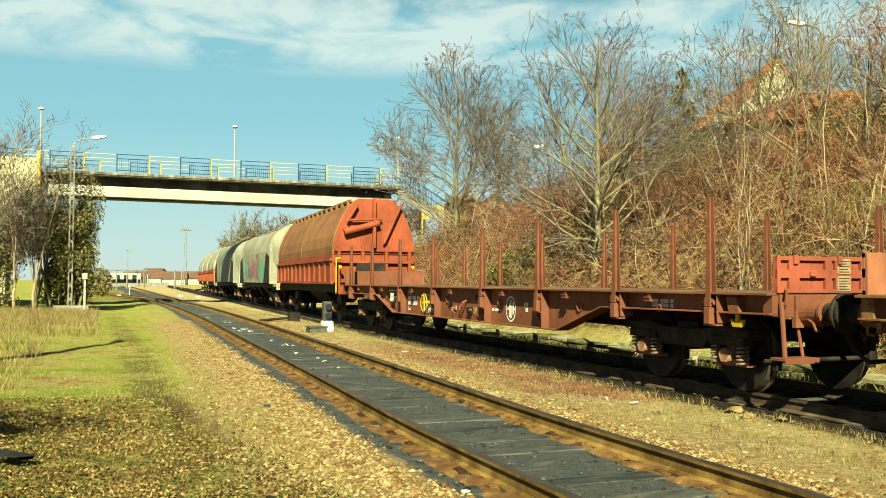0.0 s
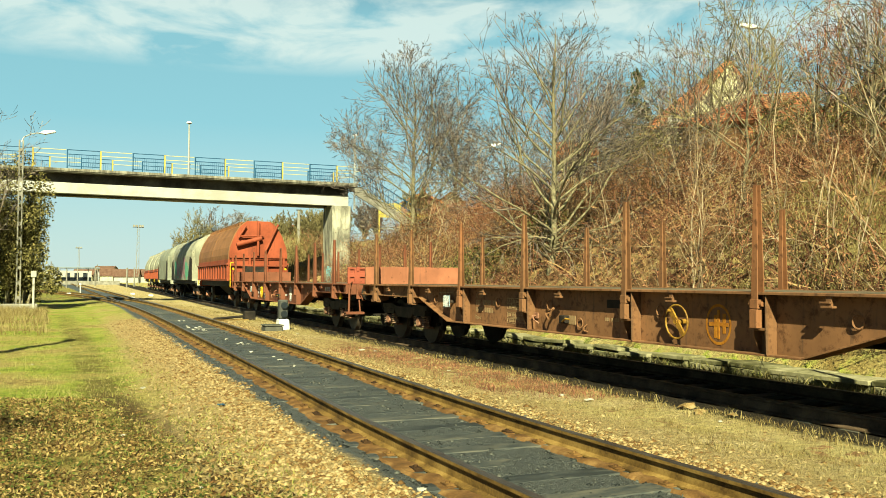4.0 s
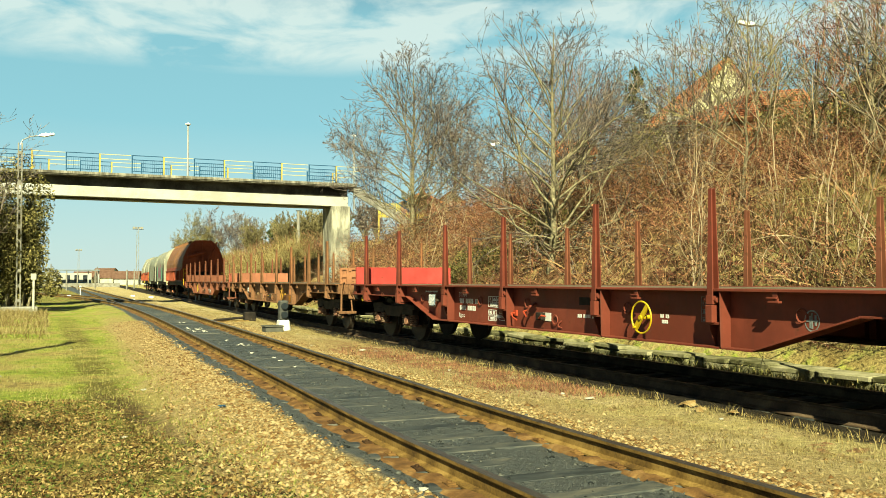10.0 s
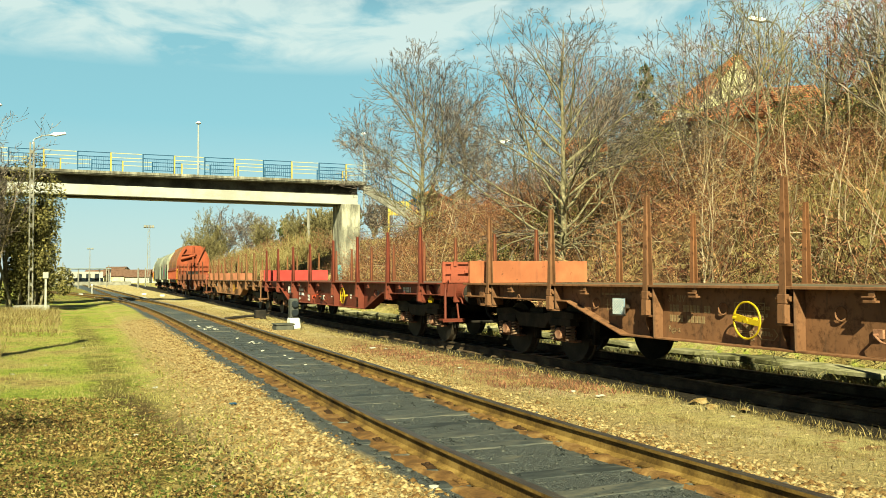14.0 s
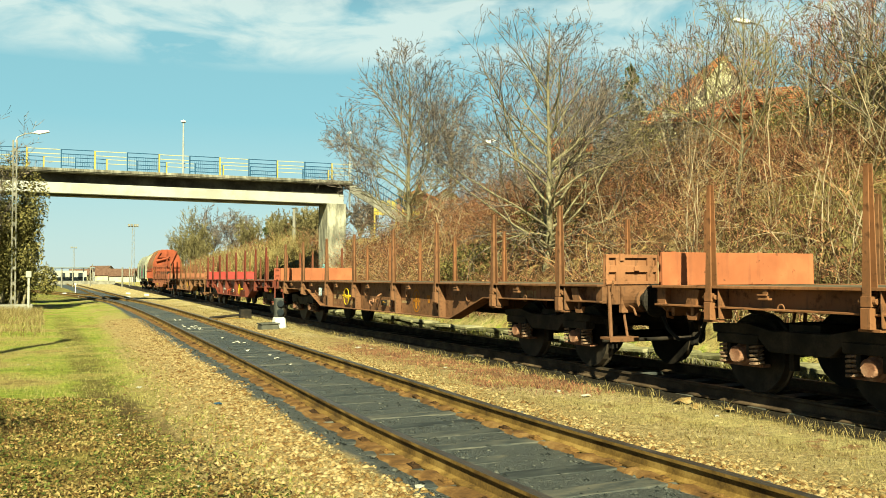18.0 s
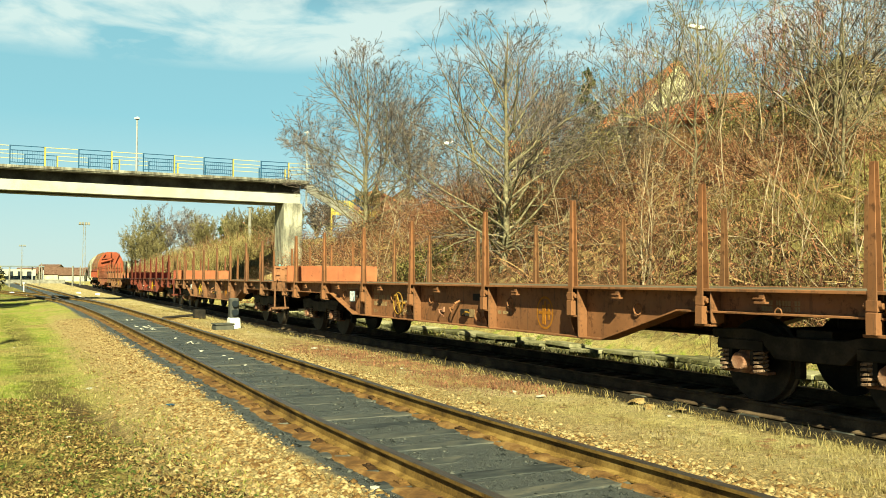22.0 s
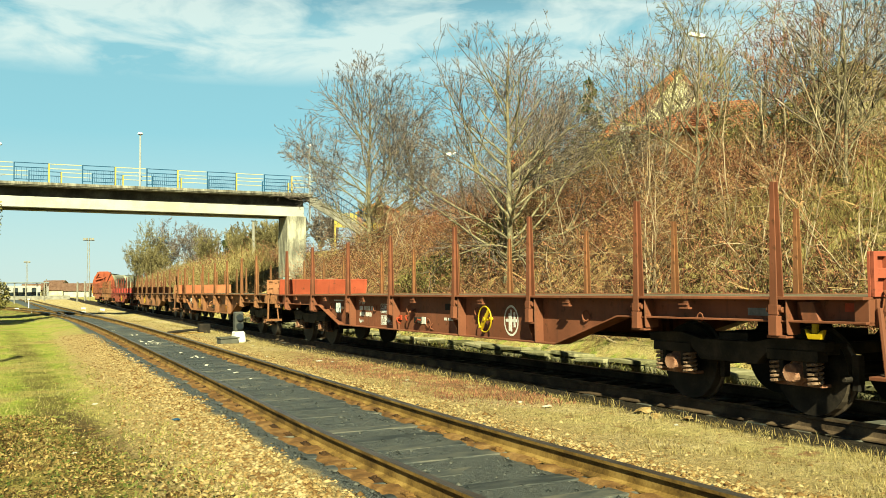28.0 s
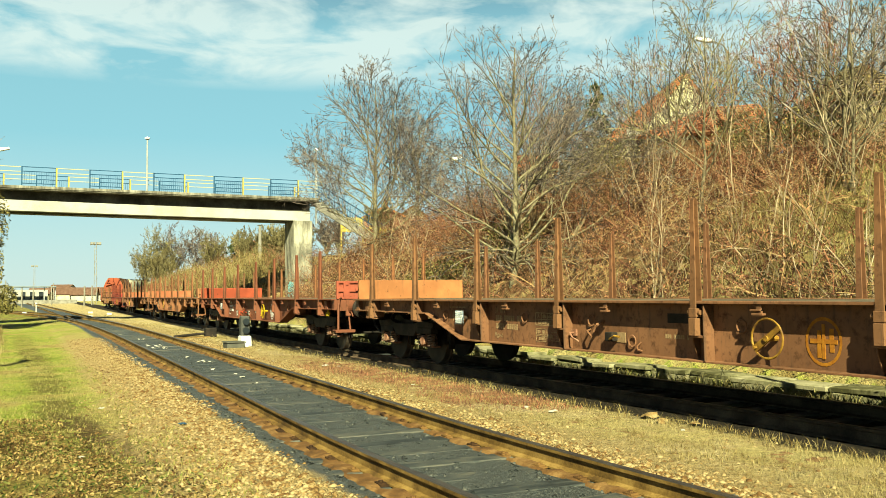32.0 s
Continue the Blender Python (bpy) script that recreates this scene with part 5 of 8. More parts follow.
def roof_hopper(label, roof_mat, body_mat, end_mat, half=4.25):
    """Two-axle hopper with a high swinging roof."""
    wg = thing("hopper_wagon", label, "railway wagon", "hopper wagons of the train")
    sec = [(-1.37, 2.25), (-1.385, 2.5), (-1.33, 2.85), (-1.12, 3.40), (-0.86, 3.84), (-0.55, 4.08), (0.55, 4.08), (0.86, 3.84), (1.12, 3.40), (1.33, 2.85), (1.385, 2.5), (1.37, 2.25)]
    s = Shape()
    s.prism(sec, "y", -half + 0.05, half - 0.05)
    part("roof", s, roof_mat, wg, "high swinging hopper roof of faded painted sheet", bevel=0.03)
    s = Shape()
    for y in np.linspace(-half + 0.06, half - 0.06, 3):
        s.prism([(u * 1.012, w + 0.012) for u, w in sec], "y", y - 0.03, y + 0.03)
    s.box((-0.80, -half + 0.1, 3.98), (-0.74, half - 0.1, 4.06))
    for y in np.arange(-half + 0.3, half, 0.9):
        s.box((-0.86, y - 0.04, 3.84), (-0.66, y + 0.04, 4.02))
    s.box((0.74, -half + 0.1, 3.98), (0.80, half - 0.1, 4.06))
    part("roof_rib", s, roof_mat, wg)
    s = Shape()
    s.prism([(-1.38, 1.30), (-1.40, 2.27), (1.40, 2.27), (1.38, 1.30)], "y", -half, half)
    part("body", s, body_mat, wg, "ribbed steel hopper sides", bevel=0.015)
    for k in range(13):
        y = -half + 0.12 + k * (2 * half - 0.24) / 12
        for e in (-1, 1):
            s = Shape()
            s.box((min(e * 1.38, e * 1.45), y - 0.035, 1.32), (max(e * 1.38, e * 1.45), y + 0.035, 2.02))
            part("side_rib", s, body_mat, wg)
    s = Shape()
    for e in (-1, 1):
        s.box((min(e * 1.37, e * 1.47), -half, 2.02), (max(e * 1.37, e * 1.47), half, 2.10))
        s.box((min(e * 1.36, e * 1.44), -half, 1.26), (max(e * 1.36, e * 1.44), half, 1.34))
    part("waist_rail", s, body_mat, wg)
    for e in (-1, 1):
        yy = e * (half + 0.0)
        s = Shape()
        s.prism([(u * 0.985, w) for u, w in sec], "y", min(yy, yy + e * 0.05), max(yy, yy + e * 0.05))
        part("end_panel", s, end_mat, wg, "sheet end wall of the roof", bevel=0.01)
        s = Shape()
        for u in (-1.2, -0.4, 0.4, 1.2):
            s.box((u - 0.05, min(yy, yy + e * 0.12), 1.2), (u + 0.05, max(yy, yy + e * 0.12), 2.5))
        s.box((-1.35, min(yy, yy + e * 0.13), 2.34), (1.35, max(yy, yy + e * 0.13), 2.42))
        s.box((-1.35, min(yy, yy + e * 0.14), 1.95), (1.35, max(yy, yy + e * 0.14), 2.03))
        part("end_frame", s, end_mat, wg)
        s = Shape()
        q = e * (half + 0.2)
        s.rod((-1.05, q, 2.95), (0.12, q, 3.28), 0.11, 0.11, 12)
        s.rod((-0.95, q, 3.35), (0.2, q, 3.40), 0.04, 0.04, 8)
        s.rod((0.28, q, 2.6), (0.9, q, 3.95), 0.05, 0.05, 8)
        s.rod((-0.95, q, 3.3), (-0.62, q, 3.85), 0.05, 0.05, 8)
        s.box((-0.1, min(q - 0.06, q + 0.06), 2.45), (0.0, max(q - 0.06, q + 0.06), 4.1))
        part("roof_gear", s, end_mat, wg, "rods and cylinder that swing the roof open")
        s = Shape()
        s.pipe([(-1.34, e * (half + 0.35), 1.0), (-1.34, e * (half + 0.35), 2.1), (-1.2, e * (half + 0.35), 2.1)], 0.025)
        part("grab_rail", s, YELLOW, wg, "yellow grab rail")
        for bx in (-1.22, 1.22):
            s = Shape()
            s.rod((bx, e * (half + 0.36), 1.82), (bx, e * (half + 0.44), 1.82), 0.055, n=12)
            part("end_lamp_bracket", s, YELLOW, wg, "small yellow round bracket")
        # solid black box; its colour stands for the shade inside an opening
        s = Shape()
        s.box((-0.62, min(yy + e * 0.06, yy + e * 0.135), 1.50), (0.36, max(yy + e * 0.06, yy + e * 0.135), 1.94))
        part("opening", s, UNDERGEAR, wg, "black box painted as the shaded opening of the hopper end")
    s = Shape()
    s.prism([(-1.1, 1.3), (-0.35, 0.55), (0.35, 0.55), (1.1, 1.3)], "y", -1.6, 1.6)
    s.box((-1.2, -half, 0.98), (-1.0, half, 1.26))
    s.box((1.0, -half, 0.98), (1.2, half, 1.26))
    part("chute", s, UNDERGEAR, wg, "grimy discharge chutes and underframe, darkened for shade")
    ends(wg, half + 0.05, end_mat)
    for y in (-half + 1.6, half - 1.6):
        axle(wg, y)
    return wg


def round_hopper(label, mat, half=7.2, graffiti=False):
    """Bogie hopper with a rounded body and sloping ends."""
    wg = thing("hopper_wagon", label, "railway wagon", "hopper wagons of the train")
    s = Shape()
    n = 22
    rings = [(-half + 0.1, 0.45, 3.3), (-half + 0.8, 0.9, 2.85), (-half + 1.8, 1.0, 2.62), (half - 1.8, 1.0, 2.62), (half - 0.8, 0.9, 2.85), (half - 0.1, 0.45, 3.3)]
    vs, fs = [], []
    for k, (y, sc, zc) in enumerate(rings):
        for i in range(n):
            a = 2 * math.pi * i / n
            u, w = math.cos(a), math.sin(a)
            vs.append((1.45 * sc * math.copysign(abs(u) ** 0.75, u), y, zc + 1.42 * sc * math.copysign(abs(w) ** 0.85, w)))
        if k:
            b = (k - 1) * n
            fs += [(b + i, b + (i + 1) % n, b + n + (i + 1) % n, b + n + i) for i in range(n)]
    fs += [tuple(range(n - 1, -1, -1)), tuple(range((len(rings) - 1) * n, len(rings) * n))]
    s.add(vs, fs)
    part("body", s, mat, wg, "rounded grey hopper body", smooth=True)
    for y in (-half + 1.8, -1.8, 1.8, half - 1.8):
        s = Shape()
        for i in range(n):
            a0, a1 = 2 * math.pi * i / n, 2 * math.pi * (i + 1) / n
            q = []
            for a in (a0, a1):
                u, w = math.cos(a), math.sin(a)
                q.append((1.475 * math.copysign(abs(u) ** 0.75, u), 2.62 + 1.445 * math.copysign(abs(w) ** 0.85, w)))
            s.add([(q[0][0], y - 0.05, q[0][1]), (q[1][0], y - 0.05, q[1][1]), (q[1][0], y + 0.05, q[1][1]), (q[0][0], y + 0.05, q[0][1])], [(0, 1, 2, 3)])
        part("body_band", s, mat, wg)
    s = Shape()
    s.box((-0.4, -half + 1.5, 4.08), (0.4, half - 1.5, 4.16))
    part("roof_walk", s, mat, wg, bevel=0.01)
    for e in (-1, 1):
        s = Shape()
        for u in (-1.15, 1.15):
            s.rod((u, e * (half + 0.2), 1.2), (u * 0.85, e * (half - 0.9), 2.5), 0.07, n=8)
        s.box((-1.25, min(e * (half - 1.2), e * (half + 0.5)), 1.08), (1.25, max(e * (half - 1.2), e * (half + 0.5)), 1.22))
        part("end_frame", s, mat, wg)
        s = Shape()
        for k in range(8):
            s.rod((-0.25, e * (half + 0.25), 1.3 + k * 0.33), (0.25, e * (half + 0.25), 1.3 + k * 0.33), 0.015, n=5)
        for u in (-0.25, 0.25):
            s.rod((u, e * (half + 0.25), 1.2), (u, e * (half + 0.1), 4.0), 0.02, n=5)
        part("ladder", s, YELLOW if e < 0 else mat, wg, "steel end ladder")
    for y in (-3.0, 0, 3.0):
        s = Shape()
        s.add([(-1.2, y - 1.2, 1.6), (1.2, y - 1.2, 1.6), (1.2, y + 1.2, 1.6), (-1.2, y + 1.2, 1.6), (-0.5, y - 0.4, 0.5), (0.5, y - 0.4, 0.5), (0.5, y + 0.4, 0.5), (-0.5, y + 0.4, 0.5)],
              [(0, 1, 2, 3), (7, 6, 5, 4), (0, 4, 5, 1), (1, 5, 6, 2), (2, 6, 7, 3), (3, 7, 4, 0)])
        part("chute", s, UNDERGEAR, wg, "grimy discharge chute, darkened for shade")
    s = Shape()
    for u in (-1.2, 1.1):
        s.box((u, -half - 0.4, 1.0), (u + 0.1, half + 0.4, 1.22))
    part("underframe", s, UNDERGEAR, wg)
    # straight lower sides between the sloping dark ends
    for e in (-1, 1):
        s = Shape()
        s.prism([(-half + 3.0, 1.25), (half - 3.0, 1.25), (half - 2.1, 2.85), (-half + 2.1, 2.85)], "x", min(e * 1.40, e * 1.475), max(e * 1.40, e * 1.475))
        part("side_panel", s, mat, wg, "straight lower side of the hopper", bevel=0.01)
    for e in (-1, 1):
        # solid dark block in place of the shaded hollow below the slope
        s = Shape()
        s.prism([(e * (half - 2.9), 1.25), (e * (half - 1.0), 1.25), (e * (half - 1.1), 2.45), (e * (half - 2.0), 2.75)], "x", -1.484, 1.484)
        part("end_opening", s, UNDERGEAR, wg, "black block painted as the shaded opening under the sloping hopper end")
        s = Shape()
        s.prism([(e * (half - 1.02), 1.2), (e * (half - 0.85), 1.2), (e * (half - 0.95), 3.1), (e * (half - 1.12), 3.1)], "x", -1.45, 1.45)
        part("end_post", s, mat, wg, bevel=0.01)
    if graffiti:
        rnd = random.Random(3)
        for cols, lo, hi, n, d in ((GRAF_GREEN, -half + 2.6, half - 3.2, 12, 0.0), (GRAF_PINK, -2.6, 2.3, 9, 0.006)):
            for k in range(n):
                y = lo + (hi - lo) * k / n
                w = (hi - lo) / n * rnd.uniform(0.85, 1.2)
                z0, z1 = 1.32 + rnd.uniform(0, 0.3), 2.75 + rnd.uniform(-0.6, 0.05) + (0.05 if d else -0.25)
                a, b = rnd.uniform(-0.15, 0.15), rnd.uniform(-0.12, 0.12)
                q = -1.480 - d
                s = Shape()
                s.add([(q, y, z0), (q, y + w * 0.5, z0 - 0.04), (q, y + w, z0 + a), (q, y + w * 0.85, (z0 + z1) / 2), (q, y + w + b, z1 + a), (q, y + w * 0.4, z1), (q, y + b, z1 - 0.1), (q, y + w * 0.15, (z0 + z1) / 2)], [(0, 1, 2, 3, 4, 5, 6, 7)])
                part("graffiti", s, cols, wg, "sprayed graffiti shapes in green and pink")
    ends(wg, half + 0.4, mat)
    for y in (-half + 2.0, half - 2.0):
        make_bogie(wg, y)
    return wg


GRAF_GREEN = surface("green_spray_paint", [(0.03, 0.19, 0.11), (0.09, 0.27, 0.18)], 2, 20, 0.6)
GRAF_PINK = surface("pink_spray_paint", [(0.085, 0.022, 0.038), (0.20, 0.075, 0.10), (0.26, 0.18, 0.20)], 2.4, 20, 0.6)
HEAD = -19.9 - 4.42 + 9.97
pos = HEAD
for kind, half in (("red", 6.75), ("graf", 8.2), ("grey", 8.2), ("grey2", 5.0), ("grey2", 5.0), ("grey2", 5.0)):
    pos += half
    if kind == "red":
        MOVING.append((roof_hopper("orange-red two-axle hopper wagon with a brown swinging roof", BROWNHOPPER, REDHOPPER, REDHOPPER, 6.0), pos, 4.4))
    elif kind == "graf":
        MOVING.append((round_hopper("grey-green bogie hopper wagon with graffiti on its side", PALEHOPPER, graffiti=True), pos, 5.2))
    elif kind == "grey":
        MOVING.append((round_hopper("plain grey-green bogie hopper wagon", GREYHOPPER), pos, 5.2))
    else:
        MOVING.append((roof_hopper("pale two-axle hopper wagon with an orange-red lower body", PALEHOPPER, REDHOPPER, PALEHOPPER), pos, 2.65))
    pos += half


def along(s):
    return Vector((train_x(s), s, 0.0))


def motions():
    times = [0.5 * k for k in range(65)]
    for ob, off, reach in MOVING:
        rows = []
        for t in times:
            s = run(t) + off
            a, b = along(s - reach), along(s + reach)
            c, d = (a + b) / 2, b - a
            rows.append((t, pose(c.x, c.y, 0, 0, 0, -math.degrees(math.atan2(d.x, d.y)))))
        walk(ob, rows)
    fine = [32.0 * k / 220 for k in range(221)]
    for ws, rest in WHEELS:
        walk(ws, [(t, rest @ pose(0, 0, 0, -math.degrees((run(t) - run(0)) / 0.46), 0, 0)) for t in fine])

# ---- road bridge over the line, set off from the eye's place by one factor ----
GROW = 1.063
FAR = pose(*EYE) @ Matrix.Scale(GROW, 4) @ pose(*(-Vector(EYE)))


BAR = Shape().box((-0.007, -0.007, 0.0), (0.007, 0.007, 0.65)).mesh("bar")


def make_bridge():
    br = thing("road_bridge", "pale concrete road bridge with blue and yellow railings over the tracks", "bridge", at=FAR)
    y0, y1 = 52.0, 55.6
    s = Shape()
    s.box((-16, y0, 7.10), (17.7, y1, 7.28))
    s.box((-16, y0 - 0.05, 7.16), (17.7, y0 + 0.02, 7.32))
    s.box((-16, y1 - 0.02, 7.16), (17.7, y1 + 0.05, 7.32))
    part("deck_slab", s, DRIPPED, br, "stained concrete deck slab with a thin edge beam", bevel=0.02)
    for y in (y0 + 0.8, y1 - 0.8):
        s = Shape()
        s.prism([(-16, 6.10), (17.3, 5.91), (17.3, 6.50), (-16, 6.70)], "y", y - 0.22, y + 0.22)
        part("girder", s, WHITEWASH, br, "white-painted concrete girder", bevel=0.02)
        # web below the slab: the overhang's shadow band is put into its colour
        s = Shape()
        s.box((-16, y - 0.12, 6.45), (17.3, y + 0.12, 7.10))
        part("girder_web", s, SHADESTAINED, br, "stained concrete under the deck, darkened for the shade of the slab")
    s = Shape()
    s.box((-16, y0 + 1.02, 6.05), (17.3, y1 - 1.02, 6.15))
    part("soffit", s, SHADESTAINED, br, "stained concrete underside, darkened for shade")
    s = Shape()
    s.box((-16, y0 + 0.3, 7.283), (17.6, y1 - 0.3, 7.30))
    part("roadway", s, ASPHALT, br)
    s = Shape()
    s.box((16.22, y0 + 0.5, -0.6), (17.42, y1 - 1.2, 5.93))
    part("pier", s, PEELED, br, "tall concrete pier with a spray-painted foot", bevel=0.03)
    s = Shape()
    for k, (u, z, w, h) in enumerate(((0.55, 1.15, 0.55, 0.95), (0.95, 1.5, 0.5, 0.6), (1.3, 1.2, 0.35, 0.8), (0.75, 1.95, 0.7, 0.22))):
        s.box((16.214 - 0.002 * k, y0 + u, z), (16.218, y0 + u + w, z + h))
    part("graffiti", s, surface("turquoise_spray", [(0.09, 0.36, 0.43), (0.20, 0.46, 0.52)], 2, 20, 0.6), br, "turquoise spray paint on the side of the pier")
    s = Shape()
    for k, (u, z, w) in enumerate(((0.62, 2.15, 0.42), (0.75, 1.98, 0.30), (0.66, 1.62, 0.45), (0.82, 1.42, 0.30), (0.62, 1.22, 0.40))):
        s.prism([(16.22 + u, z), (16.22 + u + w, z + 0.09), (16.22 + u + w - 0.06, z + 0.17), (16.26 + u, z + 0.10)], "y", y0 + 0.492, y0 + 0.498)
    part("graffiti", s, surface("faded_green_spray", [(0.06, 0.14, 0.055), (0.21, 0.19, 0.06)], 3, 20, 0.6), br, "faded green and yellow spray paint on the pier")
    s = Shape()
    s.box((-16, y0 + 0.2, -0.6), (-4.4, y1 - 0.2, 5.80))
    part("abutment", s, CREAMWALL, br, "cream rendered abutment wall", bevel=0.03)
    s = Shape()
    s.box((-16, y0 - 0.16, 5.1), (-2.75, y0 - 0.07, 7.9))
    part("parapet_wall", s, CREAMWALL, br, "cream rendered parapet wall at the bridge end", bevel=0.02)
    s = Shape()
    s.box((-2.98, y0 - 0.26, 5.4), (-2.78, y0 - 0.17, 8.3))
    part("marker_post", s, YELLOWRAIL, br, "yellow painted post at the bridge end", bevel=0.02)
    # railings on both edges: barred blue panels and open yellow-and-cream ones by turns
    for y, first in ((y0 + 0.08, -15.94), (y1 - 0.08, -15.1)):
        x, k = first, 0
        while x < 17.2:
            w = 1.68
            s = Shape()
            if k % 2 == 0:
                for xx in (x, x + w):
                    s.box((xx - 0.03, y - 0.03, 7.30), (xx + 0.03, y + 0.03, 8.37))
                for z in (8.33, 8.09, 7.44):
                    s.box((x, y - 0.022, z), (x + w, y + 0.022, z + 0.04))
                pan = part("railing_panel", s, BLUEPAINT, br, "blue steel railing panel with upright bars")
                for j in range(1, 14):
                    part("bar", BAR, BLUEPAINT, pan, at=pose(x + j * w / 14, y, 7.46))
            else:
                pan = part("railing_post", Shape().box((x - 0.035, y - 0.045, 7.28), (x + 0.045, y - 0.032, 8.36)), YELLOWRAIL, br, "yellow railing post")
                for z in (8.32, 8.07):
                    part("crossbar", Shape().box((x + 0.04, y - 0.022, z), (x + w - 0.04, y + 0.022, z + 0.038)), CREAMRAIL, pan, "cream crossbar")
            x += w + 0.02
            k += 1
    # flight of steps down to the bank
    for k in range(14):
        s = Shape()
        s.box((17.7 + 0.32 * k, y0 + 0.1, 6.95 - 0.18 * k), (18.05 + 0.32 * k, y0 + 1.7, 7.12 - 0.18 * k))
        part("step", s, CONCRETE, br, bevel=0.01)
    s = Shape()
    s.prism([(17.5, 6.62), (22.3, 3.98), (22.3, 4.42), (17.5, 7.08)], "y", y0 - 0.02, y0 + 0.09)
    part("stringer", s, CONCRETE, br, "pale sloping concrete string of the steps", bevel=0.01)
    s = Shape()
    for y in (y0 + 0.15, y0 + 1.65):
        s.rod((17.7, y, 8.2), (22.2, y, 5.7), 0.03, n=6)
        s.rod((17.7, y, 7.35), (22.2, y, 4.85), 0.02, n=6)
        for j in range(26):
            x = 17.7 + j * 0.175
            s.rod((x, y, 7.3 - 0.5625 * (x - 17.7)), (x, y, 8.2 - 0.5556 * (x - 17.7)), 0.012, n=4)
    part("stair_railing", s, BLUEPAINT, br, "blue barred railing down the steps")
    return br


make_bridge()


def bridge_lamp(x, y, top, base):
    (x, y, base), top = FAR @ Vector((x, y, base)), (FAR @ Vector((x, y, top))).z
    ob = thing("street_lamp", "slim white street lamp on the bridge", "street lamp", "lamps on the bridge", at=pose(x, y, base))
    s = Shape()
    s.rod((0, 0, 0), (0, 0, top - base - 0.1), 0.075, 0.05, 10)
    part("pole", s, GALV, ob)
    s = Shape()
    s.turned([(-0.12, 0.06), (-0.05, 0.17), (0.02, 0.17), (0.08, 0.05)], (0, 0, top - base), "z", 14)
    part("lamp_head", s, LAMPWHITE, ob, "white lamp head")


bridge_lamp(7.95, 55.3, 10.9, 7.30)
bridge_lamp(18.6, 55.3, 10.9, 6.0)
bridge_lamp(-3.0, 55.3, 11.2, 7.30)


def bank_lamp(x, y, top, turn):
    base = ground_z(x, y)
    ob = thing("street_lamp", "street lamp with a white head among the bare trees", "street lamp", "lamps on the bank", at=pose(x, y, base, 0, 0, turn))
    s = Shape()
    s.rod((0, 0, -0.2), (0, 0, top - base - 0.5), 0.06, 0.045, 8)
    s.pipe([(0, 0, top - base - 0.5), (0.15, 0, top - base - 0.2), (0.6, 0, top - base)], 0.035)
    part("pole", s, CONCRETE, ob)
    s = Shape()
    s.prism([(0.5, top - base - 0.02), (0.75, top - base + 0.14), (1.25, top - base + 0.24), (1.3, top - base + 0.14), (0.8, top - base - 0.05)], "y", -0.14, 0.14)
    part("lamp_head", s, LAMPWHITE, ob, "white lamp head", bevel=0.02)


bank_lamp(21.1, 42.0, 8.55, 0)
bank_lamp(27.45, 27.5, 12.0, 132)


def yard_lamp():
    ob = thing("street_lamp", "old concrete lattice lamp pole with a curved arm by the bridge", "street lamp", at=pose(-1.15, 49.5, -0.25))
    s = Shape()
    for a, b in ((-0.12, -0.05), (0.05, 0.12)):
        s.box((a, -0.08, 0), (b, 0.08, 8.6))
    for k in range(11):
        s.box((-0.06, -0.06, 0.5 + k * 0.75), (0.06, 0.06, 0.68 + k * 0.75))
    part("pole", s, CONCRETE, ob, "concrete pole with square openings", bevel=0.01)
    s = Shape()
    s.pipe([(0, 0, 8.5), (0.1, 0, 8.75), (0.45, 0, 8.95), (0.85, 0, 9.02)], 0.03, 6)
    part("arm", s, GALV, ob)
    s = Shape()
    s.prism([(0.8, 9.0), (1.0, 9.14), (1.55, 9.2), (1.6, 9.1), (1.1, 8.96)], "y", -0.13, 0.13)
    part("lamp_head", s, LAMPWHITE, ob, "white lamp head", bevel=0.02)
    s = Shape()
    s.box((-0.8, -0.5, -0.2), (0.9, 0.6, 0.28))
    part("base_block", s, CONCRETE, ob, bevel=0.04)
    c = thing("cabinet_post", "small pale switch cabinet on a post beside the lamp pole", "cabinet", at=pose(-0.45, 49.0, 0.0))
    s = Shape()
    s.box((-0.05, -0.05, -0.3), (0.05, 0.05, 1.5))
    part("post", s, PALEWALL, c)
    s = Shape()
    s.box((-0.13, -0.1, 1.38), (0.13, 0.12, 1.70))
    part("box", s, PALEWALL, c, bevel=0.02)


yard_lamp()


# ---- shunting signal and point gear between the tracks ----
DARKBOX = surface("grimy_grey_paint", [(0.0343, 0.0343, 0.0269), (0.0686, 0.0662, 0.0539)], 4, 40, 0.8)


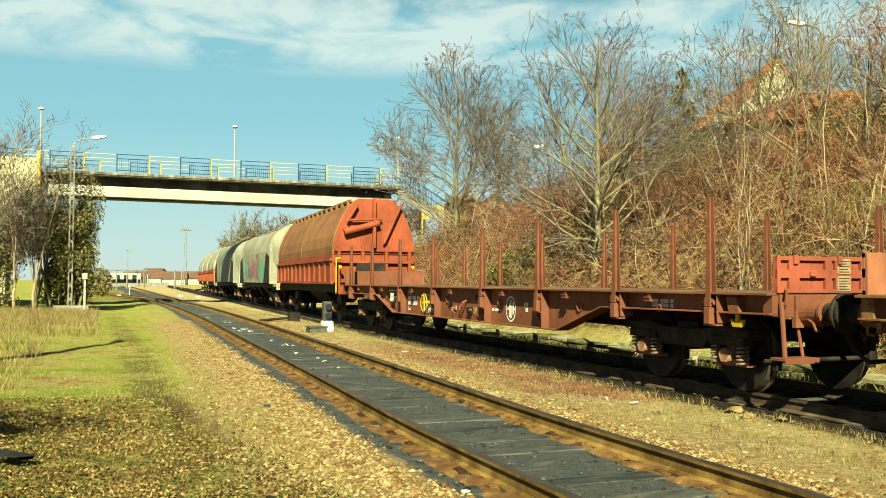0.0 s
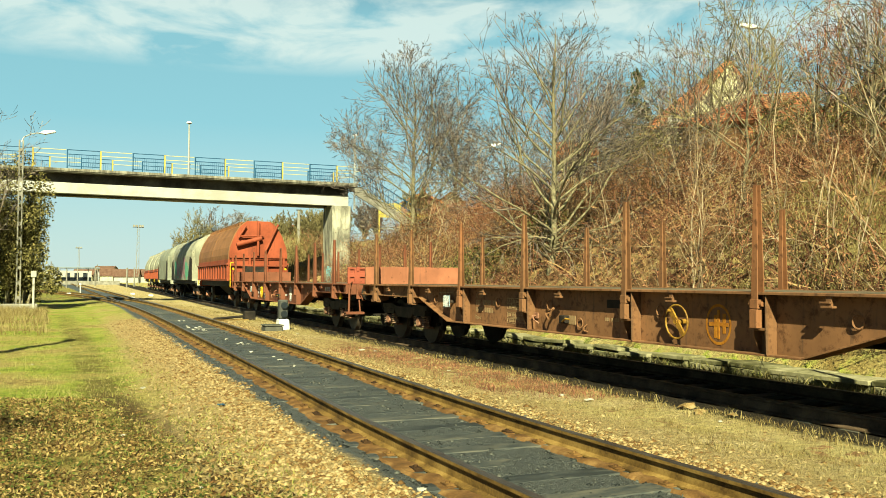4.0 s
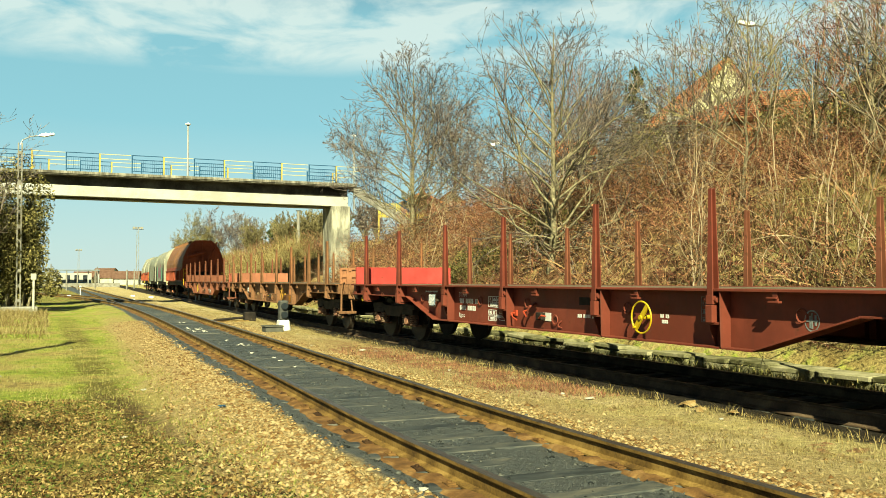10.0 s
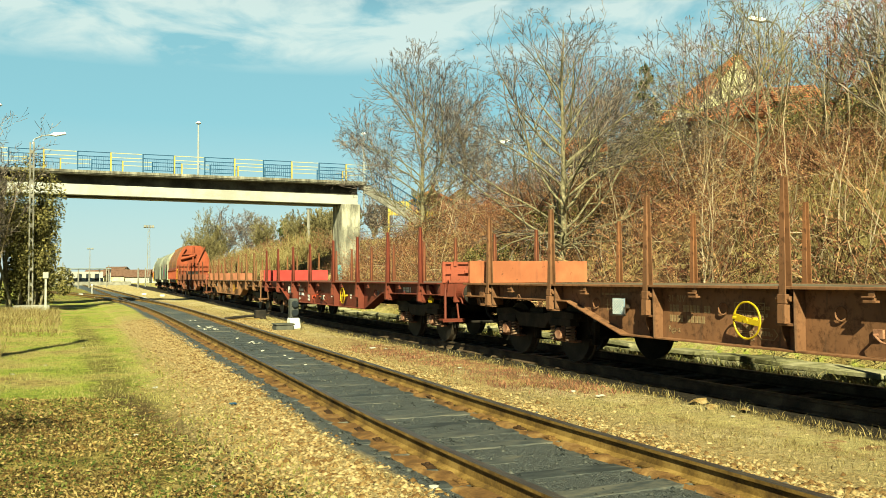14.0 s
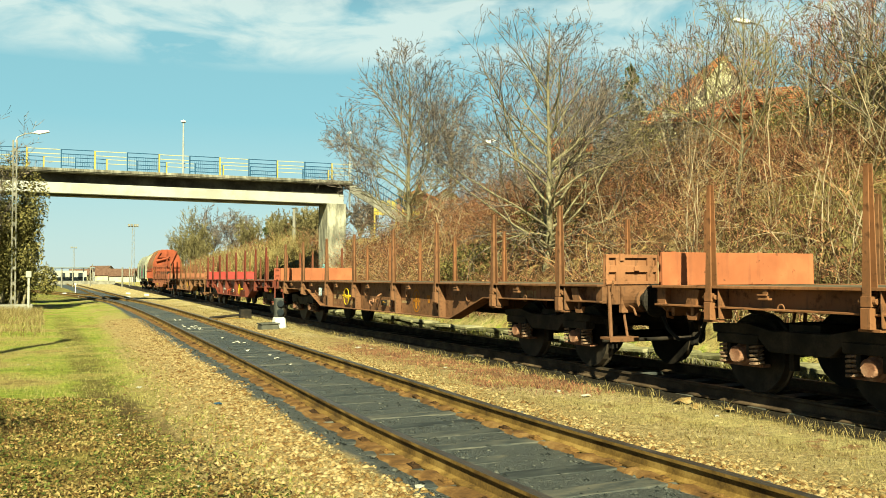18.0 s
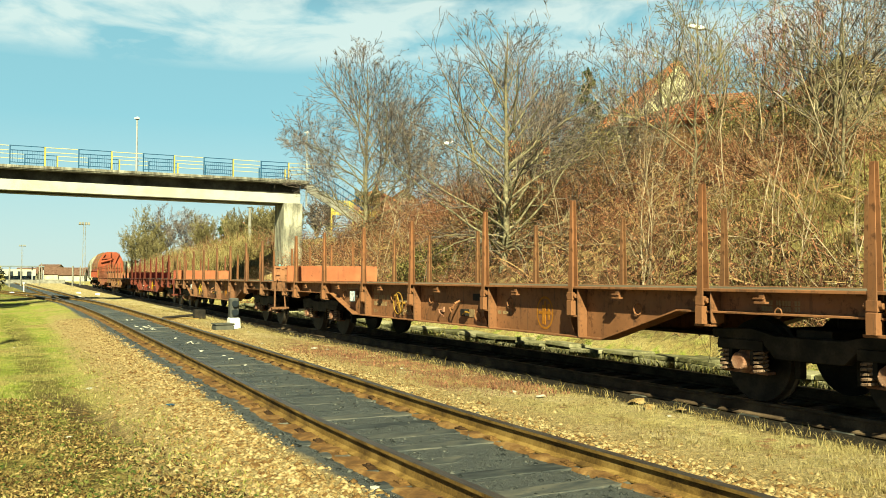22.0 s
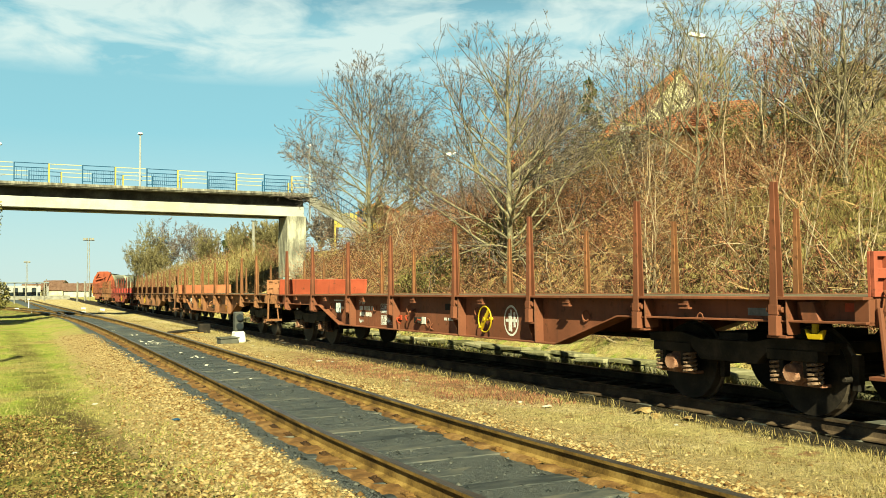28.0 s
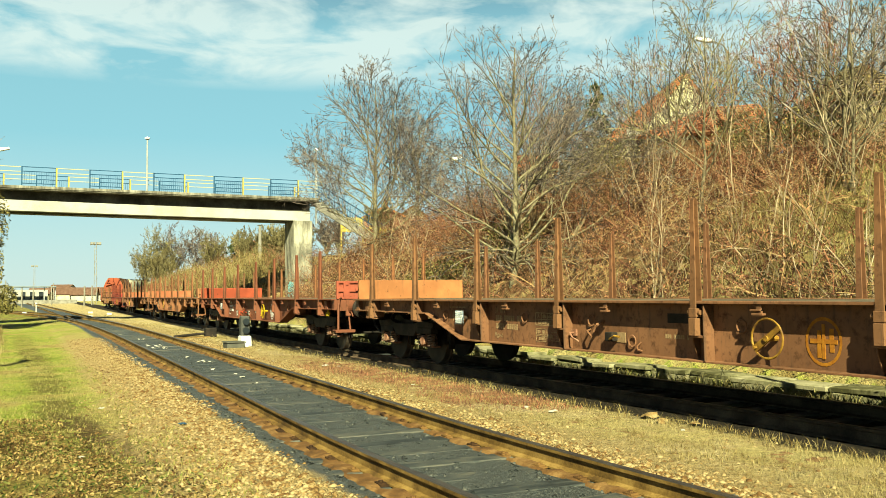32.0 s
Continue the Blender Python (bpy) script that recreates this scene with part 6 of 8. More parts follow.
def make_signal():
    ob = thing("shunting_signal", "low grey shunting signal with two dark lenses on a white foot", "signal", at=pose(6.36, 25.3, -0.20))
    s = Shape()
    s.prism([(-0.20, -0.1), (0.20, -0.1), (0.14, 0.40), (-0.14, 0.40)], "y", -0.2, 0.2)
    part("foot", s, WHITEPAINT, ob, "white-painted tapered concrete foot", bevel=0.03)
    s = Shape()
    s.box((-0.125, -0.12, 0.40), (0.125, 0.16, 0.96))
    part("head", s, surface("grey_signal_paint", [(0.0245, 0.0245, 0.0221), (0.0539, 0.0539, 0.049)], 5, 40, 0.6), ob, "grey signal head", bevel=0.03)
    for z in (0.55, 0.80):
        s = Shape()
        s.turned([(-0.19, 0.095), (-0.12, 0.095), (-0.12, 0.075), (-0.13, 0.0)], (0, 0, z), "y", 16)
        part("lens", s, DARKGLASS, ob, "dark round lens under a short hood", at=pose(0, 0, 0, 0, 0, 0))
    c = thing("point_machine", "low grey concrete box beside the signal", "box", at=pose(5.95, 24.7, -0.20))
    s = Shape()
    s.box((-0.30, -0.30, -0.1), (0.20, 0.26, 0.24))
    part("box", s, DARKBOX, c, bevel=0.03)
    s = Shape()
    s.box((-0.32, -0.32, 0.24), (0.22, 0.28, 0.28))
    part("lid", s, DARKBOX, c, bevel=0.015)
    c = thing("point_lever", "rusty point lever frame lying between the tracks", "point lever", at=pose(6.15, 31.5, -0.2))
    s = Shape()
    s.box((-0.9, -0.3, 0), (0.5, 0.3, 0.13))
    part("base", s, RAILRUST, c, bevel=0.02)
    s = Shape()
    s.rod((-0.7, 0, 0.15), (0.5, 0, 0.24), 0.05, n=8)
    s.box((0.35, -0.14, 0.1), (0.75, 0.14, 0.42))
    part("weight", s, UNDERGEAR, c, "dark counterweight on a rod", bevel=0.02)


make_signal()
for x, y in ((3.0, 74), (6.1, 70), (7.7, 88), (8.5, 80), (2.2, 90)):
    ob = thing("track_marker", "small white-topped marker post by the turnout", "marker post", "turnout markers", at=pose(x, y, -0.25))
    s = Shape()
    s.box((-0.2, -0.1, 0), (0.2, 0.1, 0.2))
    part("block", s, WHITEPAINT, ob, bevel=0.03)
for x, y, h in ((3.4, 96, 0.9), (9.8, 62, 0.75)):
    ob = thing("track_marker", "thin pale marker post beside the line", "marker post", "turnout markers", at=pose(x, y, -0.25))
    s = Shape()
    s.rod((0, 0, 0), (0, 0, h), 0.05, n=8)
    s.rod((0, 0, h), (0, 0, h + 0.15), 0.13, n=12)
    part("post", s, WHITEPAINT, ob)


# ---- concrete cable trough beyond the train ----
MOSSY = surface("mossy_concrete", [(0.045, 0.042, 0.018), (0.13, 0.12, 0.066), (0.21, 0.19, 0.12)], 3.5, 30, 0.95, 0, 0.6, 0.015, vary=0.25, spread=0.16)


def make_trough():
    tr = thing("cable_trough", "old concrete cable trough with loose lids half sunk in the grass", "cable trough")
    rnd = random.Random(8)
    y = -4.0
    while y < 46:
        x = train_x(y) + 2.55 + 0.05 * math.sin(y * 0.7)
        s = Shape()
        s.box((-0.26, 0.0, -0.05), (0.26, 0.96, 0.03))
        part("lid", s, MOSSY, tr, at=pose(x + rnd.uniform(-0.05, 0.05), y, -0.05 + rnd.uniform(-0.035, 0.035), rnd.uniform(-2.5, 2.5), rnd.uniform(-4, 4), rnd.uniform(-3, 3)), bevel=0.012)
        s = Shape()
        for u in (-0.22, 0.15):
            s.box((u, 0.0, -0.45), (u + 0.07, 0.93, -0.12))
        part("trough", s, MOSSY, tr, at=pose(x, y, 0.0), bevel=0.01)
        y += 1.0
    return tr


make_trough()


# ---- houses on the bank and in the distance ----
def tiled_plane(parent, a, b, c, d, mat, rows=14, cols=18):
    """Roof face a-b (eave) to d-c (ridge) in overlapping rows of tiles."""
    a, b, c, d = (Vector(q) for q in (a, b, c, d))
    n = (b - a).cross(d - a).normalized()
    if n.z < 0:
        n = -n
    s = Shape()
    for r in range(rows):
        u0, u1 = r / rows, (r + 1.15) / rows
        u1 = min(1.0, u1)
        for k in range(cols):
            v0, v1 = k / cols, (k + 0.96) / cols
            p = lambda u, v: (a.lerp(b, v)).lerp(d.lerp(c, v), u)
            s.add([p(u0, v0) + n * 0.05, p(u0, v1) + n * 0.05, p(u1, v1) + n * 0.015, p(u1, v0) + n * 0.015, p(u0, v0), p(u0, v1)], [(0, 1, 2, 3), (4, 5, 1, 0)])
    part("roof_tiles", s, mat, parent, "overlapping clay roof tiles")
    t = Shape()
    t.add([a, b, c, d, a - n * 0.12, b - n * 0.12, c - n * 0.12, d - n * 0.12], [(0, 1, 2, 3), (7, 6, 5, 4), (0, 4, 5, 1), (1, 5, 6, 2), (2, 6, 7, 3), (3, 7, 4, 0)])
    part("roof_board", t, mat, parent)


def window(parent, p, w, h, facing):
    """A window with frame and pane on a wall; facing: turn of the wall in degrees."""
    fr = Shape()
    for lo, hi in (((-w / 2 - 0.06, 0), (w / 2 + 0.06, 0.07)), ((-w / 2 - 0.06, h - 0.07), (w / 2 + 0.06, h)), ((-w / 2 - 0.06, 0), (-w / 2, h)), ((w / 2, 0), (w / 2 + 0.06, h)), ((-0.03, 0), (0.03, h))):
        fr.box((lo[0], -0.04, lo[1]), (hi[0], 0.02, hi[1]))
    m = pose(*p, 0, 0, facing)
    wi = part("window", fr, PALEWALL, parent, "white window frame", at=m)
    g = Shape()
    g.box((-w / 2, 0.0, 0.05), (w / 2, 0.015, h - 0.05))
    part("pane", g, DARKGLASS, wi)


def gable_house(name, label, at, width, length, wall_h, roof_h, wall_mat, roof_mat, windows=True, over=0.4, hip=0.0):
    """House whose gable looks along its own -y; hip: how far the ridge stops short at the back."""
    ob = thing(name, label, "house", at=at)
    w, l = width / 2, length
    s = Shape()
    s.prism([(-w, -2.5), (w, -2.5), (w, wall_h), (0, wall_h + roof_h - 0.15), (-w, wall_h)], "y", 0, l if hip == 0 else l * 0.2)
    if hip:
        s.box((-w, 0.1, -2.5), (w, l, wall_h))
    part("wall", s, wall_mat, ob)
    e = over
    k = e * roof_h / w
    ridge = wall_h + roof_h
    for q in (-1, 1):
        tiled_plane(ob, (q * (w + e), -e, wall_h - k), (q * (w + e), l + e, wall_h - k), (0, l + e - hip, ridge), (0, -e, ridge), roof_mat)
    if hip:
        tiled_plane(ob, (-(w + e), l + e, wall_h - k), (w + e, l + e, wall_h - k), (0.05, l + e - hip, ridge), (-0.05, l + e - hip, ridge), roof_mat, 10, 10)
    if windows:
        for x, z in ((-w * 0.45, wall_h - 1.9), (w * 0.45, wall_h - 1.9), (0, wall_h + 0.2)):
            window(ob, (x, -0.03, z), 0.9, 1.2, 0)
        for y in (l * 0.3, l * 0.7):
            window(ob, (-w - 0.03, y, wall_h - 1.8), 0.9, 1.2, -90)
    return ob


gable_house("house", "cream house with an orange tiled hipped roof on the bank", pose(35.5, 38.9, 8.3, 0, 0, -9), 6.2, 5.2, 2.2, 3.5, CREAMWALL, TILEROOF, hip=5.0, windows=False, over=0.16)
def hip_house(label, at, left, right, depth, eave, ridge_l, ridge_r, ridge, wall_l, wall_r, wall_mat, side_mat, roof_mat, wall_label):
    """House under a hipped roof; its long side looks along its own -y."""
    ob = thing("house", label, "house", at=at)
    part("wall", Shape().box((wall_l, -depth + 0.2, eave - 3.2), (wall_r, depth - 0.2, eave)), wall_mat, ob, wall_label)
    part("side_wall", Shape().box((left + 0.3, -depth + 0.25, eave - 3.2), (wall_l, depth - 0.25, eave)), side_mat, ob, "dull rendered wall")
    a, b, c, d = (left, -depth, eave), (right, -depth, eave), (right, depth, eave), (left, depth, eave)
    p, q = (ridge_l, 0, ridge), (ridge_r, 0, ridge)
    tiled_plane(ob, a, b, q, p, roof_mat, 12, 22)
    tiled_plane(ob, c, d, p, q, roof_mat, 12, 22)
    tiled_plane(ob, d, a, (ridge_l, -0.02, ridge), (ridge_l, 0.02, ridge), roof_mat, 14, 12)
    tiled_plane(ob, b, c, (ridge_r, 0.02, ridge), (ridge_r, -0.02, ridge), roof_mat, 10, 12)
    return ob


MOSSWALL = surface("weathered_olive_render", [(0.050, 0.040, 0.020), (0.105, 0.086, 0.046), (0.17, 0.145, 0.088)], 0.9, 25, 0.95)
MOSSROOF = surface("mossy_brown_roof_tiles", [(0.040, 0.026, 0.012), (0.085, 0.056, 0.026), (0.13, 0.098, 0.045)], 2, 30, 0.9, 0, 0.2, island=0.35)
REDROOF = surface("red_brown_roof_tiles", [(0.10, 0.034, 0.017), (0.175, 0.062, 0.030), (0.23, 0.10, 0.05)], 2, 30, 0.85, 0, 0.2, island=0.3)
hip_house("low orange brick house with a hipped red-brown tiled roof", pose(28.6, 28.8, 0, 0, 0, -45), -3.9, 2.2, 1.6, 8.1, -0.6, 1.35, 9.5, -1.0, 1.5, BRICKWALL, BROWNROOF, REDROOF, "orange brick wall")
gable_house("house", "small cream house with an orange tiled roof behind the bare trees", pose(37.5, 55.6, 7.9, 0, 0, 58), 2.9, 2.4, 2.9, 1.0, CREAMWALL, TILEROOF)
hip_house("low weathered house with a mossy brown hipped roof", pose(28.0, 22.1, 0, 0, 0, -103.5), -2.4, 2.1, 1.3, 8.1, -0.1, 0.9, 9.5, -1.2, 1.8, MOSSWALL, MOSSWALL, MOSSROOF, "weathered olive-grey wall")
gable_house("house", "far brick house with a tiled gable roof beyond the bridge", pose(26.8, 103, 4.3, 0, 0, -38), 2.4, 3.0, 2.2, 1.3, BRICKWALL, REDROOF, windows=False)


def satellite_dish(at):
    ob = thing("satellite_dish", "round white satellite dish on the cream house", "satellite dish", at=at)
    s = Shape()
    s.turned([(0.0, 0.02), (-0.025, 0.20), (-0.085, 0.36), (-0.11, 0.385), (-0.118, 0.37), (-0.05, 0.20), (-0.02, 0.02)], (0, 0, 0), "y", 24)
    part("dish", s, WHITEPAINT, ob)
    s = Shape()
    s.rod((0, -0.06, -0.34), (0, -0.44, -0.08), 0.014, n=6)
    s.rod((0, -0.40, -0.10), (0, -0.50, -0.05), 0.035, n=8)
    part("feed_arm", s, DARKBOX, ob, "dark feed arm")
    s = Shape()
    s.rod((0, 0, 0), (0.32, 0.75, 0), 0.03, n=6)
    part("bracket", s, DARKBOX, ob, "steel bracket")


def concrete_pole(x, y, top):
    z = ground_z(x, y)
    ob = thing("concrete_pole", "pale concrete pole on the bank beyond the bridge", "pole", at=pose(x, y, z - 0.3))
    pole_shape = Shape()
    pole_shape.rod((0, 0, 0), (0, 0, top - z), 0.19, 0.12, 10)
    part("pole", pole_shape, CONCRETE, ob)
    part("cap", Shape().box((-0.22, -0.06, top - z), (0.22, 0.06, top - z + 0.1)), DARKBOX, ob, "small crossbar")


satellite_dish(pose(31.85, 39.05, 10.25, 0, 0, -39))
concrete_pole(21.5, 80.0, 8.0)
PINKWALL = surface("faded_pink_render", [(0.1646, 0.0784, 0.051), (0.2274, 0.1294, 0.0862)], 0.8, 20, 0.9)
gable_house("house", "low pink house with an orange tiled roof behind the bridge steps", pose(28.9, 68.0, 5.0, 0, 0, -25), 3.6, 4.0, 2.8, 0.9, PINKWALL, TILEROOF, windows=False)
gable_house("house", "narrow white rendered house behind the bridge steps", pose(32.2, 69.5, 5.0, 0, 0, -25), 1.9, 3.0, 3.3, 0.7, PALEWALL, BROWNROOF, windows=False)


def yellow_fence(x0, x1, z0, z1, y):
    fe = thing("board_fence", "yellow painted board fence at the foot of the bridge steps", "fence", "yellow fences by the bridge")
    for x in (x0, x1):
        s = Shape()
        s.box((x - 0.05, y + 0.03, ground_z(x, y) - 0.2), (x + 0.05, y + 0.13, z1 + 0.05))
        part("post", s, YELLOWRAIL, fe, bevel=0.01)
    for z in (z0 + 0.12, z1 - 0.2):
        s = Shape()
        s.box((x0, y + 0.004, z), (x1, y + 0.03, z + 0.08))
        part("rail", s, YELLOWRAIL, fe)
    for x in np.arange(x0, x1 - 0.1, 0.19):
        s = Shape()
        s.box((x, y - 0.02, z0), (x + 0.155, y, z1))
        part("board", s, YELLOWRAIL, fe, bevel=0.006)


yellow_fence(22.55, 24.25, 5.95, 7.05, 61.2)
yellow_fence(24.6, 26.6, 5.55, 6.3, 60.8)


def satellite_dish(at):
    ob = thing("satellite_dish", "round white satellite dish on a bracket by the house", "satellite dish", at=at)
    s = Shape()
    s.turned([(0.0, 0.02), (0.015, 0.16), (0.055, 0.31), (0.075, 0.33), (0.03, 0.16), (0.02, 0.0)], (0, 0, 0), "y", 24)
    part("dish", s, PALEWALL, ob, "white dish", at=pose(0, 0, 0, 0, 0, 180))
    s = Shape()
    s.rod((0, 0.1, -4.0), (0, 0.1, 0), 0.04, n=8)
    s.rod((0, -0.1, -0.45), (0, -0.55, 0), 0.02, n=6)
    part("bracket", s, GALV, ob)


satellite_dish(pose(29.27, 36.0, 9.6, 0, 0, -38))

rnd = random.Random(12)
FARROOF = surface("faded_red_roof_tiles", [(0.0745, 0.0392, 0.0274), (0.1058, 0.0627, 0.045)], 1, 9, 0.9, 0, 0.1)
for x, y, w, l, h, rh in ((17, 345, 9, 7, 2.6, 2.2), (24, 350, 9, 7, 2.8, 2.4), (31, 330, 12, 8, 2.4, 2.4), (39, 340, 10, 8, 2.6, 2.4), (27, 390, 14, 9, 4, 2.6), (50, 345, 12, 8, 3, 2.4)):
    gable_house("house", "far house with a red tiled roof and pale walls", pose(x, y, -0.3, 0, 0, 70 + rnd.uniform(-20, 20)), w * 0.6, l, h, rh, PALEWALL if w > 9 else CREAMWALL, FARROOF, windows=False)


def make_station():
    ob = thing("station_canopy", "far station platform under a long flat canopy", "station", at=pose(5.0, 232, -0.3))
    s = Shape()
    s.box((-10, -2, 3.9), (7.5, 3, 4.2))
    part("canopy", s, surface("canopy_sheet", [(0.0784, 0.0941, 0.1058), (0.1294, 0.145, 0.1568)], 0.5, 9, 0.6), ob, "flat grey canopy roof", bevel=0.03)
    s = Shape()
    s.box((-16, -3, 0), (12, 14, 0.9))
    part("platform", s, CONCRETE, ob, "pale raised platform")
    for x in np.arange(-9.5, 7.6, 2.4):
        s = Shape()
        s.box((x - 0.12, -1, 0.9), (x + 0.12, -0.76, 3.9))
        part("post", s, GALV, ob)
    s = Shape()
    s.box((-9, 6, 0.9), (6, 10, 3.4))
    part("building", s, PALEWALL, ob)
    for x in np.arange(-8, 6, 2.0):
        s = Shape()
        s.box((x, 5.9, 1.2), (x + 1.0, 5.96, 2.9))
        part("door", s, DARKGLASS, ob)


make_station()


def flood_mast(x, y, h):
    ob = thing("floodlight_mast", "tall thin floodlight mast with lamps at its top", "mast", "floodlight masts", at=pose(x, y, -0.3))
    s = Shape()
    for u in (-0.28, 0.28):
        s.rod((u, 0, 0), (u * 0.6, 0, h), 0.06, 0.045, 6)
    for k in range(9):
        s.rod((-0.26, 0, k * h / 9), (0.26, 0, (k + 1) * h / 9), 0.03, n=4)
    part("mast", s, CONCRETE, ob)
    s = Shape()
    for u in (-0.8, -0.3, 0.3, 0.8):
        s.box((u - 0.2, -0.25, h), (u + 0.2, 0.15, h + 0.45))
    s.box((-1.1, -0.05, h - 0.1), (1.1, 0.05, h))
    part("lamp_head", s, CONCRETE, ob)


flood_mast(17.5, 190, 12.1)
flood_mast(11.0, 330, 11.9)
for x, y, h in ((3.3, 150, 4.2), (5.2, 160, 4.6), (9.2, 185, 5.2), (12.2, 150, 4.6), (15.1, 170, 5.0), (12.4, 240, 7), (17.2, 210, 5.5), (1.4, 200, 7)):
    ob = thing("line_post", "pale upright post beside the far tracks", "post", "posts by the far tracks", at=pose(x, y, -0.3))
    s = Shape()
    s.rod((0, 0, 0), (0, 0, h * 0.72), 0.13, 0.10, 8)
    part("post", s, CONCRETE, ob)

# ---- plants ----
def branches(rnd, start, way, length, radius, depth, spread, segs, out, up=0.25, wander=0.25, kids=(2, 4), shrink=0.66, thin=0.004, tips=0):
    """Grows a crooked limb and its side limbs into out: (p0, p1, r0, r1)."""
    p, d = np.array(start, float), np.array(way, float)
    d /= np.linalg.norm(d)
    step = length / segs
    r = radius
    for k in range(segs):
        d = d + wander * (rnd.rand(3) - 0.5) * 2 + np.array([0, 0, up * 0.25])
        d /= np.linalg.norm(d)
        q = p + d * step
        r2 = max(thin, radius * (1 - 0.75 * (k + 1) / segs))
        out.append((p, q, r, r2))
        if depth > 0 and k >= (1 if depth > 2 else 0):
            for _ in range(rnd.randint(kids[0], kids[1]) + (tips if depth == 1 else 0)):
                a = rnd.rand(3) - 0.5
                a -= d * (a @ d)
                a /= np.linalg.norm(a) + 1e-6
                w = d * (1 - spread) + a * spread * 1.4
                branches(rnd, p + (q - p) * rnd.rand(), w, length * shrink * (0.6 + 0.6 * rnd.rand()), max(thin, r2 * 0.62), depth - 1, spread, max(2, segs - 1), out, up, wander, kids, shrink, thin, tips)
        p, r = q, r2


def limbs_mesh(name, segs, n=3):
    """Tapered n-sided pieces for many limbs at once."""
    P0, P1 = np.array([s[0] for s in segs]), np.array([s[1] for s in segs])
    R0, R1 = np.array([s[2] for s in segs]), np.array([s[3] for s in segs])
    D = P1 - P0
    L = np.linalg.norm(D, axis=1, keepdims=True) + 1e-9
    D = D / L
    H = np.where(np.abs(D[:, 2:3]) < 0.9, np.array([[0, 0, 1.0]]), np.array([[1.0, 0, 0]]))
    A = np.cross(D, H)
    A /= np.linalg.norm(A, axis=1, keepdims=True)
    B = np.cross(D, A)
    if n == 1:
        # hair-thin twigs: one narrow strip each, turned any way
        a = np.random.RandomState(len(segs)).rand(len(segs), 1) * 6.283
        S = (np.cos(a) * A + np.sin(a) * B) * 1.25
        V = np.stack([P0 - S * R0[:, None], P0 + S * R0[:, None], P1 + S * R1[:, None], P1 - S * R1[:, None]], 1).reshape(-1, 3)
        return raw_mesh(name, V, np.arange(len(V)).reshape(-1, 4))
    vs = []
    for P, R in ((P0, R0), (P1 + D * L * 0.04, R1)):
        for k in range(n):
            a = 2 * math.pi * k / n
            vs.append(P + R[:, None] * (math.cos(a) * A + math.sin(a) * B))
    V = np.stack(vs, 1).reshape(-1, 3)
    base = np.arange(len(segs))[:, None] * 2 * n
    F = np.concatenate([base + np.array([[k, (k + 1) % n, n + (k + 1) % n, n + k]]) for k in range(n)], 0)
    return raw_mesh(name, V, F)


def leaves_mesh(name, P, size, seed, flat=0.0):
    """Small two-sided leaf blades at the points P."""
    rnd = np.random.RandomState(seed)
    n = len(P)
    A = rnd.randn(n, 3)
    A[:, 2] *= 1 - flat
    A /= np.linalg.norm(A, axis=1, keepdims=True)
    B = rnd.randn(n, 3)
    B[:, 2] *= 1 - flat
    B -= A * (A * B).sum(1, keepdims=True)
    B /= np.linalg.norm(B, axis=1, keepdims=True)
    s = size * (0.6 + 0.9 * rnd.rand(n, 1))
    N = np.cross(A, B)
    V = np.stack([P - A * s, P + B * s * 0.45 + N * s * 0.2, P + A * s, P - B * s * 0.45 + N * s * 0.2], 1).reshape(-1, 3)
    i = np.arange(n)[:, None] * 4
    return raw_mesh(name, V, np.concatenate([i + np.array([[0, 1, 2]]), i + np.array([[0, 2, 3]])], 0))


def bare_tree(label, x, y, height, seed, trunk_mat=BAREBARK, twig_mat=GREYTWIG, forks=4, radius=0.16, lean=(0, 0), spread=0.44, depth=3, low=0.25, group="bare trees on the bank", z=None, kids=(1, 3), limb=0.5, open_=0.35, thin=0.0045, shrink=0.5, tips=0, sides=1, wander=0.15):
    rnd = np.random.RandomState(seed)
    z = ground_z(x, y) - 0.1 if z is None else z
    ob = thing("bare_tree", label, "tree", group, at=pose(x, y, z))
    trunk, crown = [], []
    p = np.zeros(3)
    d = np.array([lean[0], lean[1], 1.0])
    d /= np.linalg.norm(d)
    h = height * low
    k = 4
    for i in range(k):
        q = p + d * h / k + np.array([rnd.randn() * 0.03, rnd.randn() * 0.03, 0]) * h
        trunk.append((p, q, radius * (1.15 - 0.08 * i), radius * (1.07 - 0.08 * i)))
        p = q
    for i in range(forks):
        a = 2 * math.pi * (i + rnd.rand() * 0.6) / forks
        o = open_ * (0.5 + rnd.rand())
        w = d + np.array([math.cos(a) * o, math.sin(a) * o, 0.25])
        branches(rnd, p - d * rnd.rand() * h * 0.45, w, height * (0.58 + 0.26 * rnd.rand()), radius * limb * (0.6 + 0.5 * rnd.rand()), depth, spread, 6, crown, 0.5, wander, kids, shrink, thin, tips)
    big = [s for s in crown if s[2] > max(0.018, 1.6 * thin)]
    small = [s for s in crown if s[2] <= max(0.018, 1.6 * thin)]
    part("trunk", limbs_mesh("trunk", trunk + big, 6), trunk_mat, ob, "grey trunk and limbs")
    if small:
        part("crown", limbs_mesh("crown", small, sides), twig_mat, ob, "crown of bare crooked twigs")
    return ob


def offshoot(rnd, d, angle):
    """A direction that leaves d by the given angle."""
    a = rnd.randn(3)
    a -= d * (a @ d)
    a /= np.linalg.norm(a) + 1e-6
    return d * math.cos(angle) + a * math.sin(angle)


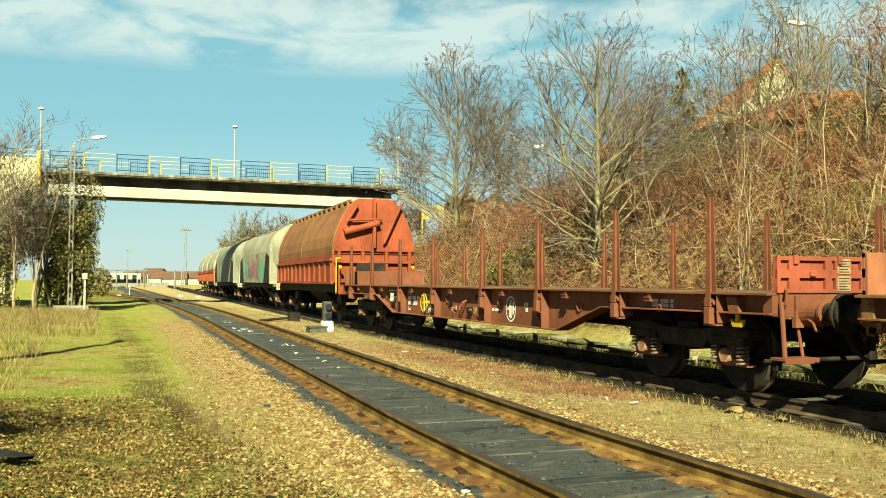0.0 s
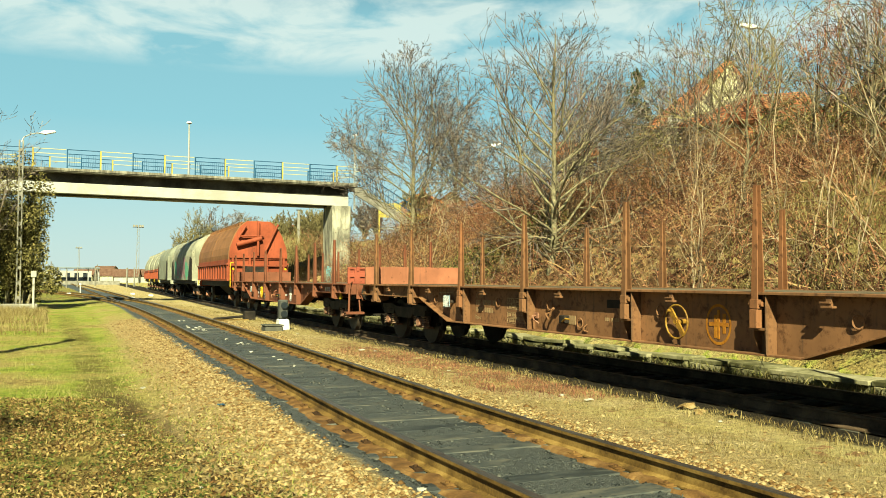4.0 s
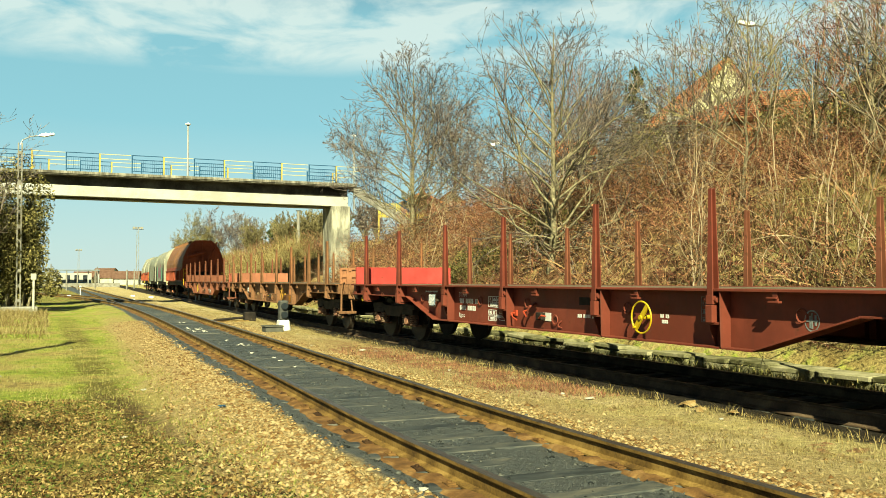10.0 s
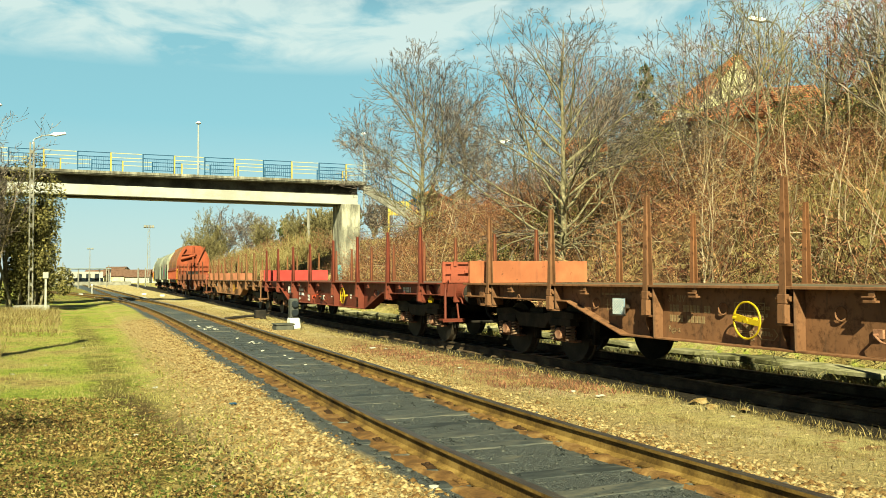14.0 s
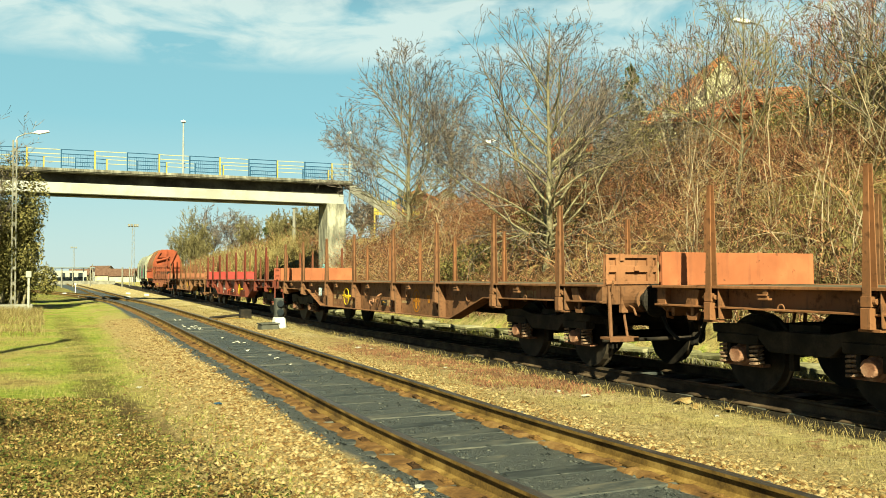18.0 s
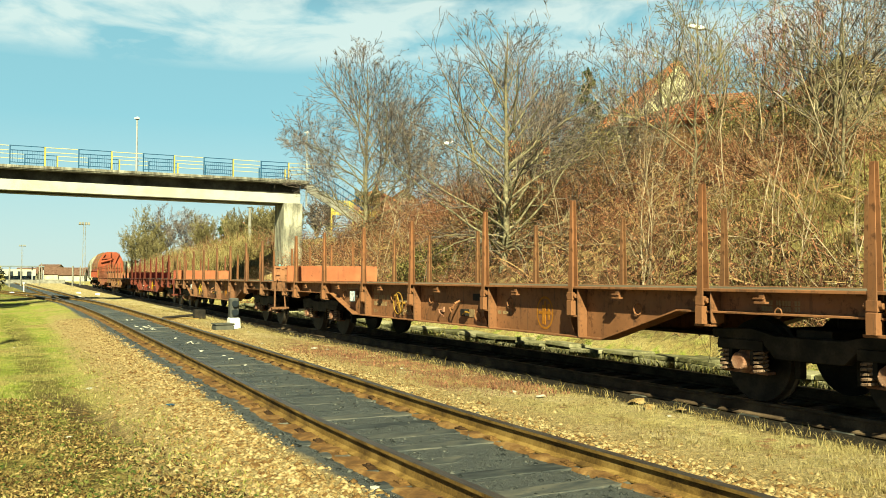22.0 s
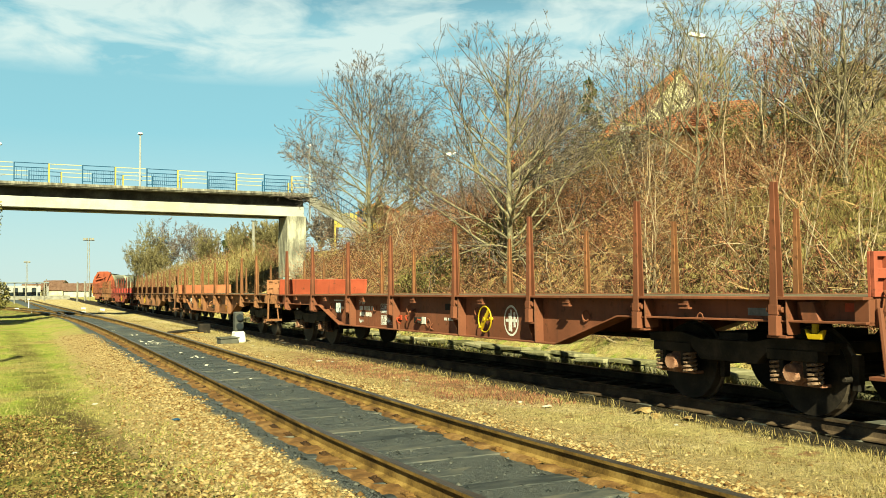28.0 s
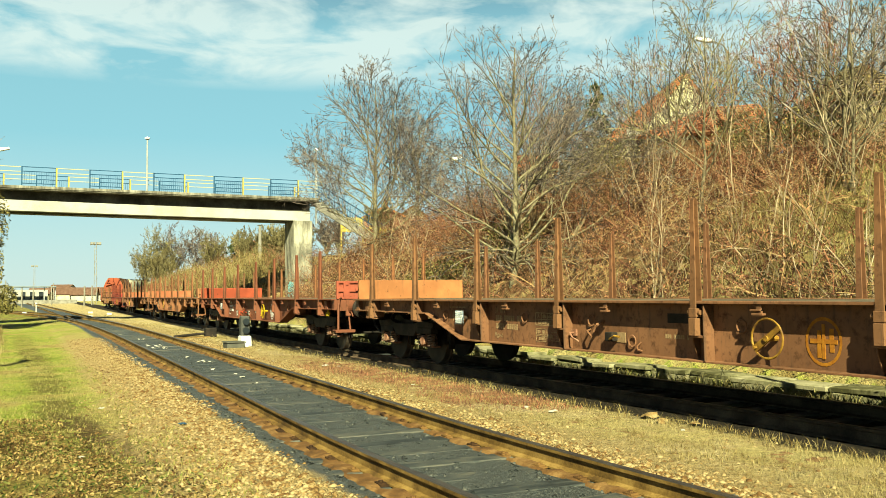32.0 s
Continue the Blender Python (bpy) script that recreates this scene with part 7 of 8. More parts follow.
def grow_limb(rnd, start, way, length, r0, r1, depth, out, twigs, thin, lift=0.05, wander=0.09, fork=0.75):
    """A limb that runs fairly straight, turns up at its tip and carries twigs along its outer part."""
    p, d = np.array(start, float), np.array(way, float)
    d /= np.linalg.norm(d)
    n = max(3, int(length / 0.28)) if depth > 0 else 2
    for k in range(n):
        d = d + wander * rnd.randn(3) + np.array([0, 0, lift])
        d /= np.linalg.norm(d)
        q = p + d * length / n
        a, b = r0 + (r1 - r0) * k / n, r0 + (r1 - r0) * (k + 1) / n
        out.append((p, q, max(thin, a), max(thin, b)))
        if depth > 0 and k >= n * 0.18:
            left = 1 - (k + 0.5) / n
            for _ in range(rnd.poisson(twigs)):
                grow_limb(rnd, p + (q - p) * rnd.rand(), offshoot(rnd, d, fork * (0.7 + 0.6 * rnd.rand())), length * (0.16 + 0.42 * left) * (0.6 + 0.7 * rnd.rand()), b * 0.6, thin, depth - 1, out, twigs, thin, lift, wander, fork)
        p = q


def spreading_tree(label, x, y, height, seed, radius=0.13, limbs=18, first=0.12, reach=0.62, thin=0.005, depth=3, twigs=1.0, low_way=0.55, top_way=1.5, lean=(0, 0), droop=0, trunk_mat=BAREBARK, twig_mat=GREYTWIG, group="bare trees on the bank", sides=3):
    """A leader with limbs that leave it all the way up; low_way and top_way: rise of the lowest and highest limbs."""
    rnd = np.random.RandomState(seed)
    ob = thing("bare_tree", label, "tree", group, at=pose(x, y, ground_z(x, y) - 0.1))
    segs, p, n = [], np.zeros(3), 12
    spine = [p]
    for k in range(n):
        q = p + np.array([lean[0] + 0.07 * rnd.randn(), lean[1] + 0.07 * rnd.randn(), 1.0]) * height * 0.93 / n
        a, b = radius * (1 - 0.88 * k / n), radius * (1 - 0.88 * (k + 1) / n)
        segs.append((p, q, a, b))
        spine.append(q)
        p = q
    for i in range(limbs):
        f = first + (0.93 - first) * ((i + rnd.rand()) / limbs) ** 1.25
        k = min(n - 1, int(f * n))
        at = spine[k] + (spine[k + 1] - spine[k]) * (f * n - k)
        az = 2.4 * i + 0.5 * rnd.randn()
        rise = low_way + (top_way - low_way) * f
        r = radius * (1 - 0.88 * f)
        grow_limb(rnd, at, (math.cos(az), math.sin(az), rise), height * (reach * (1 - f) + 0.17) * (0.75 + 0.45 * rnd.rand()), min(r * 0.62, 0.040), thin, depth, segs, twigs, thin, 0.022)
    for i in range(droop):
        az = 2.4 * i + rnd.rand()
        grow_limb(rnd, spine[2] * (0.4 + 0.5 * rnd.rand()), (math.cos(az), math.sin(az), 0.25), height * 0.36 * (0.7 + 0.5 * rnd.rand()), 0.03, thin, depth - 1, segs, twigs, thin, -0.06, 0.12)
    big = [q for q in segs if q[2] > 0.016]
    small = [q for q in segs if q[2] <= 0.016]
    part("trunk", limbs_mesh("trunk", big, 6), trunk_mat, ob, "grey-green trunk and limbs lit by the sun")
    part("crown", limbs_mesh("crown", small, sides), twig_mat, ob, "open crown of fine bare twigs")
    return ob


spreading_tree("large bare tree with pale forked limbs above the train", 13.25, 21.8, 7.5, 11, radius=0.115, limbs=34, first=0.10, reach=0.64, thin=0.0056, twigs=1.27, low_way=0.42, top_way=1.5, droop=14, trunk_mat=BARK)
spreading_tree("wide bare tree with a rounded crown beside the bridge", 16.3, 39.8, 9.4, 27, radius=0.13, limbs=32, first=0.08, reach=0.66, thin=0.0085, twigs=1.12, low_way=0.45, top_way=1.8, droop=10, trunk_mat=BARK)
spreading_tree("slender bare tree behind the bridge steps", 21.5, 46.0, 8.0, 29, radius=0.11, limbs=20, reach=0.5, thin=0.0085, twigs=1.1, low_way=0.9, top_way=2.2)
rnd = np.random.RandomState(301)
THIN_SPOTS = [(17.5, 25.5), (19.0, 29.0), (22.0, 34.5), (18.5, 21.0), (21.5, 16.5), (26.5, 24.0), (20.8, 13.8), (26, 38), (18, 33), (16.5, 17.5),
              (28.2, 36.2), (27.0, 32.0), (25.0, 29.0), (23.0, 26.0), (26.8, 26.6), (28.4, 25.0), (22.6, 14.6), (31.0, 34.0), (24.0, 36.0), (20.6, 36.5), (21.0, 31.5), (19.6, 24.2), (21.6, 20.2),
              (18.2, 14.5), (19.5, 16.0), (24.5, 20.5), (17.0, 13.4), (21.0, 19.5), (33.5, 29.8), (34.5, 31.5), (36.0, 33.5), (33.0, 27.0), (36.5, 30.5), (34.5, 26.0), (39.0, 36.5), (40.0, 39.0), (38.0, 33.0), (20.2, 16.8), (29.8, 31.0), (30.5, 28.0), (31.8, 25.2), (24.6, 25.4), (29.6, 24.6), (32.6, 35.0), (28.8, 18.6), (30.6, 20.8)]
for i, (x, y) in enumerate(THIN_SPOTS):
    h = 4.4 + 2.6 * rnd.rand()
    tone = (GREYTWIG, GREYTWIG, REDTWIG, GREYTWIG, OLIVE)[i % 5]
    spreading_tree("thin bare tree with fine brown twigs on top of the bank", x, y, h, 50 + i, radius=0.05, limbs=15, first=0.15, reach=0.52, thin=0.005, depth=3, twigs=1.2, low_way=0.9, top_way=2.0, lean=(0.1 * rnd.randn(), 0.1 * rnd.randn()), twig_mat=tone, sides=1)


def saplings(name, label, spots, mat, seed, hmin, hmax, r=0.017):
    rnd = np.random.RandomState(seed)
    for x, y in spots:
        z = ground_z(x, y) - 0.05
        ob = thing(name, label, "sapling", "saplings on the bank", at=pose(x, y, z))
        for _ in range(rnd.randint(2, 4)):
            segs = []
            h = hmin + (hmax - hmin) * rnd.rand()
            w = np.array([rnd.randn() * 0.2, rnd.randn() * 0.2, 1.0])
            branches(rnd, np.array([rnd.randn() * 0.12, rnd.randn() * 0.12, 0]), w, h, r * (0.7 + 0.8 * rnd.rand()), 2, 0.42, 9, segs, 0.22, 0.16, (0, 2), 0.30, 0.0035)
            part("stem", limbs_mesh("stem", segs, 4), mat, ob, "pale crooked stem")


rnd = np.random.RandomState(77)
spots = [(rnd.uniform(12.4, 17.5), rnd.uniform(6.5, 17.5)) for _ in range(15)] + [(rnd.uniform(13, 18), rnd.uniform(18, 33)) for _ in range(10)]
saplings("sapling", "thin pale bare sapling growing out of the brambles", spots, PALETWIG, 4, 2.4, 5.0, 0.015)


def shrubs():
    """Dense bushes of fine shoots, each its own clump."""
    rnd = np.random.RandomState(404)
    tones = ((REDTWIG, "reddish-brown leafless shrub on the bank"), (OLIVE, "olive-green leafless shrub on the bank"), (TWIG, "brown leafless shrub on the bank"))
    for k in range(64):
        y = 13 + 30 * rnd.rand()
        x = train_x(y) + HILL_TOE + 3.0 + 14 * rnd.rand()
        if x > 24:
            continue
        high = x - train_x(y) > 10
        mt, lab = tones[1 if (high and rnd.rand() < 0.6) else (0 if rnd.rand() < 0.6 else 2)]
        ob = thing("shrub", lab, "shrub", "shrubs on the bank", at=pose(x, y, ground_z(x, y) - 0.1))
        for _ in range(9):
            segs = []
            h = (0.8 + 1.0 * rnd.rand()) if x > 19 else (1.1 + 1.5 * rnd.rand())
            w = np.array([rnd.randn() * 0.5, rnd.randn() * 0.5, 1.0])
            branches(rnd, np.array([rnd.randn() * 0.35, rnd.randn() * 0.35, 0]), w, h, 0.011, 2, 0.55, 6, segs, 0.05, 0.25, (1, 2), 0.42, 0.0048)
            part("shoot", limbs_mesh("shoot", segs, 1), mt, ob)


shrubs()


def bank_scrub():
    """Brambles, dead stalks and leaves all over the bank."""
    rnd = np.random.RandomState(31)
    segs, red, pale, leaf = [], [], [], []
    for k in range(20000):
        y = 4 + 45 * rnd.rand() ** 1.15
        toe = train_x(y) + HILL_TOE
        d = 0.45 + 13 * rnd.rand() ** 1.35
        x = toe + d
        if y < 13.0 + noise.noise((x, y, 2.0)) and x > 13.0 + 0.25 * (y - 9) and rnd.rand() < 0.75:
            continue
        if noise.noise((x * 0.55, y * 0.55, 11.0)) < -0.12 and rnd.rand() < 0.7:
            continue
        z = ground_z(x, y)
        w = np.array([rnd.randn() * 0.7 - 0.25, rnd.randn() * 0.7, 0.35 + 1.1 * rnd.rand()])
        w /= np.linalg.norm(w)
        p = np.array([x, y, z])
        ln = (0.5 + 1.6 * rnd.rand()) / 4
        r = 0.004 + 0.007 * rnd.rand() ** 2
        sag = 0.1 + 0.4 * rnd.rand()
        bucket = segs if rnd.rand() < 0.42 else (red if rnd.rand() < 0.88 else pale)
        for j in range(4):
            q = p + w * ln
            bucket.append((p, q, r, r * 0.75))
            w = w + np.array([rnd.randn() * 0.25, rnd.randn() * 0.25, -sag * 0.5])
            w /= np.linalg.norm(w)
            for _ in range(3):
                if rnd.rand() < 0.55:
                    leaf.append(q + rnd.randn(3) * 0.10)
            p, r = q, r * 0.75
    for k in range(300):
        y = 5 + 38 * rnd.rand() ** 1.1
        x = train_x(y) + HILL_TOE + 0.3 + 8 * rnd.rand() ** 1.2
        branches(rnd, np.array([x, y, ground_z(x, y)]), np.array([rnd.randn() * 0.8 - 0.3, rnd.randn() * 0.9, 0.9]), 1.2 + 1.8 * rnd.rand(), 0.010 + 0.008 * rnd.rand(), 1, 0.5, 6, pale if rnd.rand() < 0.6 else segs, -0.5, 0.22, (0, 2), 0.4, 0.004)
    ob = thing("bramble_scrub", "tangled brown brambles and dead stalks on the bank", "scrub", kind="stuff")
    for name, b, m in (("stalks", segs, TWIG), ("stalks", red, REDTWIG), ("stalks", pale, PALETWIG)):
        tagged(part(name, limbs_mesh(name, b, 1 if m is not PALETWIG else 3), m, ob), kind="stuff")
    L = np.array(leaf)
    tagged(part("leaves", leaves_mesh("leaves", L, 0.027, 5), DRYLEAF, ob, "withered brown leaves"), kind="stuff")
    # low bushes of fine upright shoots further along the line
    segs, red, straw = [], [], []
    for k in range(7600):
        y = 44 + 88 * rnd.rand()
        toe = train_x(y) + HILL_TOE
        x = toe - 0.4 + 9 * rnd.rand() ** 1.4
        if 40 < y < 62 and x < 19.0:
            continue
        z = ground_z(x, y)
        h = 0.45 + 1.1 * rnd.rand() ** 1.5
        w = np.array([rnd.randn() * 0.3, rnd.randn() * 0.3, 1.0])
        p = np.array([x, y, z - 0.1])
        patch = noise.noise((x * 0.16, y * 0.10, 4.0)) + 0.25 * rnd.randn()
        tone = straw if patch > -0.02 else (red if patch < -0.22 else segs)
        for j in range(3):
            q = p + w * h / 3
            tone.append((p, q, 0.022 - 0.006 * j, 0.016 - 0.005 * j))
            for _ in range(2):
                e = rnd.randn(3) * 0.35 + np.array([0, 0, 0.25])
                tone.append((q, q + e, 0.010, 0.006))
            w = w + rnd.randn(3) * 0.2
            p = q
    ob = thing("shrub_thicket", "golden dead grass and reddish leafless thicket along the line", "shrubs", kind="stuff")
    tagged(part("shoots", limbs_mesh("shoots", segs, 1), OLIVE, ob), kind="stuff")
    tagged(part("shoots", limbs_mesh("shoots", red, 1), REDTWIG, ob), kind="stuff")
    tagged(part("shoots", limbs_mesh("shoots", straw, 1), DRYGRASS, ob, "golden dead grass"), kind="stuff")


bank_scrub()


def fir(x, y, h, seed):
    rnd = np.random.RandomState(seed)
    z = ground_z(x, y) - 0.1
    ob = thing("fir_tree", "dark green fir tree among the bare trees", "tree", at=pose(x, y, z))
    part("trunk", limbs_mesh("trunk", [(np.zeros(3), np.array([0, 0, h]), 0.14, 0.02)], 6), BARK, ob)
    P = []
    for b in range(58):
        u = (b + rnd.rand()) / 58
        zz = h * (1 - u * 0.92)
        a = rnd.rand() * 6.283
        reach = (0.3 + 3.0 * u) * (0.6 + 0.6 * rnd.rand())
        for k in range(int(40 + 110 * u)):
            q = rnd.rand() ** 0.8
            side = 0.22 * (1 - q) * rnd.randn() * reach
            P.append((reach * q * math.cos(a) - side * math.sin(a), reach * q * math.sin(a) + side * math.cos(a), zz - 0.35 * reach * q * q + 0.10 * rnd.randn() + 0.12 * q))
    part("crown", leaves_mesh("crown", np.array(P), 0.11, seed), FIR, ob, "dark needled boughs")


def utility_pole(x, y, h):
    z = ground_z(x, y)
    ob = thing("utility_pole", "wooden utility pole with a lamp head beside the path", "pole", at=pose(x, y, z))
    s = Shape()
    s.rod((0, 0, -0.3), (0, 0, h), 0.20, 0.14, 12)
    part("pole", s, BARK, ob)
    s = Shape()
    s.box((-0.12, -0.1, h), (0.12, 0.45, h + 0.16))
    part("lamp_head", s, LAMPWHITE, ob, "white lamp head", bevel=0.03)


utility_pole(-5.66, 10.2, 11.2)
fir(33.0, 44.2, 8.6, 3)


def leafy_clump(name, label, spots, mat, size, count, seed, category="bush"):
    """Uneven evergreen mass made of many small leaves on a few stems."""
    rnd = np.random.RandomState(seed)
    for x, y, z, rx, ry, rz in spots:
        ob = thing(name, label, category, at=pose(x, y, z))
        P = []
        lobes = [(rnd.randn(3) * np.array([rx, ry, rz]) * 0.42, 0.35 + 0.35 * rnd.rand()) for _ in range(16)]
        for _ in range(count):
            c, q = lobes[rnd.randint(16)]
            v = rnd.randn(3)
            v /= np.linalg.norm(v)
            P.append(c + v * np.array([rx, ry, rz]) * q * rnd.rand() ** 0.33)
        P = np.array(P)
        part("crown", leaves_mesh("crown", P, size, seed), mat, ob, "dense small evergreen leaves")
        segs = []
        for _ in range(5):
            segs.append((np.array([rnd.randn() * 0.3, rnd.randn() * 0.3, -z - 0.3]), np.array([rnd.randn() * rx * 0.4, rnd.randn() * ry * 0.4, rz * 0.4]), 0.09, 0.03))
        part("trunk", limbs_mesh("trunk", segs, 5), BARK, ob)


leafy_clump("evergreen_bush", "ivy-green bush under the bridge end", [(-2.5, 50.6, 4.1, 1.9, 1.4, 2.3), (-1.15, 51.0, 3.5, 1.25, 1.2, 2.3), (-4.9, 50.3, 2.9, 2.0, 1.4, 2.5), (-1.2, 50.4, 1.6, 1.2, 1.2, 1.6)], EVERGREEN, 0.075, 12000, 6)
# Unseen bushes added left of the view to throw shade on the litter.
leafy_clump("shade_bush", "leafy bush outside the view, added to cast a patch of shade", [(-2.5, 7.0, 2.3, 0.7, 0.7, 0.75), (-3.4, 7.7, 2.4, 0.9, 0.8, 0.85), (-4.4, 8.1, 2.3, 0.9, 0.8, 0.85)], EVERGREEN, 0.05, 2200, 16)
rnd = np.random.RandomState(8)
leafy_clump("ivy_bush", "olive-green ivy bush on top of the bank", [(x, y, ground_z(x, y) + 0.9, 1.3 * r, 1.3 * r, 1.05 * r) for x, y, r in ((27.8, 36.5, 1.3), (26.2, 34.2, 1.4), (24.5, 32.6, 1.2), (28.6, 33.6, 1.1), (26.6, 30.6, 0.9), (30.2, 39.6, 1.5), (27.2, 26.2, 1.0), (26.6, 22.8, 1.0))], EVERGREEN, 0.06, 4200, 26)
leafy_clump("ivy_bush", "dark tangled evergreen bush below the large bare tree", [(x, y, ground_z(x, y) + 0.4, 1.0, 1.2, 0.7) for x, y in ((13.3, 25.2), (13.6, 27.6), (14.6, 23.8))], EVERGREEN, 0.05, 3000, 36)
for i, (x, y, h) in enumerate(((-3.6, 47.5, 8.2), (-2.75, 48.2, 8.4), (-5.2, 46.5, 8.8))):
    bare_tree("thin bare tree beside the lamp pole", x, y, h, 90 + i, PALETWIG, GREYTWIG, forks=6, radius=0.08, low=0.2, group="bare trees by the bridge end", depth=3, kids=(1, 2), thin=0.008, shrink=0.45, open_=0.25, tips=1)
for i, (x, y, h, tone) in enumerate(((23.4, 150, 9.6, OLIVE), (21.6, 149, 7.4, OLIVE), (22.6, 146, 7.0, OLIVE), (26.5, 152, 9.4, GREYTWIG), (29.5, 146, 8.8, GREYTWIG), (27.5, 128, 6.4, OLIVE), (25.2, 118, 4.6, GREYTWIG), (26.2, 104, 4.6, OLIVE), (24.5, 88, 3.2, OLIVE), (24.2, 76, 3.0, OLIVE), (25.5, 70, 3.0, GREYTWIG), (27.5, 66, 3.8, OLIVE), (28, 80, 3.6, GREYTWIG), (22.3, 84, 3.2, OLIVE), (21.6, 76, 3.0, OLIVE), (23.2, 92, 3.4, OLIVE), (20.8, 70, 3.0, OLIVE), (23.6, 110, 4.0, OLIVE), (23.0, 80, 3.4, OLIVE), (24.6, 97, 3.2, OLIVE))):
    bare_tree("bushy bare tree beyond the bridge", x, y, h, 120 + i, BARK, tone, forks=9, radius=0.12, low=0.12, group="trees beyond the bridge", depth=3, kids=(1, 2), thin=0.02, open_=0.55, shrink=0.45, tips=2)
leafy_clump("ivy_tree", "ivy-covered tree beyond the bridge", [(23.6, 151, 6.8, 2.9, 2.4, 3.2)], EVERGREEN, 0.16, 2200, 9, "tree")
fir(26.0, 108, 4.2, 5)


# ---- grass, leaves and litter on the ground ----
def blades(name, label, mat, count, rule, h0, h1, seed, wide=0.006):
    rnd = np.random.RandomState(seed)
    P = np.array([rule(rnd) for _ in range(count)])
    Z = np.array([ground_z(x, y) for x, y in P])
    h = h0 + (h1 - h0) * rnd.rand(count) ** 1.5
    a = rnd.rand(count) * 6.283
    lean = 0.55 * rnd.randn(count, 2) * h[:, None]
    w = wide * (0.6 + 0.8 * rnd.rand(count))
    B = np.c_[P, Z - 0.01]
    side = np.c_[np.cos(a) * w, np.sin(a) * w, np.zeros(count)]
    mid = B + np.c_[lean * 0.35, h * 0.6]
    tip = B + np.c_[lean, h]
    V = np.stack([B - side, B + side, mid + side * 0.6, mid - side * 0.6, tip], 1).reshape(-1, 3)
    i = np.arange(count)[:, None] * 5
    F = np.concatenate([i + np.array([[0, 1, 2]]), i + np.array([[0, 2, 3]]), i + np.array([[3, 2, 4]])], 0)
    tagged(part(name, raw_mesh(name, V, F), mat), label, "grass", kind="stuff")


def patch_rule(x0, x1, y0, y1, bias=1.8, clump=0.42, scale=1.1, seed=0.0):
    def rule(rnd):
        while True:
            y = y0 + (y1 - y0) * rnd.rand() ** bias
            x = rnd.uniform(x0, x1)
            if x > near_x(y) - 1.75 and x < near_x(y) + 1.4:
                continue
            if abs(x - train_x(y)) < 1.35:
                continue
            if x < 2.55 - 0.16 * y and y < 12.6 and rnd.rand() < 0.8:
                continue
            if noise.noise((x * scale, y * scale, seed)) * 0.5 + 0.5 > clump + 0.15 * rnd.randn():
                return x, y
    return rule


blades("grass_blades", "short winter grass beside the path", GRASS, 64000, patch_rule(-6, 1.9, 5, 40, 1.6, 0.42), 0.015, 0.06, 1, 0.005)
blades("grass_blades", "straw-coloured dead grass on the verge", DRYGRASS, 16000, patch_rule(-7, 1.25, 5, 46, 1.4, 0.54, 0.8, 4.0), 0.015, 0.07, 2, 0.005)
blades("grass_blades", "long bleached grass in ragged tufts", DRYGRASS, 12000, patch_rule(-7, -1.0, 14, 48, 1.1, 0.58, 0.7, 14.0), 0.08, 0.34, 12, 0.006)
blades("grass_blades", "tall straw grass at the bridge end", DRYGRASS, 14000, patch_rule(-9, 0.2, 27, 48, 0.9, 0.45, 0.4, 9.0), 0.10, 0.36, 3, 0.009)
blades("grass_blades", "yellow-green grass on the open slope of the bank", GRASS, 2500, patch_rule(12.0, 19.5, 6, 14.5, 0.9, 0.35, 0.5, 21.0), 0.06, 0.22, 13, 0.008)
blades("grass_blades", "straw on the open slope of the bank", DRYGRASS, 20000, patch_rule(12.0, 20, 6, 16, 0.9, 0.40, 0.5, 25.0), 0.08, 0.35, 14, 0.007)
blades("grass_blades", "dead grass and weeds between the tracks", DRYGRASS, 30000, patch_rule(5.3, 7.3, 4, 50, 1.8, 0.52, 1.6, 6.0), 0.01, 0.06, 4, 0.004)
blades("grass_blades", "reddish dead weeds between the tracks", REDTWIG, 6000, patch_rule(5.4, 6.9, 9.5, 18, 1.2, 0.46, 0.8, 31.0), 0.02, 0.08, 15, 0.005)
blades("grass_blades", "tufts of weeds along the ballast edge", DRYGRASS, 3000, patch_rule(6.7, 7.35, 4, 40, 1.6, 0.52, 2.2, 8.0), 0.03, 0.15, 5, 0.004)
blades("grass_blades", "green grass beyond the train", GRASS, 1600, patch_rule(9.9, 10.85, 3, 40, 1.5, 0.35, 0.9, 2.0), 0.04, 0.2, 6, 0.008)
blades("grass_blades", "green weeds along the old cable trough", GRASS, 3500, patch_rule(10.45, 10.95, 3, 34, 1.5, 0.48, 1.8, 12.0), 0.06, 0.26, 17, 0.007)
blades("grass_blades", "straw grass beyond the train", DRYGRASS, 6000, patch_rule(9.9, 10.85, 3, 40, 1.5, 0.35, 0.9, 5.0), 0.04, 0.22, 7, 0.007)


def leaf_litter():
    rnd = np.random.RandomState(15)
    for mat, n, lab, cat, sd in ((LITTER, 50000, "fallen brown leaves in the grass", "leaves", 3.0), (GREENLEAF, 19000, "low green weeds among the fallen leaves", "weeds", 5.0)):
        P = []
        while len(P) < n:
            y = 4.6 + 8.2 * rnd.rand() ** 1.2
            x = -4.5 + 6.2 * rnd.rand()
            edge = 1.45 - 0.16 * (y - 5) + 0.2 * rnd.randn()
            if x < edge + 0.3 and noise.noise((x * 1.6, y * 1.6, sd)) > -0.25 + 0.2 * rnd.randn():
                P.append((x, y, ground_z(x, y) + 0.012 + 0.02 * rnd.rand()))
        name = "fallen_leaves" if mat is LITTER else "ground_weeds"
        tagged(part(name, leaves_mesh(name, np.array(P), 0.0175, 8, 0.35), mat), lab, cat, kind="stuff")


leaf_litter()


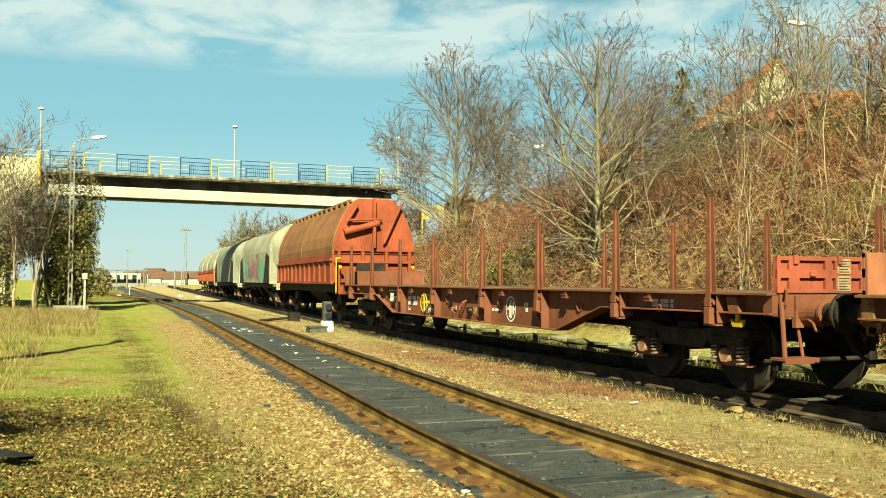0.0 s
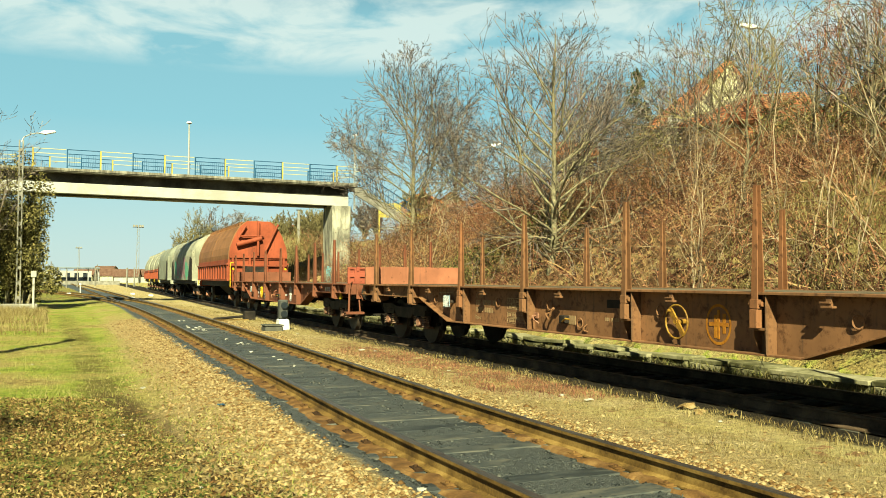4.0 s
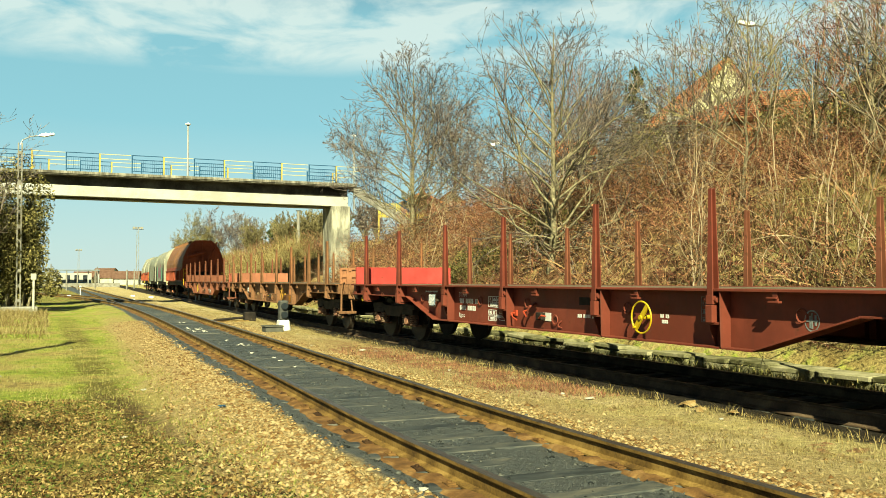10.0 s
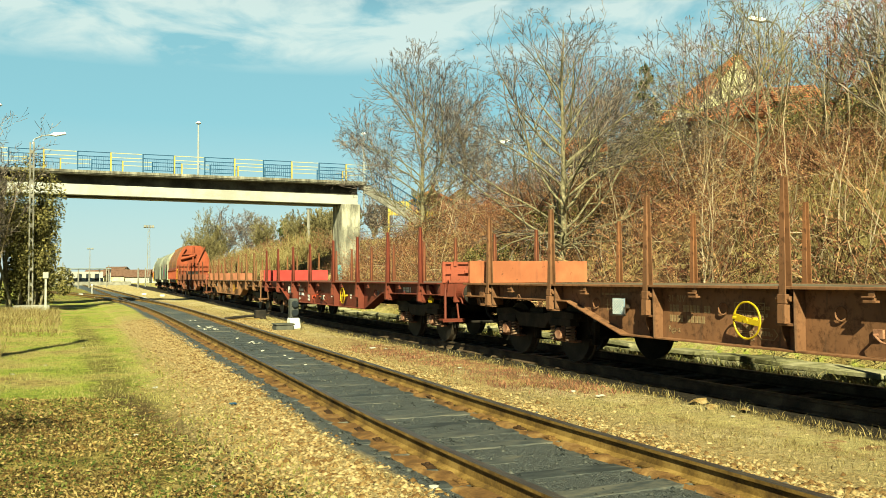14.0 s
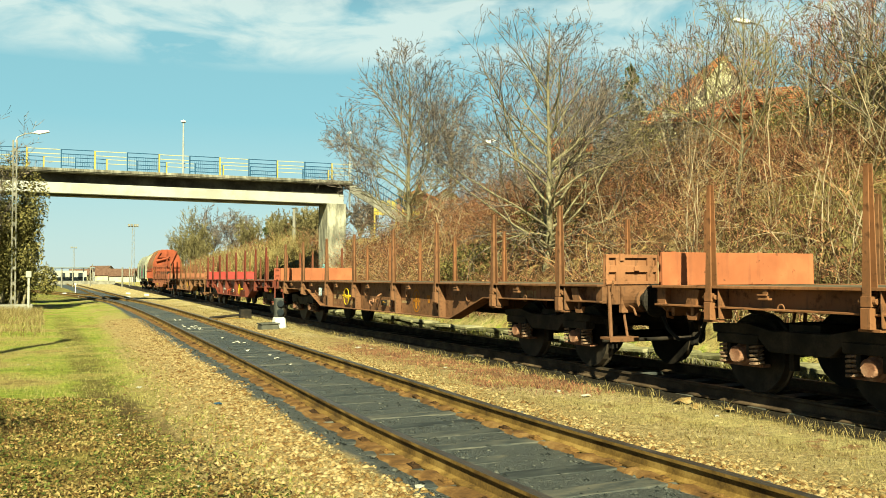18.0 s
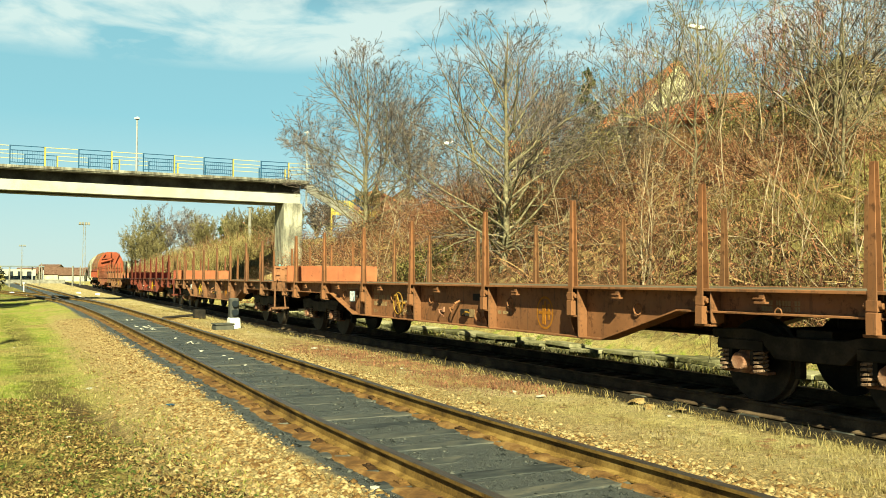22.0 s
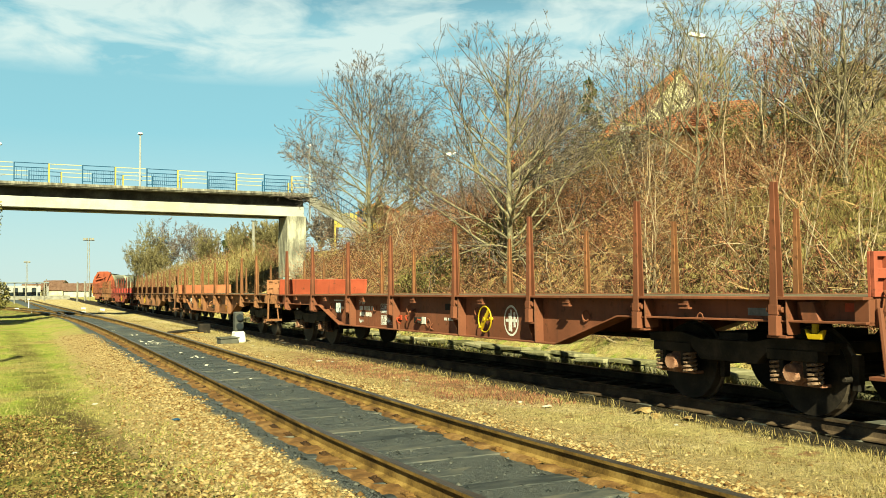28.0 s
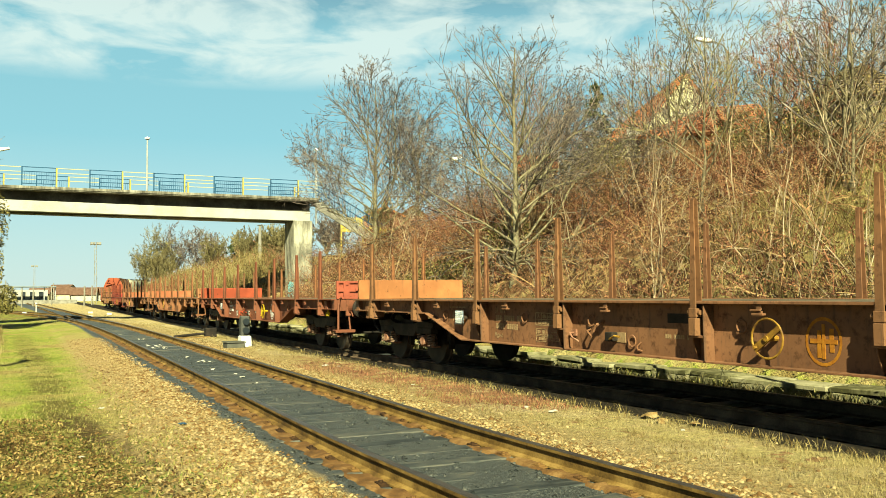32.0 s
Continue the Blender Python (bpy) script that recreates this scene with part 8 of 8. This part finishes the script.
def scraps():
    rnd = random.Random(21)
    def scrap(label, x, y, s, mat, cat="litter", name="litter"):
        z = ground_z(x, y)
        sh = Shape()
        n = 7
        vs = [(s * rnd.uniform(0.6, 1.1) * math.cos(6.283 * k / n), s * rnd.uniform(0.5, 1.0) * math.sin(6.283 * k / n), rnd.uniform(0.005, s * 0.5)) for k in range(n)]
        low = [(u, w, q - 0.008) for u, w, q in vs]
        sh.add(vs + [(0, 0, s * 0.5)] + low, [(k, (k + 1) % n, n) for k in range(n)] + [(k, n + 1 + k, n + 1 + (k + 1) % n, (k + 1) % n) for k in range(n)])
        tagged(part(name, sh, mat, at=pose(x, y, z + 0.005, 0, 0, rnd.uniform(0, 360))), label, cat, "scraps of litter")
    scrap("crumpled blue plastic wrapper on the ballast", 2.0, 10.9, 0.06, BLUEPAINT)
    scrap("crumpled white paper scrap on the gravel", 2.5, 5.85, 0.05, PALEWALL)
    scrap("crumpled white paper scrap on the grass strip", 6.35, 9.5, 0.07, PALEWALL)
    scrap("pale scrap of plastic on the grass strip", 5.95, 17.1, 0.08, PALEWALL)
    scrap("black rubber scrap lying on the leaves", -0.62, 8.55, 0.24, RUBBER)
    for _ in range(14):
        scrap("small white scrap between the rails", 4.30 + rnd.uniform(-0.26, 0.26), 27.5 + rnd.uniform(-1.0, 1.0), rnd.uniform(0.035, 0.065), PALEWALL)
    for x, y in ((4.18, 22.7), (4.28, 22.4), (4.17, 20.9), (4.26, 20.6), (4.07, 18.5), (4.03, 17.1), (4.14, 16.5), (4.60, 33.0), (4.5, 32.4), (4.4, 37.0)):
        for k in range(2):
            scrap("small white scrap between the rails", x + rnd.uniform(-0.12, 0.12), y + rnd.uniform(-0.1, 0.1), rnd.uniform(0.03, 0.06), PALEWALL)
    for _ in range(4):
        y = rnd.uniform(13, 30)
        scrap("small white scrap between the rails", near_x(y) + rnd.uniform(-0.5, 0.55), y, rnd.uniform(0.03, 0.07), PALEWALL)
    for _ in range(14):
        y = rnd.uniform(7, 26)
        scrap("small pale scrap of litter on the verge", rnd.choice([rnd.uniform(-1.5, 2.0), rnd.uniform(5.3, 7.0)]), y, rnd.uniform(0.025, 0.05), PALEWALL)
    for k, (x, y, s) in enumerate(((6.95, 8.35, 0.13), (6.85, 8.0, 0.11), (6.95, 7.6, 0.10))):
        scrap("flat pale stone at the edge of the ballast", x, y, s, STONE, "stone", "stone_slab")


scraps()

motions()
